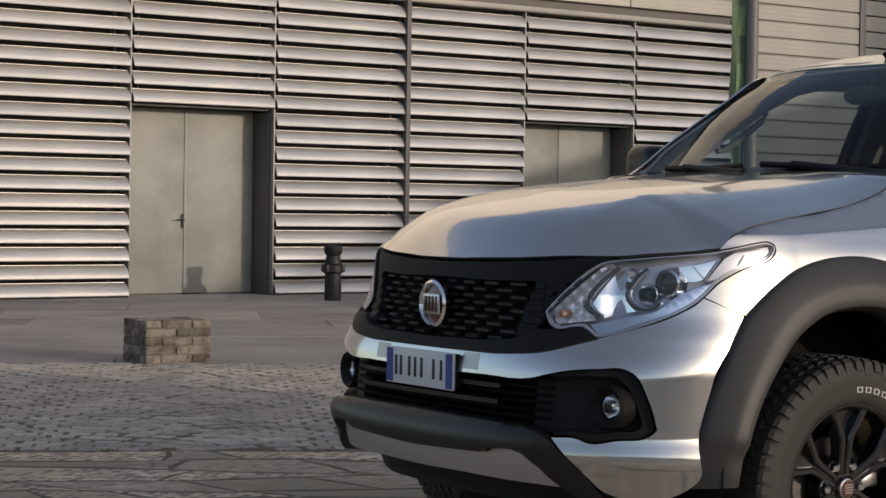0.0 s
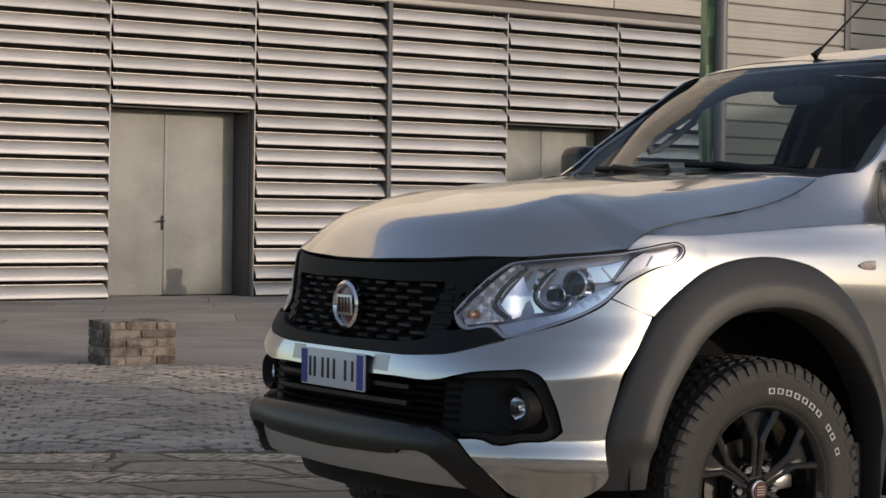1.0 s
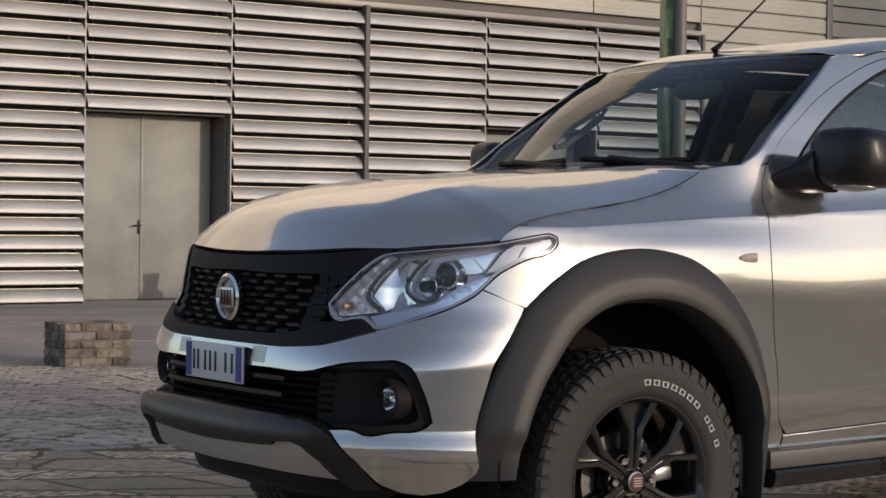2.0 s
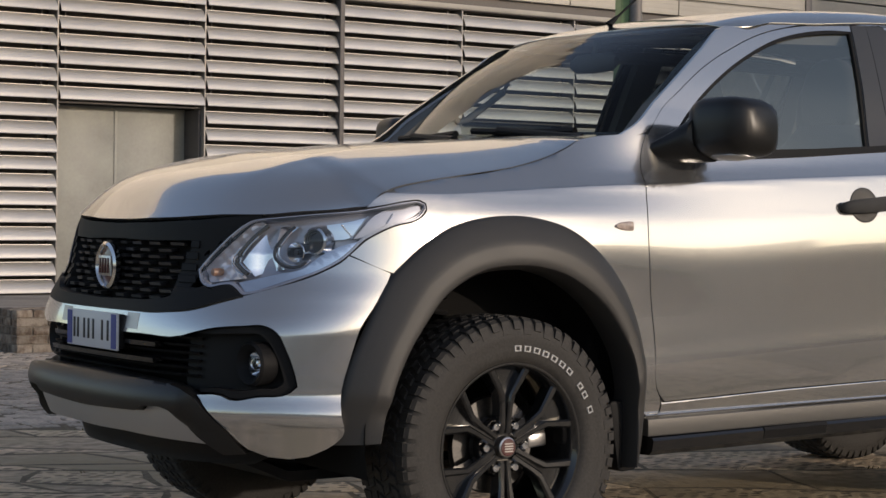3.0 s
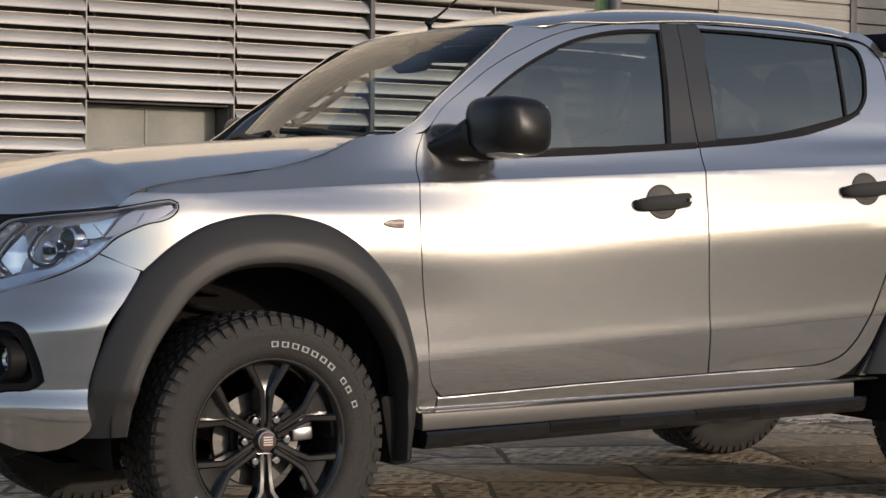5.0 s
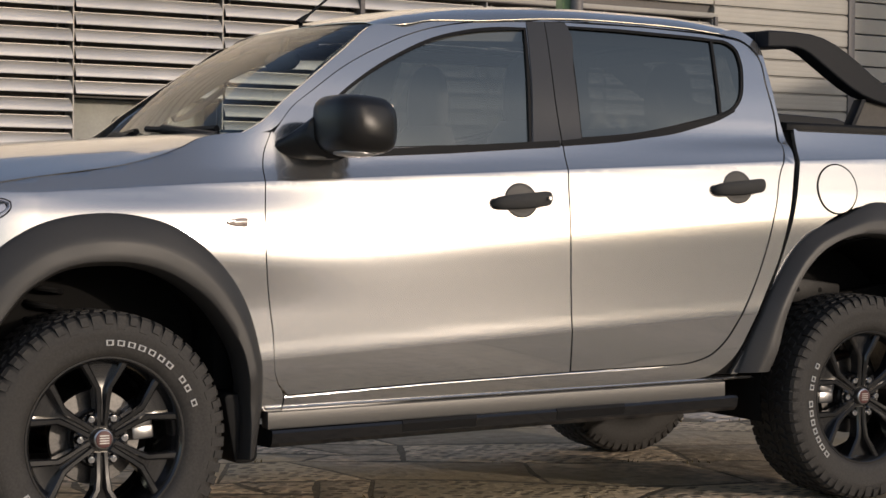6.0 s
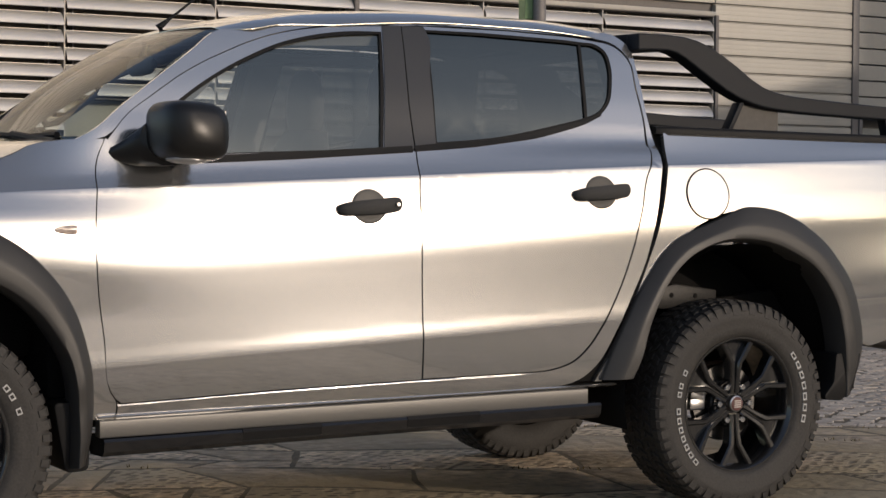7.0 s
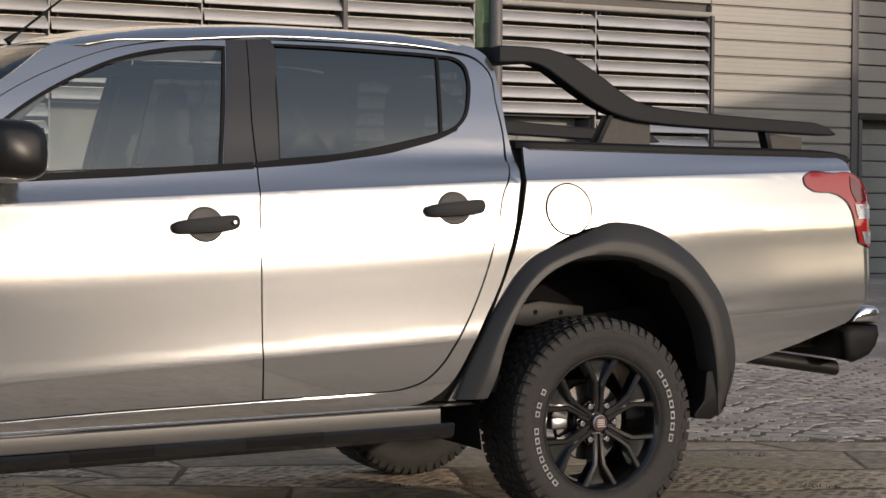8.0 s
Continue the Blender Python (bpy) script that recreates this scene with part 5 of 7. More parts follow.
def build_front():
    def fascia(u, v, out=0.0):
        return skin(u, v, out)
    def lipped(u, v, out=0.0):
        # the lower lip stands out under the intake and makes a ledge
        k = 0.013 * smooth(0.565, 0.492, v) * smooth(-0.42, -0.46, u) * (1 - 0.5 * smooth(0.485, 0.40, v))
        return skin(u, v, out + k)
    # upper bumper band between the grille and the intake, mirrored at the middle
    for m in (False, True):
        bumper = [(MID, 0.773), (-1.129, 0.774), (-1.029, 0.780), (-0.942, 0.789), (-0.828, 0.818), (-0.774, 0.828), (-0.704, 0.851), (-0.642, 0.873), (-0.594, 0.898), (-0.547, 0.932), (-0.539, 0.942), (-0.424, 0.894)]
        bumper += [(-0.431, 0.800), (-0.453, 0.690), (-0.474, 0.601), (-0.490, 0.505), (-0.495, 0.443), (-0.535, 0.406), (-0.731, 0.403)]
        bumper += [(-0.784, 0.456), (-0.820, 0.490), (-0.886, 0.551), (-0.811, 0.552), (-0.778, 0.541), (-0.701, 0.551), (-0.614, 0.564), (-0.594, 0.582), (-0.604, 0.621), (-0.630, 0.682), (-0.661, 0.731), (-0.703, 0.750), (-0.754, 0.748), (-0.871, 0.736), (-0.927, 0.723), (-0.964, 0.713), (-1.140, 0.709), (MID, 0.706)]
        part("bumper", panel(bumper, lipped, 0.016, 0.05, m), PAINT, truck, "silver front bumper", 40)
        # soft rolled edge round the intake and the fold across the corner
        part("intake_surround", panel([(-0.871, 0.732), (-0.754, 0.744), (-0.708, 0.746), (-0.669, 0.731), (-0.635, 0.682), (-0.610, 0.621), (-0.600, 0.584), (-0.614, 0.568), (-0.701, 0.555), (-0.778, 0.545), (-0.812, 0.556), (-0.887, 0.557), (-0.968, 0.557), (-0.969, 0.709), (-0.927, 0.720)],
                                      lambda u, v, o=0.0: skin(u, v, o - 0.055), 0.03, 0.03, m), PLASTIC, truck, "black fog lamp surround", 50)
        rim = [(-0.927, 0.720), (-0.871, 0.732), (-0.754, 0.744), (-0.708, 0.746), (-0.669, 0.731), (-0.635, 0.682), (-0.610, 0.621), (-0.600, 0.584), (-0.614, 0.568), (-0.701, 0.555), (-0.778, 0.545), (-0.812, 0.556), (-0.887, 0.557)]
        rim += [(-0.887, 0.566), (-0.812, 0.570), (-0.778, 0.565), (-0.701, 0.574), (-0.640, 0.584), (-0.632, 0.596), (-0.640, 0.620), (-0.662, 0.672), (-0.690, 0.708), (-0.716, 0.724), (-0.754, 0.725), (-0.871, 0.720)]
        part("surround_rim", panel(rim, lambda u, v, o=0.0: skin(u, v, o - 0.016), 0.03, 0.038, m), PLASTIC, truck, "black rim of the fog lamp surround", 40)
        # fog lamp
        s, z = -0.748, 0.641
        p = Vector(skin(s, z, 0.0))
        n = Vector((-1.0, -0.14, 0.0)).normalized()
        c = p - n * 0.030
        if m:
            c.y, n.y = -c.y, -n.y
        rot = n.to_track_quat("Z", "Y").to_matrix().to_4x4()
        def put(bm):
            bmesh.ops.transform(bm, matrix=Matrix.Translation(c) @ rot, verts=bm.verts)
            return bm
        fog = part("fog_lamp", put(lathe(bmesh.new(), [(0.060, -0.05), (0.062, 0.002), (0.056, 0.010), (0.042, 0.0), (0.034, -0.016)], (0, 0, 0), 28, "z")), PLASTIC, truck, "round fog lamp in a black ring")
        part("reflector", put(lathe(bmesh.new(), [(0.001, -0.045), (0.014, -0.042), (0.028, -0.030), (0.034, -0.016)], (0, 0, 0), 24, "z")), REFLECTOR, fog)
        part("bulb", put(lathe(bmesh.new(), [(0.001, -0.018), (0.008, -0.020), (0.010, -0.042)], (0, 0, 0), 14, "z")), CHROME, fog)
        part("lens", put(lathe(bmesh.new(), [(0.001, -0.006), (0.02, -0.008), (0.035, -0.013)], (0, 0, 0), 24, "z")), LENS, fog)
        # black lip under grille and lamps
        lip = [(MID, 0.800), (-1.261, 0.803), (-1.118, 0.806), (-1.025, 0.817), (-0.951, 0.844), (-0.911, 0.847), (-0.897, 0.851), (-0.878, 0.843), (-0.848, 0.855), (-0.811, 0.852), (-0.798, 0.840), (-0.779, 0.829), (-0.828, 0.815), (-0.943, 0.786), (-1.031, 0.777), (-1.130, 0.771), (MID, 0.770)]
        part("grille_lip", panel(lip, fascia, 0.03, 0.04, m, 0.006), PLASTIC, truck, "black lip under the grille", 50)
        # upper grille surround
        frame_top = [(MID, 0.979), (-1.296, 0.979), (-1.120, 0.976), (-0.937, 0.979), (-0.978, 0.905), (-1.029, 0.821), (-0.952, 0.847), (-0.929, 0.873), (-0.921, 0.896), (-0.901, 0.938), (-0.854, 0.993), (-0.805, 1.031), (-0.749, 1.053), (-0.788, 1.052), (-0.934, 1.038), (-1.129, 1.028), (MID, 1.024)]
        part("grille_frame", panel(frame_top, fascia, 0.03, 0.03, m, -0.012), PLASTIC, truck, "black grille frame", 50)
        mesh_out = [(MID, 0.978), (-1.296, 0.978), (-1.120, 0.975), (-0.941, 0.978), (-0.980, 0.905), (-1.031, 0.821), (-1.262, 0.802), (MID, 0.799)]
        part("grille_back", panel(mesh_out, fascia, 0.05, 0.0, m, -0.055), DARK, truck, "", 50)
        # grille: rows of short bars, staggered
        grille = part("grille", panel(grow(mesh_out, -0.004), fascia, 0.06, 0.0, m, -0.054), DARK, truck, "black grille of short staggered bars", 50)
        rows = 9
        for r in range(rows):
            z = 0.812 + 0.0195 * r
            s = MID + (0.0 if r % 2 else 0.050)
            while s < -0.955 - 0.075 * (0.98 - z) / 0.16 - 0.03:
                for a, b, depth, h in ((s + 0.004, s + 0.058, -0.020, 0.0052),):
                    pts = []
                    for k in range(3):
                        u = a + (b - a) * k / 2
                        pts.append([skin(u, z - h, depth - 0.03), skin(u, z - h, depth), skin(u, z + h * 0.6, depth + 0.004), skin(u, z + h, depth - 0.03)])
                    g2 = [[(p[0], p[1] * (-1 if m else 1), p[2]) for p in ring] for ring in pts]
                    part("bar", sweep(bmesh.new(), g2), GRILLBAR, grille, "", 30)
                s += 0.100
        # louvres beside the mesh
        for r in range(5):
            z = 0.835 + 0.033 * r
            a, b = -0.955 - 0.075 * (0.98 - z) / 0.16 + 0.012, -0.935 + 0.10 * (z - 0.84)
            pts = [[skin(a + (b - a) * k / 3, z + dz, o) for dz, o in ((-0.010, -0.012), (-0.008, -0.007), (0.010, -0.009), (0.012, -0.012))] for k in range(4)]
            part("cheek_fin", sweep(bmesh.new(), [[(p[0], p[1] * (-1 if m else 1), p[2]) for p in ring] for ring in pts]), PLASTIC, truck, "", 30)
        # lower intake
        part("intake_back", panel([(MID, 0.710), (-1.140, 0.712), (-0.947, 0.715), (-0.946, 0.561), (MID, 0.585)], fascia, 0.06, 0.0, m, -0.10), DARK, truck, "", 50)
        for r in range(6):
            z = 0.598 + 0.021 * r
            pts = [[skin(MID + (-0.914 - MID) * k / 10, z + dz, o) for dz, o in ((-0.004, -0.09), (-0.004, -0.045), (0.003, -0.040), (0.004, -0.09))] for k in range(11)]
            part("intake_fin", sweep(bmesh.new(), [[(p[0], p[1] * (-1 if m else 1), p[2]) for p in ring] for ring in pts]), PLASTIC, truck, "", 30)
        for zz, dd in ((0.680, -0.012), (0.635, -0.010)):
            pts = [[skin(MID + (-1.085 - MID) * k / 8, zz + dz, o + dd) for dz, o in ((-0.009, -0.04), (-0.007, 0.0), (0.006, 0.003), (0.009, -0.04))] for k in range(9)]
            part("intake_blade", sweep(bmesh.new(), [[(p[0], p[1] * (-1 if m else 1), p[2]) for p in ring] for ring in pts]), GLOSSBLACK, truck, "", 40)
        # the nudge bar: a rolled black member with legs
        bar = [(MID, 0.592), (-1.115, 0.584), (-0.985, 0.578), (-0.931, 0.567), (-0.892, 0.549), (-0.784, 0.454), (-0.737, 0.391), (-0.803, 0.384), (-0.838, 0.409), (-0.879, 0.439), (-0.959, 0.503), (-0.998, 0.512), (-1.079, 0.508), (-1.095, 0.492), (MID, 0.480)]
        part("nudge_bar", panel(bar, lambda u, v, o=0.0: skin(u, v, o + 0.030 * math.sin(math.pi * min(1, max(0, (v - 0.46) / 0.135))) ** 0.7 * smooth(-0.86, -0.94, u) + 0.014 * smooth(-0.94, -0.86, u)), 0.012, 0.06, m, 0.004, crisp=True), NUDGE, truck, "black moulded lower bar", 60)
        sk = [(MID, 0.478), (-1.090, 0.490), (-1.076, 0.508), (-0.998, 0.511), (-0.963, 0.502), (-0.879, 0.432), (-0.835, 0.409), (-0.915, 0.412), (-1.204, 0.418), (MID, 0.414)]
        part("skid_plate", panel(sk, lambda u, v, o=0.0: skin(u, v, o - 0.012 - 0.10 * max(0.0, 0.455 - v)), 0.02, 0.05, m, 0.008, crisp=True), SKID, truck, "grey silver skid plate", 50)
        # black valance under it
        val = [(MID, 0.425), (-1.004, 0.419), (-0.803, 0.399), (-0.68, 0.404), (-0.70, 0.372), (-0.76, 0.345), (-1.004, 0.338), (MID, 0.338)]
        part("valance", panel(val, fascia, 0.06, 0.05, m, -0.085, crisp=True), PLASTIC, truck, "black valance", 50)
    # emblem
    cx, cz = skin(MID, 0.896)[0] - 0.004, 0.896
    em = part("emblem", lathe(bmesh.new(), [(0.052, 0.03), (0.070, 0.012), (0.072, -0.004), (0.063, -0.010), (0.058, -0.004), (0.054, 0.004)], (cx, 0, cz), 40, "x"), CHROME, truck, "round chrome badge ring")
    part("disc", lathe(bmesh.new(), [(0.001, -0.003), (0.03, -0.002), (0.055, 0.003)], (cx, 0, cz), 32, "x"), BADGE, em, "dark red disc")
    part("shield", box((cx - 0.010, -0.043, cz - 0.031), (cx - 0.003, 0.043, cz + 0.031), 0.003), ALLOY, em, "plain silver shield")
    for k in range(4):
        part("bar", box((cx - 0.014, -0.033 + 0.019 * k, cz - 0.023), (cx - 0.0095, -0.025 + 0.019 * k, cz + 0.023), 0.001), BADGE, em)
    # number plate
    px = skin(MID, 0.74)[0] - 0.020
    plate = part("number_plate", box((px, -0.18, 0.650), (px + 0.008, 0.18, 0.760), 0.002), PLATEWHITE, truck, "white number plate with blue ends")
    for a, b in ((-0.176, -0.142), (0.142, 0.176)):
        part("end_band", box((px - 0.0015, a, 0.654), (px + 0.001, b, 0.756)), PLATEBLUE, plate, "blue band")
    for y in (-0.118, -0.078, -0.014, 0.020, 0.052, 0.098, 0.124):
        part("bar", box((px - 0.002, y - 0.006, 0.676), (px + 0.001, y + 0.006, 0.736), 0.0008), INK, plate)
    part("plate_holder", box((px + 0.009, -0.176, 0.655), (px + 0.028, 0.176, 0.757), 0.003), PLASTIC, plate)
    for y0 in (-0.27, 0.20):
        bm = bmesh.new()
        rings = [[(nose_x(yy, z) - o, yy, z) for o, z in ((-0.003, 0.718), (0.0014, 0.719), (0.0014, 0.764), (-0.003, 0.765))] for yy in [y0 + 0.07 * k / 4 for k in range(5)]]
        part("bumper_pad", sweep(bm, rings), SKID, truck, "small grey pad")


LAMP = [(-0.919, 0.896), (-0.907, 0.858), (-0.891, 0.849), (-0.846, 0.855), (-0.819, 0.856), (-0.801, 0.844), (-0.780, 0.830), (-0.763, 0.832), (-0.704, 0.851), (-0.642, 0.877), (-0.594, 0.902), (-0.550, 0.934), (-0.525, 0.962),
        (-0.504, 0.986), (-0.486, 0.998), (-0.457, 1.014), (-0.414, 1.031), (-0.367, 1.041), (-0.335, 1.056), (-0.317, 1.075), (-0.319, 1.091), (-0.340, 1.099), (-0.383, 1.097), (-0.457, 1.084), (-0.505, 1.074), (-0.590, 1.064),
        (-0.655, 1.057), (-0.719, 1.049), (-0.751, 1.045), (-0.777, 1.039), (-0.802, 1.022), (-0.835, 0.991), (-0.870, 0.953), (-0.900, 0.920)]


def build_headlamps():
    for m in (False, True):
        sy = -1 if m else 1
        lamp = part("headlamp", panel(grow(LAMP, -0.003), flank, 0.05, 0.0, m, -0.060), LAMPGREY, truck, "clear headlamp with chrome reflectors", 50)
        part("seal", ring_panel(grow(LAMP, 0.0022), grow(LAMP, -0.0015), flank, m, 0.06, -0.003, 0.01), PLASTIC, lamp, "", 50)
        part("rim", ring_panel(grow(LAMP, -0.0015), grow(LAMP, -0.0042), flank, m, 0.06, -0.002, 0.012), LAMPGREY, lamp, "pale lens edge", 50)
        ob = part("lens", panel(grow(LAMP, -0.003), flank, 0.04, 0.0, m, 0.0), LENS, lamp, "clear lens", 60)
        ob.visible_shadow = False
        wall = ring_panel(grow(LAMP, -0.004), grow(LAMP, -0.008), flank, m, 0.05, -0.012, 0.05)
        part("bezel", wall, LAMPGREY, lamp, "", 50)
        # bright lower trim that sweeps up to the tail
        low = [(-0.781, 0.838), (-0.804, 0.863), (-0.770, 0.871), (-0.691, 0.892), (-0.646, 0.904), (-0.609, 0.940), (-0.570, 0.964), (-0.502, 0.988), (-0.530, 0.960), (-0.556, 0.933), (-0.594, 0.909), (-0.643, 0.886), (-0.706, 0.860), (-0.764, 0.840)]
        part("lower_trim", panel(low, lambda u, v, o=0.0: skin(u, v, o - 0.010 - 0.18 * max(0.0, v - 0.835 - 0.55 * max(0.0, u + 0.78))), 0.02, 0.02, m, -0.004), REFLECTOR, lamp, "bright lower trim", 50)
        # indicator cell: small bright facets
        ind = [(-0.914, 0.897), (-0.854, 0.968), (-0.795, 1.024), (-0.757, 1.033), (-0.742, 1.022), (-0.780, 0.984), (-0.814, 0.936), (-0.825, 0.912), (-0.814, 0.897), (-0.795, 0.874), (-0.866, 0.864), (-0.896, 0.860)]
        def facets(u, v, o=0.0):
            a, b = (u + v) * 22, (u - v) * 26
            return skin(u, v, o - 0.026 - 0.016 * abs(a - round(a)) - 0.012 * abs(b - round(b)))
        part("indicator_cell", panel(ind, facets, 0.007, 0.02, m), FACET, lamp, "faceted indicator reflector", 15)
        p = skin(-0.872, 0.890, -0.026)
        part("indicator_bulb", lathe(bmesh.new(), [(0.001, -0.02), (0.011, -0.015), (0.013, 0.02)], (p[0], p[1] * sy, p[2]), 14, "x"), AMBER, lamp, "amber bulb")
        # dipped beam cell
        dip = [(-0.800, 0.920), (-0.774, 0.966), (-0.735, 1.014), (-0.664, 1.022), (-0.684, 1.002), (-0.710, 0.970), (-0.721, 0.942), (-0.709, 0.915), (-0.694, 0.901), (-0.753, 0.888), (-0.771, 0.880)]
        part("dipped_cell", panel(dip, lambda u, v, o=0.0: skin(u, v, o - 0.024 - 0.035 * math.sin(math.pi * smooth(-0.81, -0.66, u)) - 0.10 * abs(v - 0.945)), 0.012, 0.02, m), REFLECTOR, lamp, "smooth dipped beam reflector", 50)
        def hook(pts, depth, r):
            return tube(bmesh.new(), [(q[0], q[1] * sy, q[2]) for q in [skin(u, v, depth) for u, v in soften(pts)[:-1]]], r, 8)
        one = [(-0.738, 1.024), (-0.770, 0.992), (-0.796, 0.960), (-0.812, 0.930), (-0.815, 0.917), (-0.803, 0.902), (-0.782, 0.887), (-0.759, 0.872)]
        part("cell_edge", hook(one, -0.020, 0.0065), LAMPDARK, lamp, "smoky cell edge")
        part("cell_edge", hook([(u - 0.010, v - 0.003) for u, v in one[2:]], -0.016, 0.003), CHROME, lamp, "chrome cell edge")
        part("cell_edge", hook([(u + 0.011, v + 0.002) for u, v in one[1:]], -0.018, 0.003), CHROME, lamp, "chrome cell edge")
        two = [(-0.672, 1.023), (-0.690, 1.005), (-0.706, 0.980), (-0.718, 0.951), (-0.716, 0.937), (-0.706, 0.922), (-0.692, 0.912), (-0.676, 0.908), (-0.655, 0.911), (-0.636, 0.930)]
        part("cell_edge", hook(two, -0.018, 0.005), LAMPBLACK, lamp, "dark cell edge")
        part("cell_edge", hook([(u + 0.010, v + 0.004) for u, v in two[1:]], -0.020, 0.003), CHROME, lamp, "chrome cell edge")
        # main beam bowl and projector
        n = Vector((-0.90, -0.42 * sy, 0.02)).normalized()
        def put(bm, s, z, depth):
            c = Vector(skin(s, z, depth))
            c.y *= sy
            bmesh.ops.transform(bm, matrix=Matrix.Translation(c) @ n.to_track_quat("Z", "Y").to_matrix().to_4x4(), verts=bm.verts)
            return bm
        bowl = part("main_beam_bowl", put(lathe(bmesh.new(), [(0.001, -0.030), (0.012, -0.026), (0.022, -0.012), (0.028, 0.004), (0.030, 0.002), (0.030, -0.03)], (0, 0, 0), 26, "z"), -0.668, 0.950, -0.034), REFLECTOR, lamp, "round main beam bowl")
        part("bulb", put(lathe(bmesh.new(), [(0.001, 0.004), (0.008, 0.002), (0.010, -0.03)], (0, 0, 0), 12, "z"), -0.668, 0.950, -0.034), LAMPBLACK, bowl)
        ring = part("projector_ring", put(lathe(bmesh.new(), [(0.029, 0.004), (0.033, 0.010), (0.039, 0.006), (0.046, -0.03)], (0, 0, 0), 32, "z"), -0.622, 0.982, -0.034), REFLECTOR, lamp, "bright projector ring")
        part("eye", put(lathe(bmesh.new(), [(0.001, 0.016), (0.012, 0.014), (0.022, 0.009), (0.030, -0.001)], (0, 0, 0), 28, "z"), -0.622, 0.982, -0.034), GLOSSBLACK, ring, "dark projector lens")
        # side cell with a beaded edge, then the clear tail
        side = [(-0.598, 1.027), (-0.556, 1.034), (-0.496, 1.050), (-0.514, 1.024), (-0.537, 0.993), (-0.585, 0.985)]
        part("side_cell", panel(side, lambda u, v, o=0.0: skin(u, v, o - 0.030 + 0.10 * (u + 0.55)), 0.03, 0.02, m), REFLECTOR, lamp, "smooth side cell", 50)
        for k in range(7):
            p = skin(-0.560 + 0.004 * k, 1.028 - 0.005 * k, -0.024)
            part("bead", lathe(bmesh.new(), [(0.001, -0.003), (0.0022, -0.001), (0.0022, 0.002), (0.001, 0.003)], (p[0], p[1] * sy, p[2]), 8, "x"), CHROME, lamp)
        tail = [(-0.478, 1.056), (-0.335, 1.086), (-0.330, 1.072), (-0.365, 1.052), (-0.452, 1.026), (-0.501, 0.996), (-0.530, 0.990), (-0.508, 1.020)]
        part("tail_cell", panel(tail, lambda u, v, o=0.0: skin(u, v, o - 0.016), 0.03, 0.012, m), LAMPGREY, lamp, "pale tail of the lamp", 50)
        for a, b in (((-0.497, 1.052), (-0.535, 0.991)), ((-0.425, 1.062), (-0.442, 1.034))):
            part("cell_edge", hook([a, ((a[0] + b[0]) / 2, (a[1] + b[1]) / 2), b, b], -0.014, 0.0022), CHROME, lamp, "chrome cell edge")
        brow = [(-0.745, 1.044), (-0.629, 1.058), (-0.502, 1.072), (-0.340, 1.096), (-0.345, 1.093), (-0.502, 1.069), (-0.627, 1.054), (-0.736, 1.040)]
        part("upper_trim", panel(brow, flank, 0.03, 0.004, m, -0.006), LAMPBLACK, lamp, "dark upper trim", 50)


def build_flare(cx, cz, path, label):
    """A wheel flare: rows of (angle, inner radius, outer radius) about (cx, cz)."""
    fine = []
    n = len(path)
    for i in range(n - 1):
        a, b, c, d = path[max(0, i - 1)], path[i], path[i + 1], path[min(n - 1, i + 2)]
        for t in (0.0, 0.25, 0.5, 0.75):
            fine.append(tuple(0.5 * (2 * q + (r - p) * t + (2 * p - 5 * q + 4 * r - s) * t * t + (3 * q - p - 3 * r + s) * t ** 3) for p, q, r, s in zip(a, b, c, d)))
    fine.append(path[-1])
    for m in (-1, 1):
        rings = []
        for x_in, z_in, x_out, z_out in fine:
            def yskin(x, z):
                if x >= NOSE_X:
                    return half_width(x, z)
                k = min(0.999, (NOSE_X - x) / lerp_table(NOSE_A, z))
                n = lerp_table(NOSE_N, z)
                return half_width(NOSE_X, z) * (1 - k ** n) ** (1 / n)
            yo = yskin(x_out, z_out)
            yi = max(0.878, min(0.895, yskin(x_in, z_in) + 0.05))
            ring = []
            for t, f in ((0.0, -0.012), (0.0, 0.008), (0.02, 0.0130), (0.07, 0.0165), (0.25, 0.0230), (0.45, 0.0280), (0.56, 0.0292), (0.62, 0.0280), (0.80, 0.0215), (0.95, 0.0150), (0.985, 0.0105), (1.0, 0.002)):
                x, z = x_out + (x_in - x_out) * t, z_out + (z_in - z_out) * t
                base = yo + (yi - yo) * t
                ring.append((x, m * (base + f), z))
            dx, dz = x_in - x_out, z_in - z_out
            L = math.hypot(dx, dz)
            ring.append((x_in + dx / L * 0.012, m * (yi - 0.022), z_in + dz / L * 0.012))
            ring.append((x_in + dx / L * 0.010, m * (yi - 0.10), z_in + dz / L * 0.010))
            rings.append(ring)
        bm = sweep(bmesh.new(), rings, False, False)
        mid = rings[len(rings) // 2][5]
        f = min(bm.faces, key=lambda q: (q.calc_center_median() - Vector(mid)).length)
        if f.normal.y * m < 0:
            bmesh.ops.reverse_faces(bm, faces=bm.faces[:])
        part("wheel_flare", bm, FLARE, truck, label, 40)


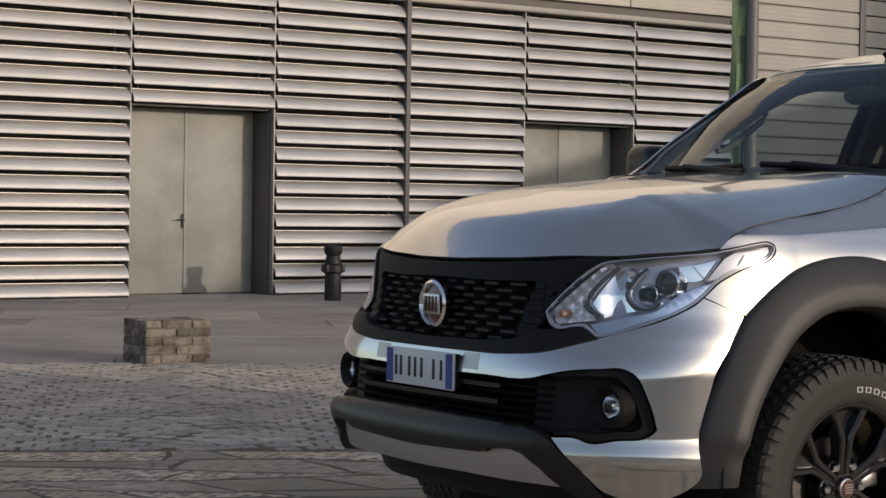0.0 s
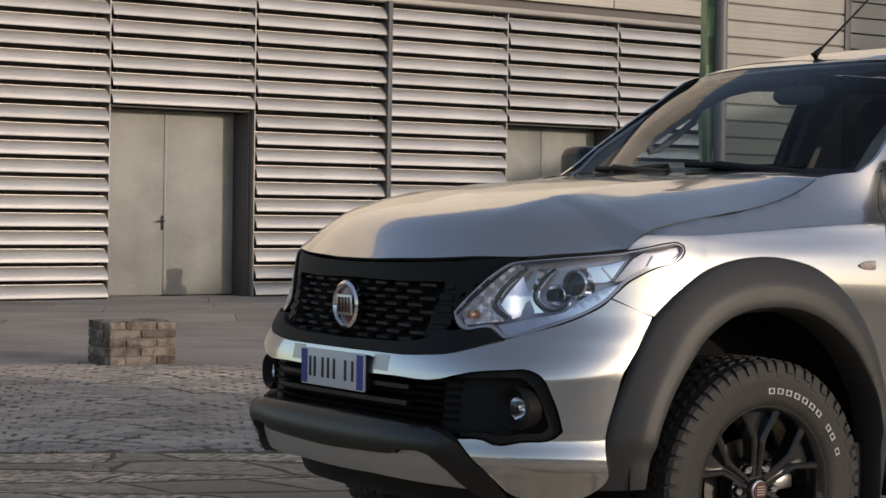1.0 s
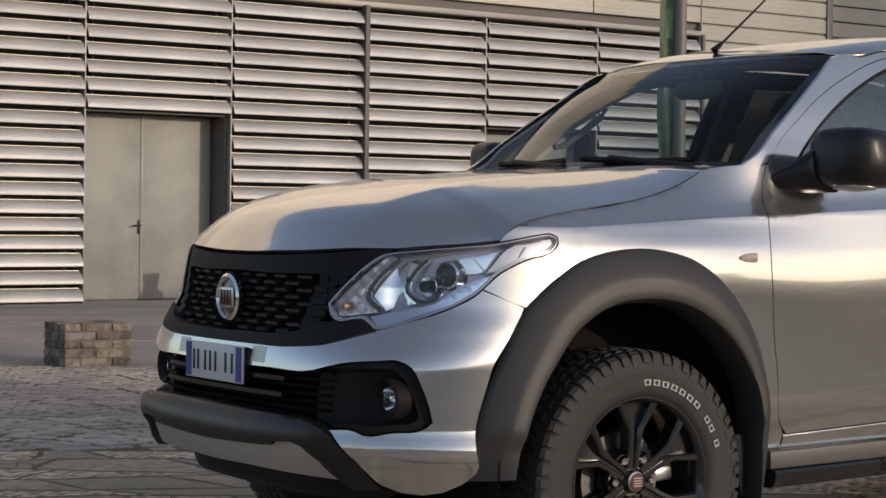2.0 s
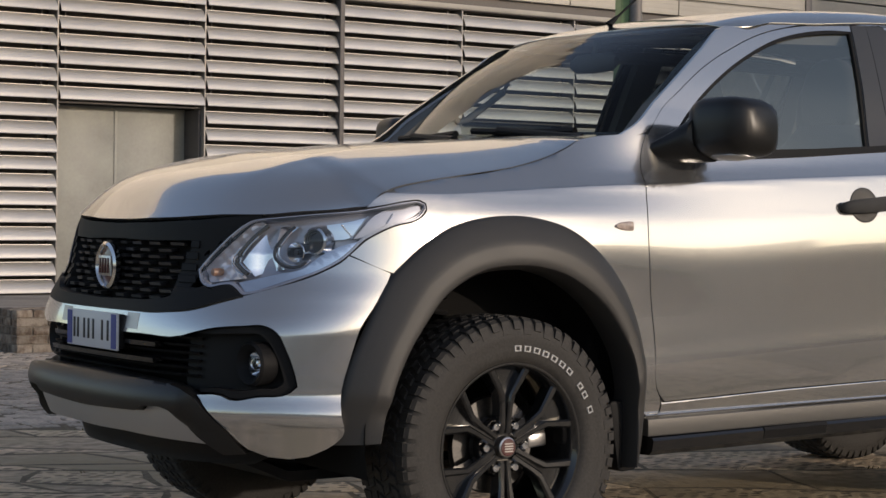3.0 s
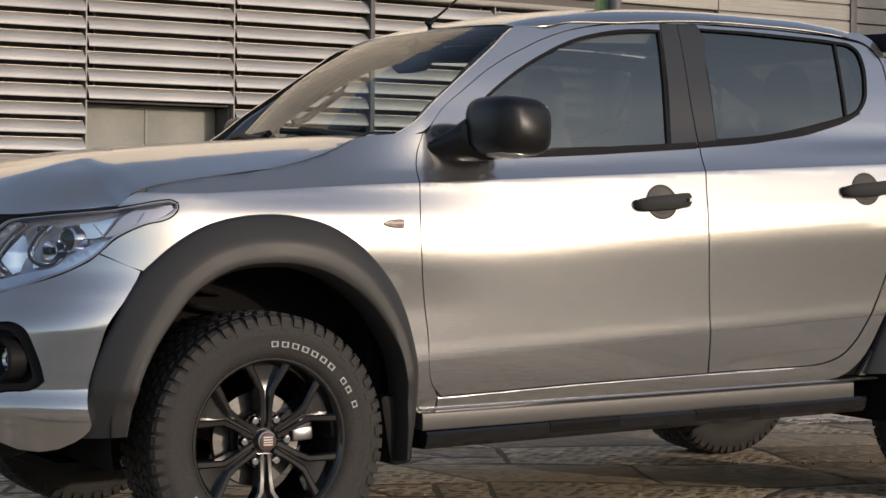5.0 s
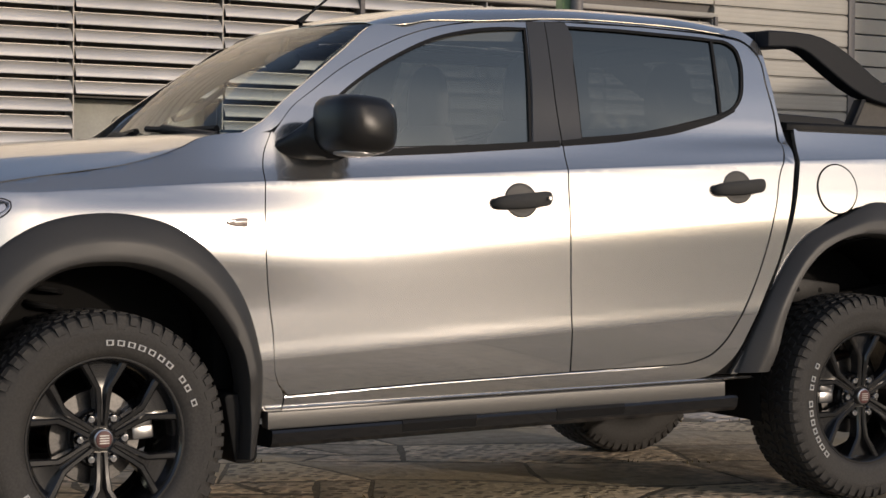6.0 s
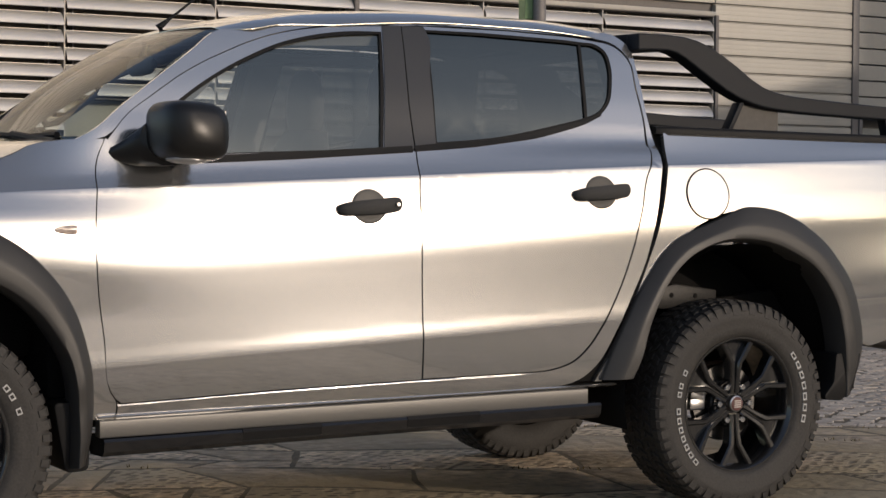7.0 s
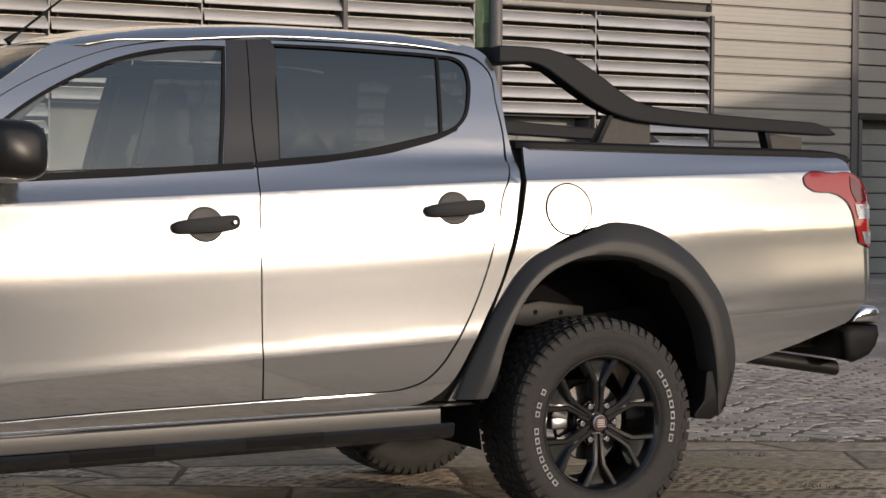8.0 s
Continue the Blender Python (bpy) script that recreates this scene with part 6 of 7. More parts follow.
def build_flares():
    inner = [(-0.455, 0.425), (-0.440, 0.50), (-0.420, 0.577), (-0.388, 0.650), (-0.348, 0.717), (-0.275, 0.812), (-0.225, 0.853), (-0.162, 0.888), (-0.105, 0.906), (-0.045, 0.914), (0.03, 0.915), (0.094, 0.908), (0.17, 0.888), (0.239, 0.854), (0.295, 0.815), (0.345, 0.768), (0.395, 0.70), (0.433, 0.629), (0.453, 0.54), (0.462, 0.455), (0.465, 0.38), (0.462, 0.30)]
    outer = [(-0.560, 0.415), (-0.553, 0.515), (-0.540, 0.590), (-0.515, 0.668), (-0.478, 0.745), (-0.405, 0.873), (-0.352, 0.928), (-0.285, 0.981), (-0.200, 1.026), (-0.095, 1.053), (0.02, 1.061), (0.11, 1.052), (0.195, 1.031), (0.265, 0.996), (0.325, 0.952), (0.385, 0.893), (0.435, 0.828), (0.475, 0.745), (0.508, 0.62), (0.524, 0.50), (0.527, 0.40), (0.515, 0.31)]
    build_flare(0, 0.4, [(*a, *b) for a, b in zip(inner, outer)], "black plastic front wheel flare")
    inner = [(2.512, 0.50), (2.545, 0.575), (2.575, 0.68), (2.612, 0.765), (2.648, 0.830), (2.692, 0.883), (2.755, 0.935), (2.832, 0.972), (2.90, 0.990), (2.975, 0.997), (3.06, 0.992), (3.146, 0.975), (3.24, 0.938), (3.322, 0.893), (3.388, 0.825), (3.438, 0.744), (3.465, 0.65), (3.483, 0.552), (3.495, 0.47), (3.498, 0.39)]
    outer = [(2.405, 0.495), (2.440, 0.585), (2.490, 0.690), (2.545, 0.790), (2.600, 0.870), (2.660, 0.945), (2.735, 1.004), (2.838, 1.043), (2.945, 1.082), (3.035, 1.114), (3.13, 1.112), (3.22, 1.092), (3.32, 1.045), (3.415, 0.980), (3.485, 0.905), (3.54, 0.826), (3.58, 0.72), (3.604, 0.60), (3.592, 0.50), (3.565, 0.42)]
    build_flare(3, 0.4, [(*a, *b) for a, b in zip(inner, outer)], "black plastic rear wheel flare")
    for m in (-1, 1):
        for cx, r in ((0.0, 0.50), (3.02, 0.53)):
            bm = bmesh.new()
            rings = []
            for k in range(25):
                a = radians(-1 + 193 * k / 24)
                rings.append([(cx + r * math.cos(a), m * 0.87, 0.43 + (r + 0.02) * math.sin(a)), (cx + (r - 0.01) * math.cos(a), m * 0.45, 0.43 + (r + 0.0) * math.sin(a)), (cx + 0.05 * math.cos(a), m * 0.44, 0.43 + 0.05 * math.sin(a))])
            sweep(bm, rings, False, False)
            part("arch_liner", bm, DARK, truck, "black arch liner")
        # mud flaps
        part("mud_flap", prism(bmesh.new(), rounded([(0.40, 0.50), (0.44, 0.28), (0.515, 0.285), (0.522, 0.50)], 0.02), m * 0.83, m * 0.62, 0.006), PLASTIC, truck, "black mud flap")
        if m < 0:
            part("mud_flap", prism(bmesh.new(), rounded([(3.45, 0.56), (3.44, 0.45), (3.395, 0.40), (3.40, 0.385), (3.475, 0.378), (3.535, 0.42), (3.57, 0.56)], 0.012), m * 0.885, m * 0.70, 0.004), PLASTIC, truck, "black mud flap")
        part("trailing_link", tube(bmesh.new(), [(3.0, m * 0.55, 0.40), (2.7, m * 0.52, 0.62), (2.55, m * 0.5, 0.66)], 0.03, 8), DARK, truck, "")
        part("chassis_rail", prism(bmesh.new(), [(2.5, 0.62), (2.62, 0.70), (3.5, 0.80), (4.2, 0.74), (4.2, 0.62), (3.5, 0.66), (2.7, 0.56)], m * 0.48, m * 0.54, 0.006), DARK, truck, "dark chassis rail")
        rail = part("cross_rail", prism(bmesh.new(), [(2.66, 0.75), (2.70, 0.80), (2.86, 0.825), (3.05, 0.80), (3.05, 0.75), (2.80, 0.73)], m * 0.62, m * 0.66, 0.006), PIPE, truck, "dark steel bracket with round holes")
        # flat near-black discs paint the shade of the bracket's holes
        for hx, hz in ((2.74, 0.778), (2.84, 0.782), (2.95, 0.778)):
            part("hole", lathe(bmesh.new(), [(0.001, m * 0.6615), (0.009, m * 0.6615), (0.011, m * 0.659)], (hx, 0, hz), 12, "y"), DARK, rail)
        coil = []
        for k in range(70):
            a = k * 0.5
            coil.append((0.02 - 0.11 + 0.055 * math.cos(a), m * (0.56 + 0.055 * math.sin(a)), 0.60 + 0.0042 * k))
        part("coil_spring", tube(bmesh.new(), coil, 0.009, 6), PLASTIC, truck, "black coil spring")


def build_wheel(x, sy, text, stuck=0):
    """A wheel at x on the side sy; text is the angle in degrees of the middle of the white marks."""
    y0 = sy * 0.76
    wheel = new("wheel")
    wheel.parent = truck
    wheel.location = (x, y0, HUB_Z)
    wheel["label"] = "black six-spoke alloy wheel with an all-terrain tyre"
    R, RIM = 0.385, 0.238
    def turned(profile, sides=64):
        return lathe(bmesh.new(), [(r, sy * h) for r, h in profile], (0, 0, 0), sides, "y")
    tyre = part("tyre", turned([(RIM, -0.105), (0.255, -0.122), (0.30, -0.134), (0.345, -0.132), (0.365, -0.122), (0.376, -0.108), (0.3785, 0.0), (0.376, 0.108), (0.365, 0.122), (0.345, 0.131),
                                (0.318, 0.1345), (0.312, 0.1325), (0.289, 0.133), (0.270, 0.129), (0.254, 0.121), (0.247, 0.110), (RIM, 0.100)], 96), RUBBER, wheel, "black all-terrain tyre", 40)
    bm = bmesh.new()
    def block(a0, a1, h0, h1, r0, r1, skew=0.0):
        vs = []
        for r in (r0, r1):
            for h, a in ((h0, a0), (h0, a1), (h1, a1), (h1, a0)):
                aa = a + skew * (h - h0)
                ins = 0.0 if r == r0 else 0.08 * (a1 - a0) * (1 if a == a0 else -1)
                vs.append(bm.verts.new((r * math.cos(aa + ins), sy * h, r * math.sin(aa + ins))))
        for q in ((0, 1, 2, 3), (7, 6, 5, 4), (0, 4, 5, 1), (1, 5, 6, 2), (2, 6, 7, 3), (3, 7, 4, 0)):
            bm.faces.new([vs[i] for i in q])
    N = 58
    step = 2 * math.pi / N
    for k in range(N):
        a = k * step
        block(a, a + step * 0.70, -0.030, 0.0, 0.370, R, 1.5)
        block(a + step * 0.45, a + step * 1.12, 0.008, 0.036, 0.370, R, -1.5)
        block(a + step * 0.2, a + step * 0.85, 0.046, 0.076, 0.369, R - 0.001, 1.2)
        block(a + step * 0.2, a + step * 0.85, -0.072, -0.042, 0.369, R - 0.001, -1.2)
        for s in (-1, 1):
            block(a + step * 0.02, a + step * 0.80, *sorted((s * 0.084, s * 0.117)), 0.366, R - 0.004)
            # shoulder lugs that reach down the sidewall
            d0 = step * (0.05 if k % 2 else 0.12)
            d1 = step * (0.78 if k % 2 else 0.70)
            low = 0.334 if k % 2 else 0.348
            vs = []
            for aa in (a + d0, a + d1):
                for r, h in ((R - 0.004, 0.116), (0.372, 0.128), (low, 0.1340), (low - 0.004, 0.128), (0.362, 0.115)):
                    vs.append(bm.verts.new((r * math.cos(aa), sy * s * h, r * math.sin(aa))))
            for i in range(5):
                j = (i + 1) % 5
                bm.faces.new((vs[i], vs[j], vs[5 + j], vs[5 + i]))
            bm.faces.new(vs[:5])
            bm.faces.new(vs[5:][::-1])
    bmesh.ops.recalc_face_normals(bm, faces=bm.faces)
    part("tread", bm, RUBBER, tyre, "chunky tread blocks", 25)
    # plain white marks on the sidewall
    def marks(mid, widths, gap):
        total = sum(widths) + gap * (len(widths) - 1)
        a = mid + total / 2
        for w in widths:
            if w > 0:
                b = bmesh.new()
                d = radians(1)
                for lo, hi, r0, r1 in ((a - w * 0.96, a - w * 0.78, 0.283, 0.300), (a - w * 0.26, a - w * 0.08, 0.283, 0.300), (a - w * 0.78, a - w * 0.26, 0.283, 0.2858), (a - w * 0.78, a - w * 0.26, 0.2972, 0.300)):
                    vs = []
                    for hgt in (0.130, 0.1362):
                        for r, an in ((r0, lo), (r1, lo), (r1, hi), (r0, hi)):
                            vs.append(b.verts.new((r * math.cos(radians(an)), sy * hgt, r * math.sin(radians(an)))))
                    for q in ((0, 1, 2, 3), (7, 6, 5, 4), (0, 4, 5, 1), (1, 5, 6, 2), (2, 6, 7, 3), (3, 7, 4, 0)):
                        b.faces.new([vs[i] for i in q])
                bmesh.ops.recalc_face_normals(b, faces=b.faces)
                part("mark", b, LETTER, tyre, "plain white mark")
            a -= abs(w) + gap
    if sy < 0:
        marks(text, [5.2] * 7 + [-4] + [4.6, 4.6] + [-2] + [4.6], 1.6)
        marks(text + 177, [6.4] * 7, 1.8)
    part("rim", turned([(0.214, -0.10), (0.226, -0.09), (0.221, -0.03), (0.219, 0.05), (0.228, 0.088), (0.238, 0.112), (0.244, 0.118), (0.250, 0.118), (0.252, 0.110), (0.249, 0.085)]), RIMBLACK, wheel, "gloss black rim", 40)
    for k in range(6):
        a0 = radians(-90 + 60 * k)
        sp = bmesh.new()
        for side in (-1, 1):
            rings = []
            for r, spread, w, d0, d1 in ((0.040, 0.011, 0.010, 0.040, 0.086), (0.085, 0.013, 0.009, 0.045, 0.089), (0.115, 0.014, 0.0095, 0.05, 0.093), (0.152, 0.018, 0.0115, 0.050, 0.097), (0.190, 0.041, 0.013, 0.050, 0.101), (0.232, 0.066, 0.015, 0.050, 0.104)):
                c = side * spread
                rings.append([(r, d0, c - w), (r, d1 - 0.006, c - w), (r, d1, c - w * 0.55), (r, d1, c + w * 0.55), (r, d1 - 0.006, c + w), (r, d0, c + w)])
            sweep(sp, rings)
        rings = []
        for r, w, d in ((0.05, 0.010, 0.080), (0.115, 0.013, 0.080), (0.152, 0.018, 0.078), (0.190, 0.041, 0.070), (0.231, 0.066, 0.074)):
            rings.append([(r, d - 0.02, -w), (r, d, -w), (r, d, w), (r, d - 0.02, w)])
        sweep(sp, rings)
        for v in sp.verts:
            r, h, c = v.co
            v.co = Vector((r * math.cos(a0) - c * math.sin(a0), sy * h, r * math.sin(a0) + c * math.cos(a0)))
        bmesh.ops.recalc_face_normals(sp, faces=sp.faces)
        part("spoke", sp, RIMBLACK, wheel, "forked gloss black spoke", 25)
        an = radians(-60 + 60 * k)
        c = (0.070 * math.cos(an), 0.070 * math.sin(an))
        part("wheel_nut", lathe(bmesh.new(), [(0.001, sy * 0.090), (0.010, sy * 0.089), (0.0140, sy * 0.082), (0.0150, sy * 0.066), (0.0195, sy * 0.060), (0.0195, sy * 0.04)], (c[0], 0, c[1]), 12, "y"), CHROME, wheel, "chrome wheel nut")
    part("hub", turned([(0.001, 0.074), (0.085, 0.072), (0.092, 0.060), (0.092, 0.03)], 32), RIMBLACK, wheel)
    cap = part("hub_cap", turned([(0.001, 0.100), (0.026, 0.099), (0.030, 0.096), (0.033, 0.080), (0.033, 0.06)], 28), ALLOY, wheel, "silver hub cap")
    part("badge", turned([(0.001, 0.102), (0.024, 0.1012), (0.026, 0.099)], 24), BADGE, cap, "dark red disc")
    for k in range(4):
        part("bar", box((-0.015, min(sy * 0.1015, sy * 0.104), -0.013 + 0.0075 * k), (0.015, max(sy * 0.1015, sy * 0.104), -0.0095 + 0.0075 * k)), ALLOY, cap)
    part("brake_disc", turned([(0.06, 0.02), (0.142, 0.018), (0.145, 0.005), (0.142, -0.008), (0.06, -0.01)], 40), STEEL, wheel, "steel brake disc")
    cb = bmesh.new()
    for a in (4, 18, 32) if x < 1 else (150, 165, 180):
        add_box(cb, (0.108, -0.02, -0.022), (0.178, 0.05, 0.022), 0.008, Matrix.Rotation(-radians(a), 4, "Y"))
    if sy < 0:
        for v in cb.verts:
            v.co.y *= -1
        bmesh.ops.reverse_faces(cb, faces=cb.faces[:])
    part("brake_caliper", cb, ALLOY, wheel, "silver brake caliper")
    return wheel


def build_bed():
    bed_outline = [(2.722, 1.385), (3.0, 1.381), (3.4, 1.377), (4.048, 1.372), (4.165, 1.364), (4.192, 1.350), (4.200, 1.323), (4.203, 1.309), (4.10, 1.309), (3.975, 1.305), (3.955, 1.290), (3.958, 1.262), (3.975, 1.250), (4.117, 1.226), (4.160, 1.200), (4.182, 1.165), (4.200, 1.09), (4.213, 1.030), (4.270, 1.011), (4.325, 1.008), (4.320, 0.93), (4.294, 0.868), (4.256, 0.815), (4.207, 0.765), (4.150, 0.720), (3.909, 0.646), (3.66, 0.582), (3.60, 0.60)]
    bed_outline += [(3.575, 0.72), (3.53, 0.82), (3.475, 0.895), (3.40, 0.972), (3.31, 1.035), (3.21, 1.080), (3.12, 1.10), (3.03, 1.105), (2.93, 1.088), (2.83, 1.05), (2.745, 1.0), (2.67, 0.935), (2.61, 0.86), (2.555, 0.78), (2.50, 0.68), (2.45, 0.575), (2.415, 0.49), (2.385, 0.49)]
    bed_outline += [(2.45, 0.60), (2.53, 0.755), (2.60, 0.91), (2.655, 1.05), (2.69, 1.18), (2.712, 1.29)]
    both("bed_side", bed_outline, tail, PAINT, truck, "silver load bed side", 0.022, 0.02, folds=(LOW_FOLD, BED_FOLD))
    for m in (False, True):
        sy = 1 if m else -1
        # near-black sheet that stands in for the shade in the cab-to-bed seam
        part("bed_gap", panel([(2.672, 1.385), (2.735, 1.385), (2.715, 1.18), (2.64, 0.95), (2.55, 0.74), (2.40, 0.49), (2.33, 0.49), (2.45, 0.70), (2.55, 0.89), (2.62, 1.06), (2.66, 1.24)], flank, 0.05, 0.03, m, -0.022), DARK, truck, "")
        # fuel flap
        if not m:
            s, z, r = 2.873, 1.163, 0.094
            ring = [(s + r * math.cos(radians(k * 10)), z + r * 0.98 * math.sin(radians(k * 10))) for k in range(36)]
            part("fuel_flap_gap", ring_panel(grow(ring, 0.0025), grow(ring, -0.0028), flank, m, 0.02, 0.003, 0.004), DARK, truck, "", 50)
            part("fuel_flap", panel(grow(ring, -0.0028), flank, 0.03, 0.006, m, 0.003), PAINT, truck, "round silver fuel flap", 50)
        # rail cap
        rings = []
        for x in [2.70 + 0.05 * k for k in range(31)] + [4.215]:
            z = lerp_table(((2.70, 1.392), (3.4, 1.384), (4.05, 1.378), (4.18, 1.368), (4.22, 1.355)), x)
            y = half_width(min(x, 4.2), 1.372)
            rings.append([(x, sy * (y + a), z + b) for a, b in ((0.004, -0.010), (0.006, 0.008), (0.001, 0.016), (-0.02, 0.020), (-0.075, 0.018), (-0.08, -0.02))])
        part("bed_rail", sweep(bmesh.new(), rings), PLASTIC, truck, "black load bed rail cap", 50)
        part("bed_inner", box((2.73, min(sy * 0.64, sy * 0.67), 1.02), (4.2, max(sy * 0.64, sy * 0.67), 1.37)), PLASTIC, truck, "")
        # tail lamp
        out = [(3.957, 1.288), (3.972, 1.301), (4.10, 1.306), (4.203, 1.306), (4.235, 1.286), (4.264, 1.255), (4.294, 1.20), (4.328, 1.15), (4.328, 1.012), (4.275, 1.016), (4.218, 1.034), (4.204, 1.09), (4.186, 1.163), (4.163, 1.197), (4.120, 1.222), (3.977, 1.247), (3.960, 1.264)]
        lamp = part("tail_lamp", panel(out, tail, 0.03, 0.03, m, 0.004), RED, truck, "red wrap-round tail lamp", 50)
        part("dark_edge", ring_panel(grow(out, 0.001), grow(out, -0.003), tail, m, 0.05, 0.0055, 0.004), DEEPRED, lamp, "deep red rim", 50)
        part("cell", panel([(4.192, 1.296), (4.222, 1.280), (4.252, 1.245), (4.268, 1.196), (4.214, 1.194), (4.190, 1.24)], tail, 0.02, 0.006, m, 0.0075), DEEPRED, lamp, "deep red upper cell", 50)
        for k, (z0, z1, u0) in enumerate(((1.127, 1.184, 4.204), (1.030, 1.077, 4.234))):
            cell = part("cell", panel([(u0, z1), (4.324, z1 + 0.004), (4.324, z0 + 0.002), (u0 + 0.012, z0)], tail, 0.02, 0.006, m, 0.0075), LAMPGREY, lamp, "clear cell", 50)
            # paler strip along the cell's head, a highlight put in as colour
            part("gleam", panel([(u0 + 0.026, z1 - 0.005), (4.318, z1 - 0.001), (4.318, z1 - 0.016), (u0 + 0.030, z1 - 0.018)], tail, 0.02, 0.003, m, 0.0095), CELLCLEAR, cell, "pale strip painted as a gleam on the cell", 50)
            if k == 0:
                for j in range(4):
                    part("rib", panel([(u0 + 0.004 + 0.002 * j, z1 - 0.006 - 0.012 * j), (u0 + 0.022, z1 - 0.006 - 0.012 * j), (u0 + 0.022, z1 - 0.011 - 0.012 * j), (u0 + 0.005 + 0.002 * j, z1 - 0.011 - 0.012 * j)], tail, 0.02, 0.002, m, 0.0095), CELLCLEAR, cell)
    part("tailgate", box((4.225, -0.66, 0.78), (4.285, 0.66, 1.372), 0.015), PAINT, truck, "silver tailgate")
    part("bed_floor", box((2.73, -0.64, 0.98), (4.22, 0.64, 1.015)), PLASTIC, truck, "black load bed floor")
    part("bed_front", box((2.735, -0.70, 0.80), (2.765, 0.70, 1.38), 0.006), PLASTIC, truck, "")
    # rear bumper: black lower part and a chrome step on it
    low = [(4.17, 0.685), (4.20, 0.707), (4.36, 0.703), (4.368, 0.665), (4.350, 0.62), (4.315, 0.583), (4.24, 0.557), (4.19, 0.567)]
    high = [(4.195, 0.712), (4.235, 0.755), (4.28, 0.783), (4.345, 0.780), (4.362, 0.765), (4.370, 0.708)]
    for name, ring, mat, label in (("rear_bumper", low, PLASTIC, "black rear bumper"), ("bumper_step", high, CHROME, "chrome bumper step")):
        mx, mz = sum(p[0] for p in ring) / len(ring), sum(p[1] for p in ring) / len(ring)
        rings = []
        for y, k, d in ((-0.792, 0.62, 0.0), (-0.786, 0.86, 0.0), (-0.772, 0.97, 0.002), (-0.74, 1.0, 0.010), (-0.65, 1.0, 0.045), (-0.5, 1.0, 0.075), (-0.25, 1.0, 0.09), (0.0, 1.0, 0.095)):
            rings.append([(mx + (x - mx) * k + d, y, mz + (z - mz) * k) for x, z in ring])
        rings += [[(x, -y, z) for x, y, z in r] for r in rings[-2::-1]]
        part(name, sweep(bmesh.new(), rings), mat, truck, label, 50)
    # exhaust
    ex = lathe(bmesh.new(), [(0.027, 0.0), (0.031, 0.0), (0.031, -0.46), (0.027, -0.46)], (4.285, -0.60, 0.520), 20, "x")
    for v in ex.verts:
        v.co.z += (4.285 - v.co.x) * 0.15
    part("exhaust_pipe", ex, PIPE, truck, "dark steel exhaust pipe")
    part("exhaust_inside", lathe(bmesh.new(), [(0.001, 0), (0.011, 0.0), (0.028, 0.0)], (4.280, -0.60, 0.5205), 20, "x"), TRIMSILVER, truck, "")
    part("tow_bracket", box((3.95, -0.5, 0.60), (4.30, 0.5, 0.66), 0.01), RUST, truck, "dark towing member")
    part("leaf_spring", sweep(bmesh.new(), [[(x, -0.52 + a, 0.50 + 0.14 * ((x - 3.05) / 0.65) ** 2 + b) for a, b in ((-0.03, -0.015), (0.03, -0.015), (0.03, 0.015), (-0.03, 0.015))] for x in [2.4 + 0.1 * k for k in range(14)]]), RUST, truck, "")


def build_sport_bar():
    bar = new("sport_bar")
    bar.parent = truck
    bar["label"] = "matte black sport bar over the load bed"
    top = [(2.676, 1.757), (2.80, 1.757), (2.887, 1.752), (2.95, 1.740), (3.009, 1.719), (3.07, 1.688), (3.134, 1.651), (3.20, 1.608), (3.262, 1.576), (3.32, 1.558), (3.391, 1.547), (3.58, 1.534), (3.762, 1.524), (4.0, 1.514), (4.124, 1.509), (4.19, 1.492), (4.235, 1.462)]
    low = [(4.20, 1.458), (4.039, 1.462), (3.76, 1.470), (3.496, 1.480), (3.40, 1.485), (3.314, 1.492), (3.26, 1.499), (3.211, 1.510), (3.15, 1.528), (3.085, 1.557), (3.02, 1.594), (2.95, 1.636), (2.887, 1.674), (2.85, 1.690), (2.814, 1.698), (2.74, 1.697), (2.676, 1.694)]
    for m in (-1, 1):
        y1, y0 = m * 0.665, m * 0.585
        blade = prism(bmesh.new(), top + low, min(y0, y1), max(y0, y1), 0.006)
        part("side_arm", blade, SATIN, bar, "", 12)
        for a, b in (((3.16, 1.515), (3.10, 1.40)), ((3.885, 1.470), (3.905, 1.40))):
            part("strut", prism(bmesh.new(), [(a[0], a[1]), (a[0] + 0.022, a[1]), (b[0] + 0.022, b[1]), (b[0], b[1])], min(m * 0.60, m * 0.65), max(m * 0.60, m * 0.65), 0.003), SATIN, bar)
            part("foot_plate", prism(bmesh.new(), [(a[0] + 0.024, a[1] - 0.006), (a[0] + 0.20, a[1] - 0.022), (a[0] + 0.20, 1.402), (b[0] + 0.024, 1.402)], m * 0.622, m * 0.628), FOOT, bar, "dull grey foot plate")
    rings = []
    for k in range(9):
        y = -0.60 + 1.2 * k / 8
        z = 0.012 * (1 - (y / 0.6) ** 2)
        rings.append([(2.685, y, 1.70 + z), (2.685, y, 1.757 + z), (2.90, y, 1.752 + z), (2.92, y, 1.735 + z), (2.86, y, 1.70 + z)])
    part("cross_member", sweep(bmesh.new(), rings), SATIN, bar, "", 40)


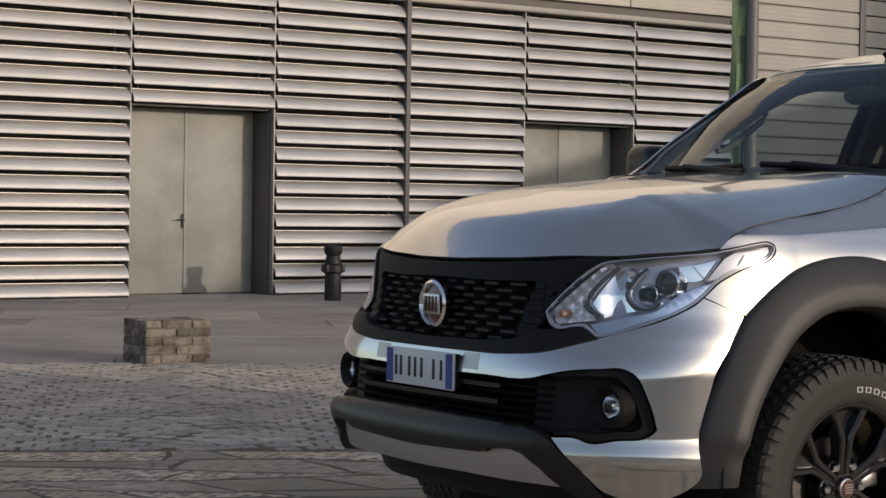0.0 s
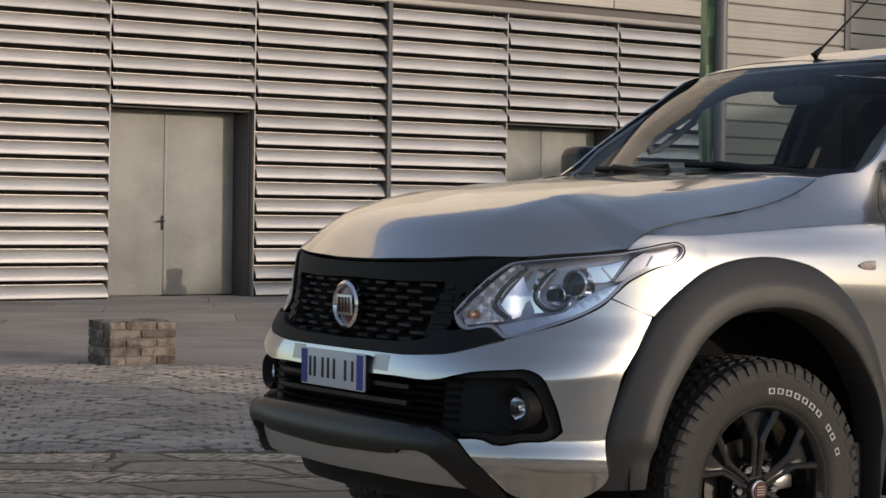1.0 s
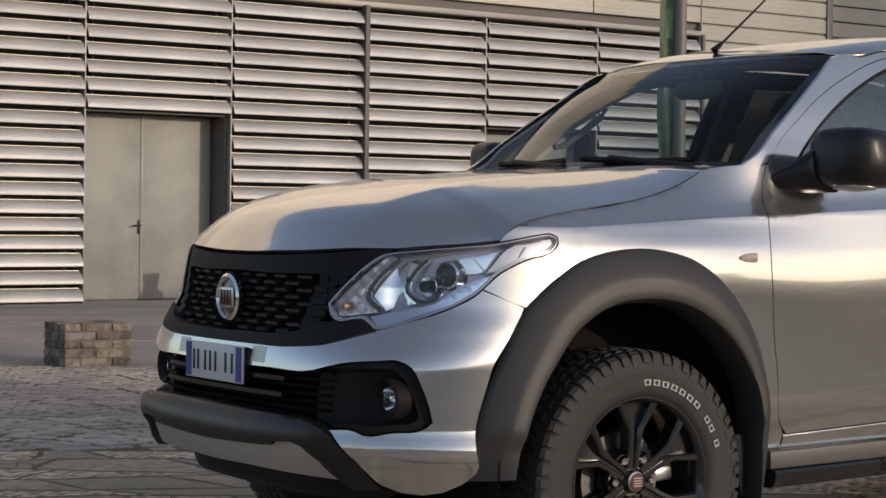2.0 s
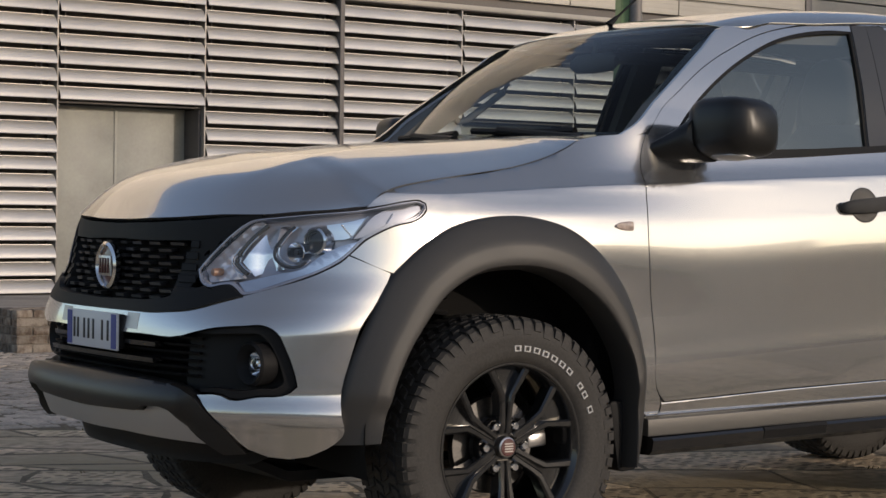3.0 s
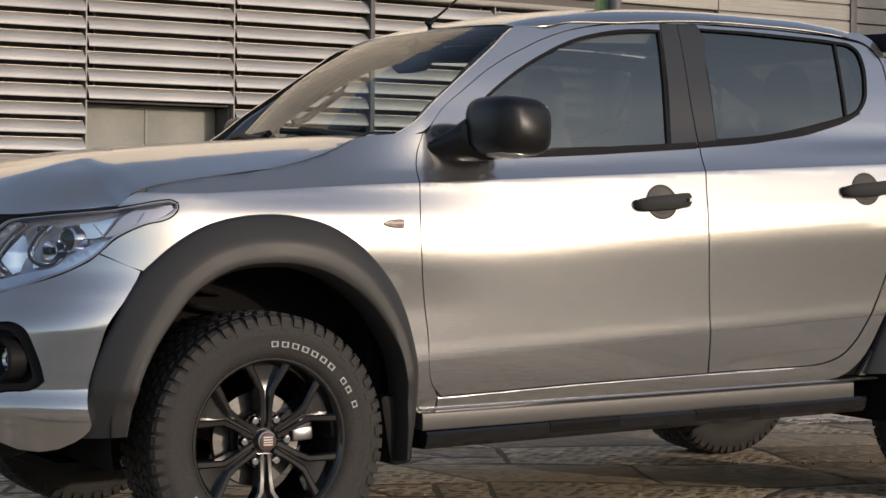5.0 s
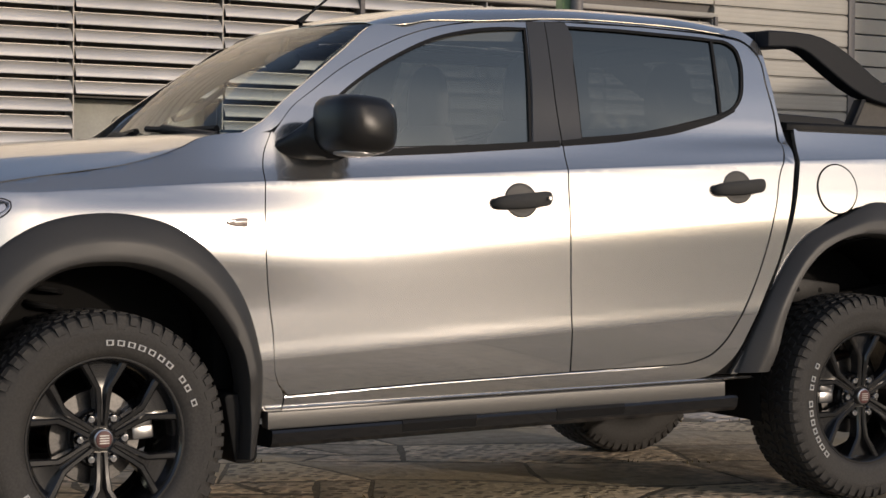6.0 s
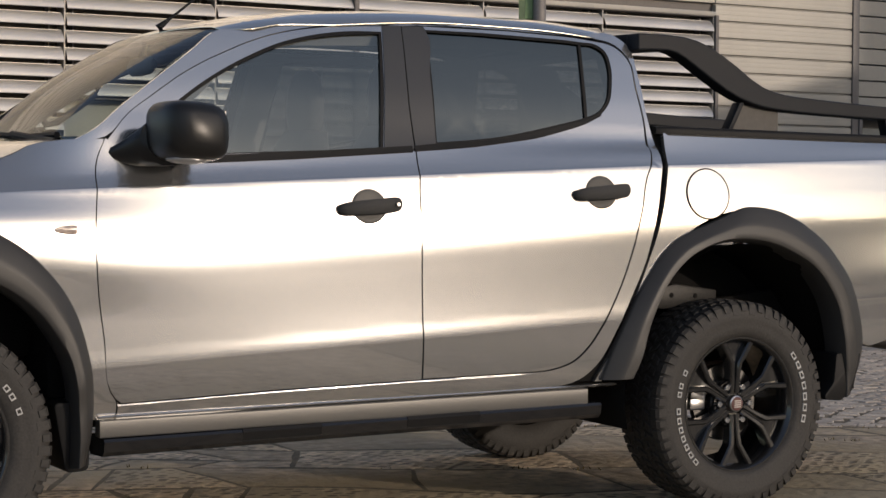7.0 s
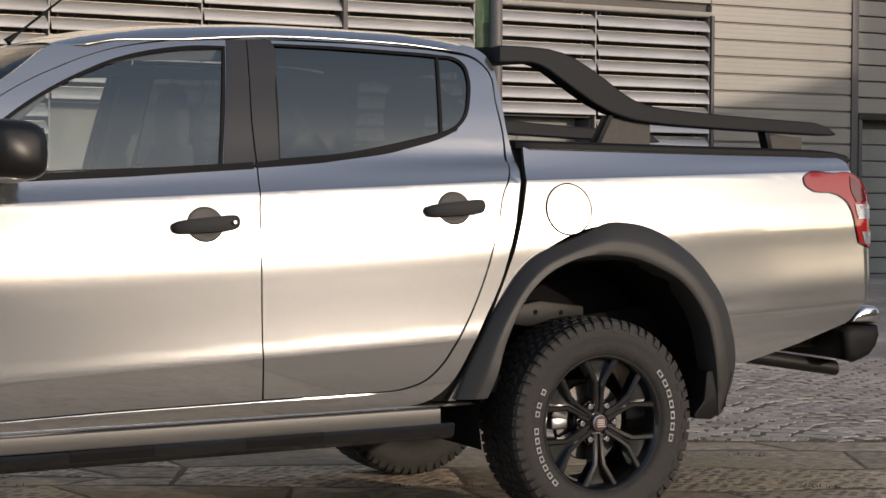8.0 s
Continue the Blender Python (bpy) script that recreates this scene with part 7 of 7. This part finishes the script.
def build_sills():
    for m in (-1, 1):
        def strip(name, ring, x0, x1, rise, mat, label):
            rings = []
            for k in range(21):
                t = k / 20
                x = x0 + (x1 - x0) * t
                rings.append([(x, m * y, z + rise * t) for y, z in ring])
            return part(name, sweep(bmesh.new(), rings), mat, truck, label, 30)
        strip("sill", [(0.80, 0.456), (0.828, 0.4535), (0.834, 0.449), (0.828, 0.444), (0.74, 0.444), (0.74, 0.456)], 0.545, 2.50, 0.0286, PAINT, "silver sill")
        b = strip("running_board", [(0.70, 0.345), (0.70, 0.385), (0.80, 0.384), (0.850, 0.381), (0.857, 0.372), (0.850, 0.340), (0.835, 0.326), (0.72, 0.322)], 0.555, 2.40, 0.035, GLOSSBLACK, "glossy black running board")
        strip("board_trim", [(0.795, 0.4395), (0.836, 0.440), (0.8425, 0.4365), (0.8435, 0.390), (0.841, 0.385), (0.795, 0.388)], 0.545, 2.35, 0.028, TRIMSILVER, "silver trim strip")
        for x in (1.02, 1.62):
            rings = [[(x + 0.28 * t, m * y, z + 0.035 * (x + 0.28 * t - 0.555) / 1.845) for y, z in ((0.845, 0.3815), (0.853, 0.383), (0.8595, 0.372), (0.8515, 0.345))] for t in (0, 0.08, 0.92, 1)]
            part("tread_pad", sweep(bmesh.new(), rings), PLASTIC, b, "ribbed tread pad")


def build_under():
    part("chassis", box((-0.55, -0.46, 0.37), (2.6, 0.46, 0.62), 0.03), DARK, truck, "dark underbody")
    part("sump_guard", sweep(bmesh.new(), [[(x, -0.45, z), (x, 0.45, z), (x, 0.45, z + 0.03), (x, -0.45, z + 0.03)] for x, z in ((-0.72, 0.36), (-0.5, 0.27), (0.2, 0.27), (0.4, 0.34))]), PLASTIC, truck, "black sump guard")
    for x in (0.0, 3.0):
        part("axle", tube(bmesh.new(), [(x, -0.72, HUB_Z), (x, 0.72, HUB_Z)], 0.045, 12), RUST, truck, "")
    part("differential", lathe(bmesh.new(), [(0.001, -0.14), (0.08, -0.12), (0.13, 0.0), (0.08, 0.12), (0.001, 0.14)], (3.0, 0.1, HUB_Z), 20, "y"), RUST, truck, "")
    part("engine_block", box((-0.66, -0.56, 0.62), (0.42, 0.56, 1.00), 0.03), DARK, truck, "")
    part("firewall", box((0.42, -0.70, 0.50), (0.52, 0.70, 1.24), 0.01), DARK, truck, "")


def build_cabin():
    part("dashboard", sweep(bmesh.new(), [[(0.50, y, 0.8), (0.50, y, 1.262), (0.70, y, 1.285 + d), (0.88, y, 1.265 + d), (0.94, y, 1.18), (0.90, y, 0.8)] for y, d in ((-0.70, -0.01), (-0.55, 0.0), (-0.36, 0.025), (-0.2, 0.0), (0.5, 0.0), (0.70, -0.01))]), TRIM, truck, "black dashboard", 40)
    part("cabin_floor", box((0.53, -0.72, 0.50), (2.66, 0.72, 0.56)), TRIM, truck, "")
    for m in (-1, 1):
        part("door_card", sweep(bmesh.new(), [[(x, m * 0.735, 0.56), (x, m * 0.735, 1.255 + 0.03 * (x - 0.6)), (x, m * 0.70, 1.25 + 0.03 * (x - 0.6)), (x, m * 0.68, 0.9), (x, m * 0.70, 0.56)] for x in (0.56, 1.6, 2.64)]), TRIM, truck, "black door lining")
        inner = [[(x + 0.01, m * (half_width(x, z) - 0.024), z - 0.006), (x + 0.015, m * (half_width(x, z) - 0.10), z - 0.004), (x + 0.10, m * (half_width(x, z) - 0.105), z - 0.035), (x + 0.10, m * (half_width(x, z) - 0.040), z - 0.045)]
                 for x, z in ((0.56, 1.33), (0.66, 1.42), (0.77, 1.50), (0.92, 1.60), (1.05, 1.665), (1.2, 1.700), (1.5, 1.712), (2.0, 1.718), (2.5, 1.705))]
        part("pillar_trim", sweep(bmesh.new(), inner), LINER, truck, "grey pillar trim")
        part("pillar_trim", sweep(bmesh.new(), [[(1.66 + 0.02 * k + a, m * (half_width(1.7, z) - 0.026 - b), z) for a, b in ((-0.05, 0.0), (0.09, 0.0), (0.08, 0.03), (-0.04, 0.03))] for k, z in enumerate((1.28, 1.42, 1.56, 1.72))]), LINER, truck, "grey pillar trim")
        part("pillar_trim", sweep(bmesh.new(), [[(2.59 - 0.01 * k + a, m * (half_width(2.6, z) - 0.03 - b), z) for a, b in ((-0.02, 0.0), (0.06, 0.0), (0.06, 0.10), (0.0, 0.06))] for k, z in enumerate((1.30, 1.46, 1.60, 1.73))]), LINER, truck, "grey pillar trim")
        # grab handle on the front pillar
        gp = [(0.80, 1.475), (0.83, 1.425), (0.87, 1.435), (0.95, 1.495), (1.01, 1.545), (1.02, 1.57), (0.99, 1.605)]
        part("grab_handle", tube(bmesh.new(), [(x, m * (half_width(x, z) - (0.105 if 0 < i < 6 else 0.085)), z - 0.015) for i, (x, z) in enumerate(gp)], 0.013, 10), LINER, truck, "grey grab handle")
    part("headliner", panel([(1.04, -0.50), (1.04, 0.50), (2.60, 0.50), (2.60, -0.50)], lambda u, v, o=0.0: (u, v, roof_z(u, v) - 0.045 + o), 0.12, 0.01), LINER, truck, "grey headliner")
    part("interior_mirror", sweep(bmesh.new(), [[(0.985 + 0.012 * c, y, 1.605 + h * s) for c, s in [(math.cos(2 * math.pi * i / 12), math.sin(2 * math.pi * i / 12)) for i in range(12)]] for y, h in ((-0.125, 0.018), (-0.10, 0.032), (0.0, 0.036), (0.10, 0.032), (0.125, 0.018))]), TRIM, truck, "black interior mirror")
    part("mirror_stem", tube(bmesh.new(), [(0.985, 0, 1.63), (1.0, 0, 1.69)], 0.012, 8), TRIM, truck)
    for m in (-1, 1):
        part("sun_visor", box((1.03, m * 0.30 - 0.17, 1.672), (1.20, m * 0.30 + 0.17, 1.690), 0.006), LINER, truck, "grey sun visor")
    for x, y, w in ((1.46, -0.36, 0.25), (1.46, 0.36, 0.25), (2.12, -0.34, 0.30), (2.12, 0.34, 0.30)):
        st = new("seat")
        st.parent = truck
        st["label"] = "black cloth seat with a headrest"
        part("cushion", box((x - 0.28, y - w, 0.72), (x + 0.24, y + w, 0.90), 0.05), SEAT, st, "", 60)
        rings = []
        for z, dx, k in ((0.86, 0.0, 1.0), (1.05, 0.05, 1.0), (1.22, 0.09, 0.96), (1.34, 0.12, 0.82), (1.40, 0.135, 0.55)):
            rings.append([(x + 0.20 + dx + 0.06 * math.cos(a), y + w * k * math.copysign(abs(math.sin(a)) ** 0.6, math.sin(a)), z) for a in [2 * math.pi * i / 16 for i in range(16)]])
        part("backrest", sweep(bmesh.new(), rings), SEAT, st, "", 60)
        rings = []
        for z, k in ((1.395, 0.80), (1.42, 0.97), (1.48, 1.02), (1.54, 0.99), (1.59, 0.86), (1.625, 0.62), (1.642, 0.30)):
            rings.append([(x + 0.335 + 0.045 * k * math.cos(a), y + 0.135 * k * math.copysign(abs(math.sin(a)) ** 0.7, math.sin(a)), z) for a in [2 * math.pi * i / 16 for i in range(16)]])
        part("headrest", sweep(bmesh.new(), rings), SEAT, st, "", 60)
        for d in (-0.05, 0.05):
            part("headrest_rod", tube(bmesh.new(), [(x + 0.335, y + d, 1.36), (x + 0.335, y + d, 1.44)], 0.006, 6), TRIM, st)
    wh = bmesh.new()
    c, nrm = Vector((1.0, -0.36, 1.17)), Vector((0.88, 0, 0.47)).normalized()
    ua, va = Vector((0, 1, 0)), nrm.cross(Vector((0, 1, 0)))
    tube(wh, [c + ua * 0.185 * math.cos(a) + va * 0.185 * math.sin(a) for a in [2 * math.pi * i / 32 for i in range(33)]], 0.016, 8)
    steer = part("steering_wheel", wh, TRIM, truck, "black steering wheel")
    part("boss", lathe(bmesh.new(), [(0.001, 0.01), (0.06, 0.005), (0.07, -0.04), (0.04, -0.10)], (0.985, -0.36, 1.165), 16, "x"), TRIM, steer)
    for a in (0, 180, 270):
        part("wheel_spoke", tube(bmesh.new(), [c, c + ua * 0.18 * math.cos(radians(a)) + va * 0.18 * math.sin(radians(a))], 0.014, 6), TRIM, steer)


build_body()
build_doors()
build_front()
build_headlamps()
build_flares()
build_wheel(0.0, -1, 61)
build_wheel(0.0, 1, 20)
build_wheel(3.0, -1, 195)
build_wheel(3.0, 1, 80)
build_bed()
build_sport_bar()
build_sills()
build_under()
build_cabin()

build_block()
build_bollard()
build_pole()
build_slabs(7, -6.2, SLAB_END)
build_slabs(8, -11.2, -6.2)
build_cobbles()
build_plates()
build_weeds()
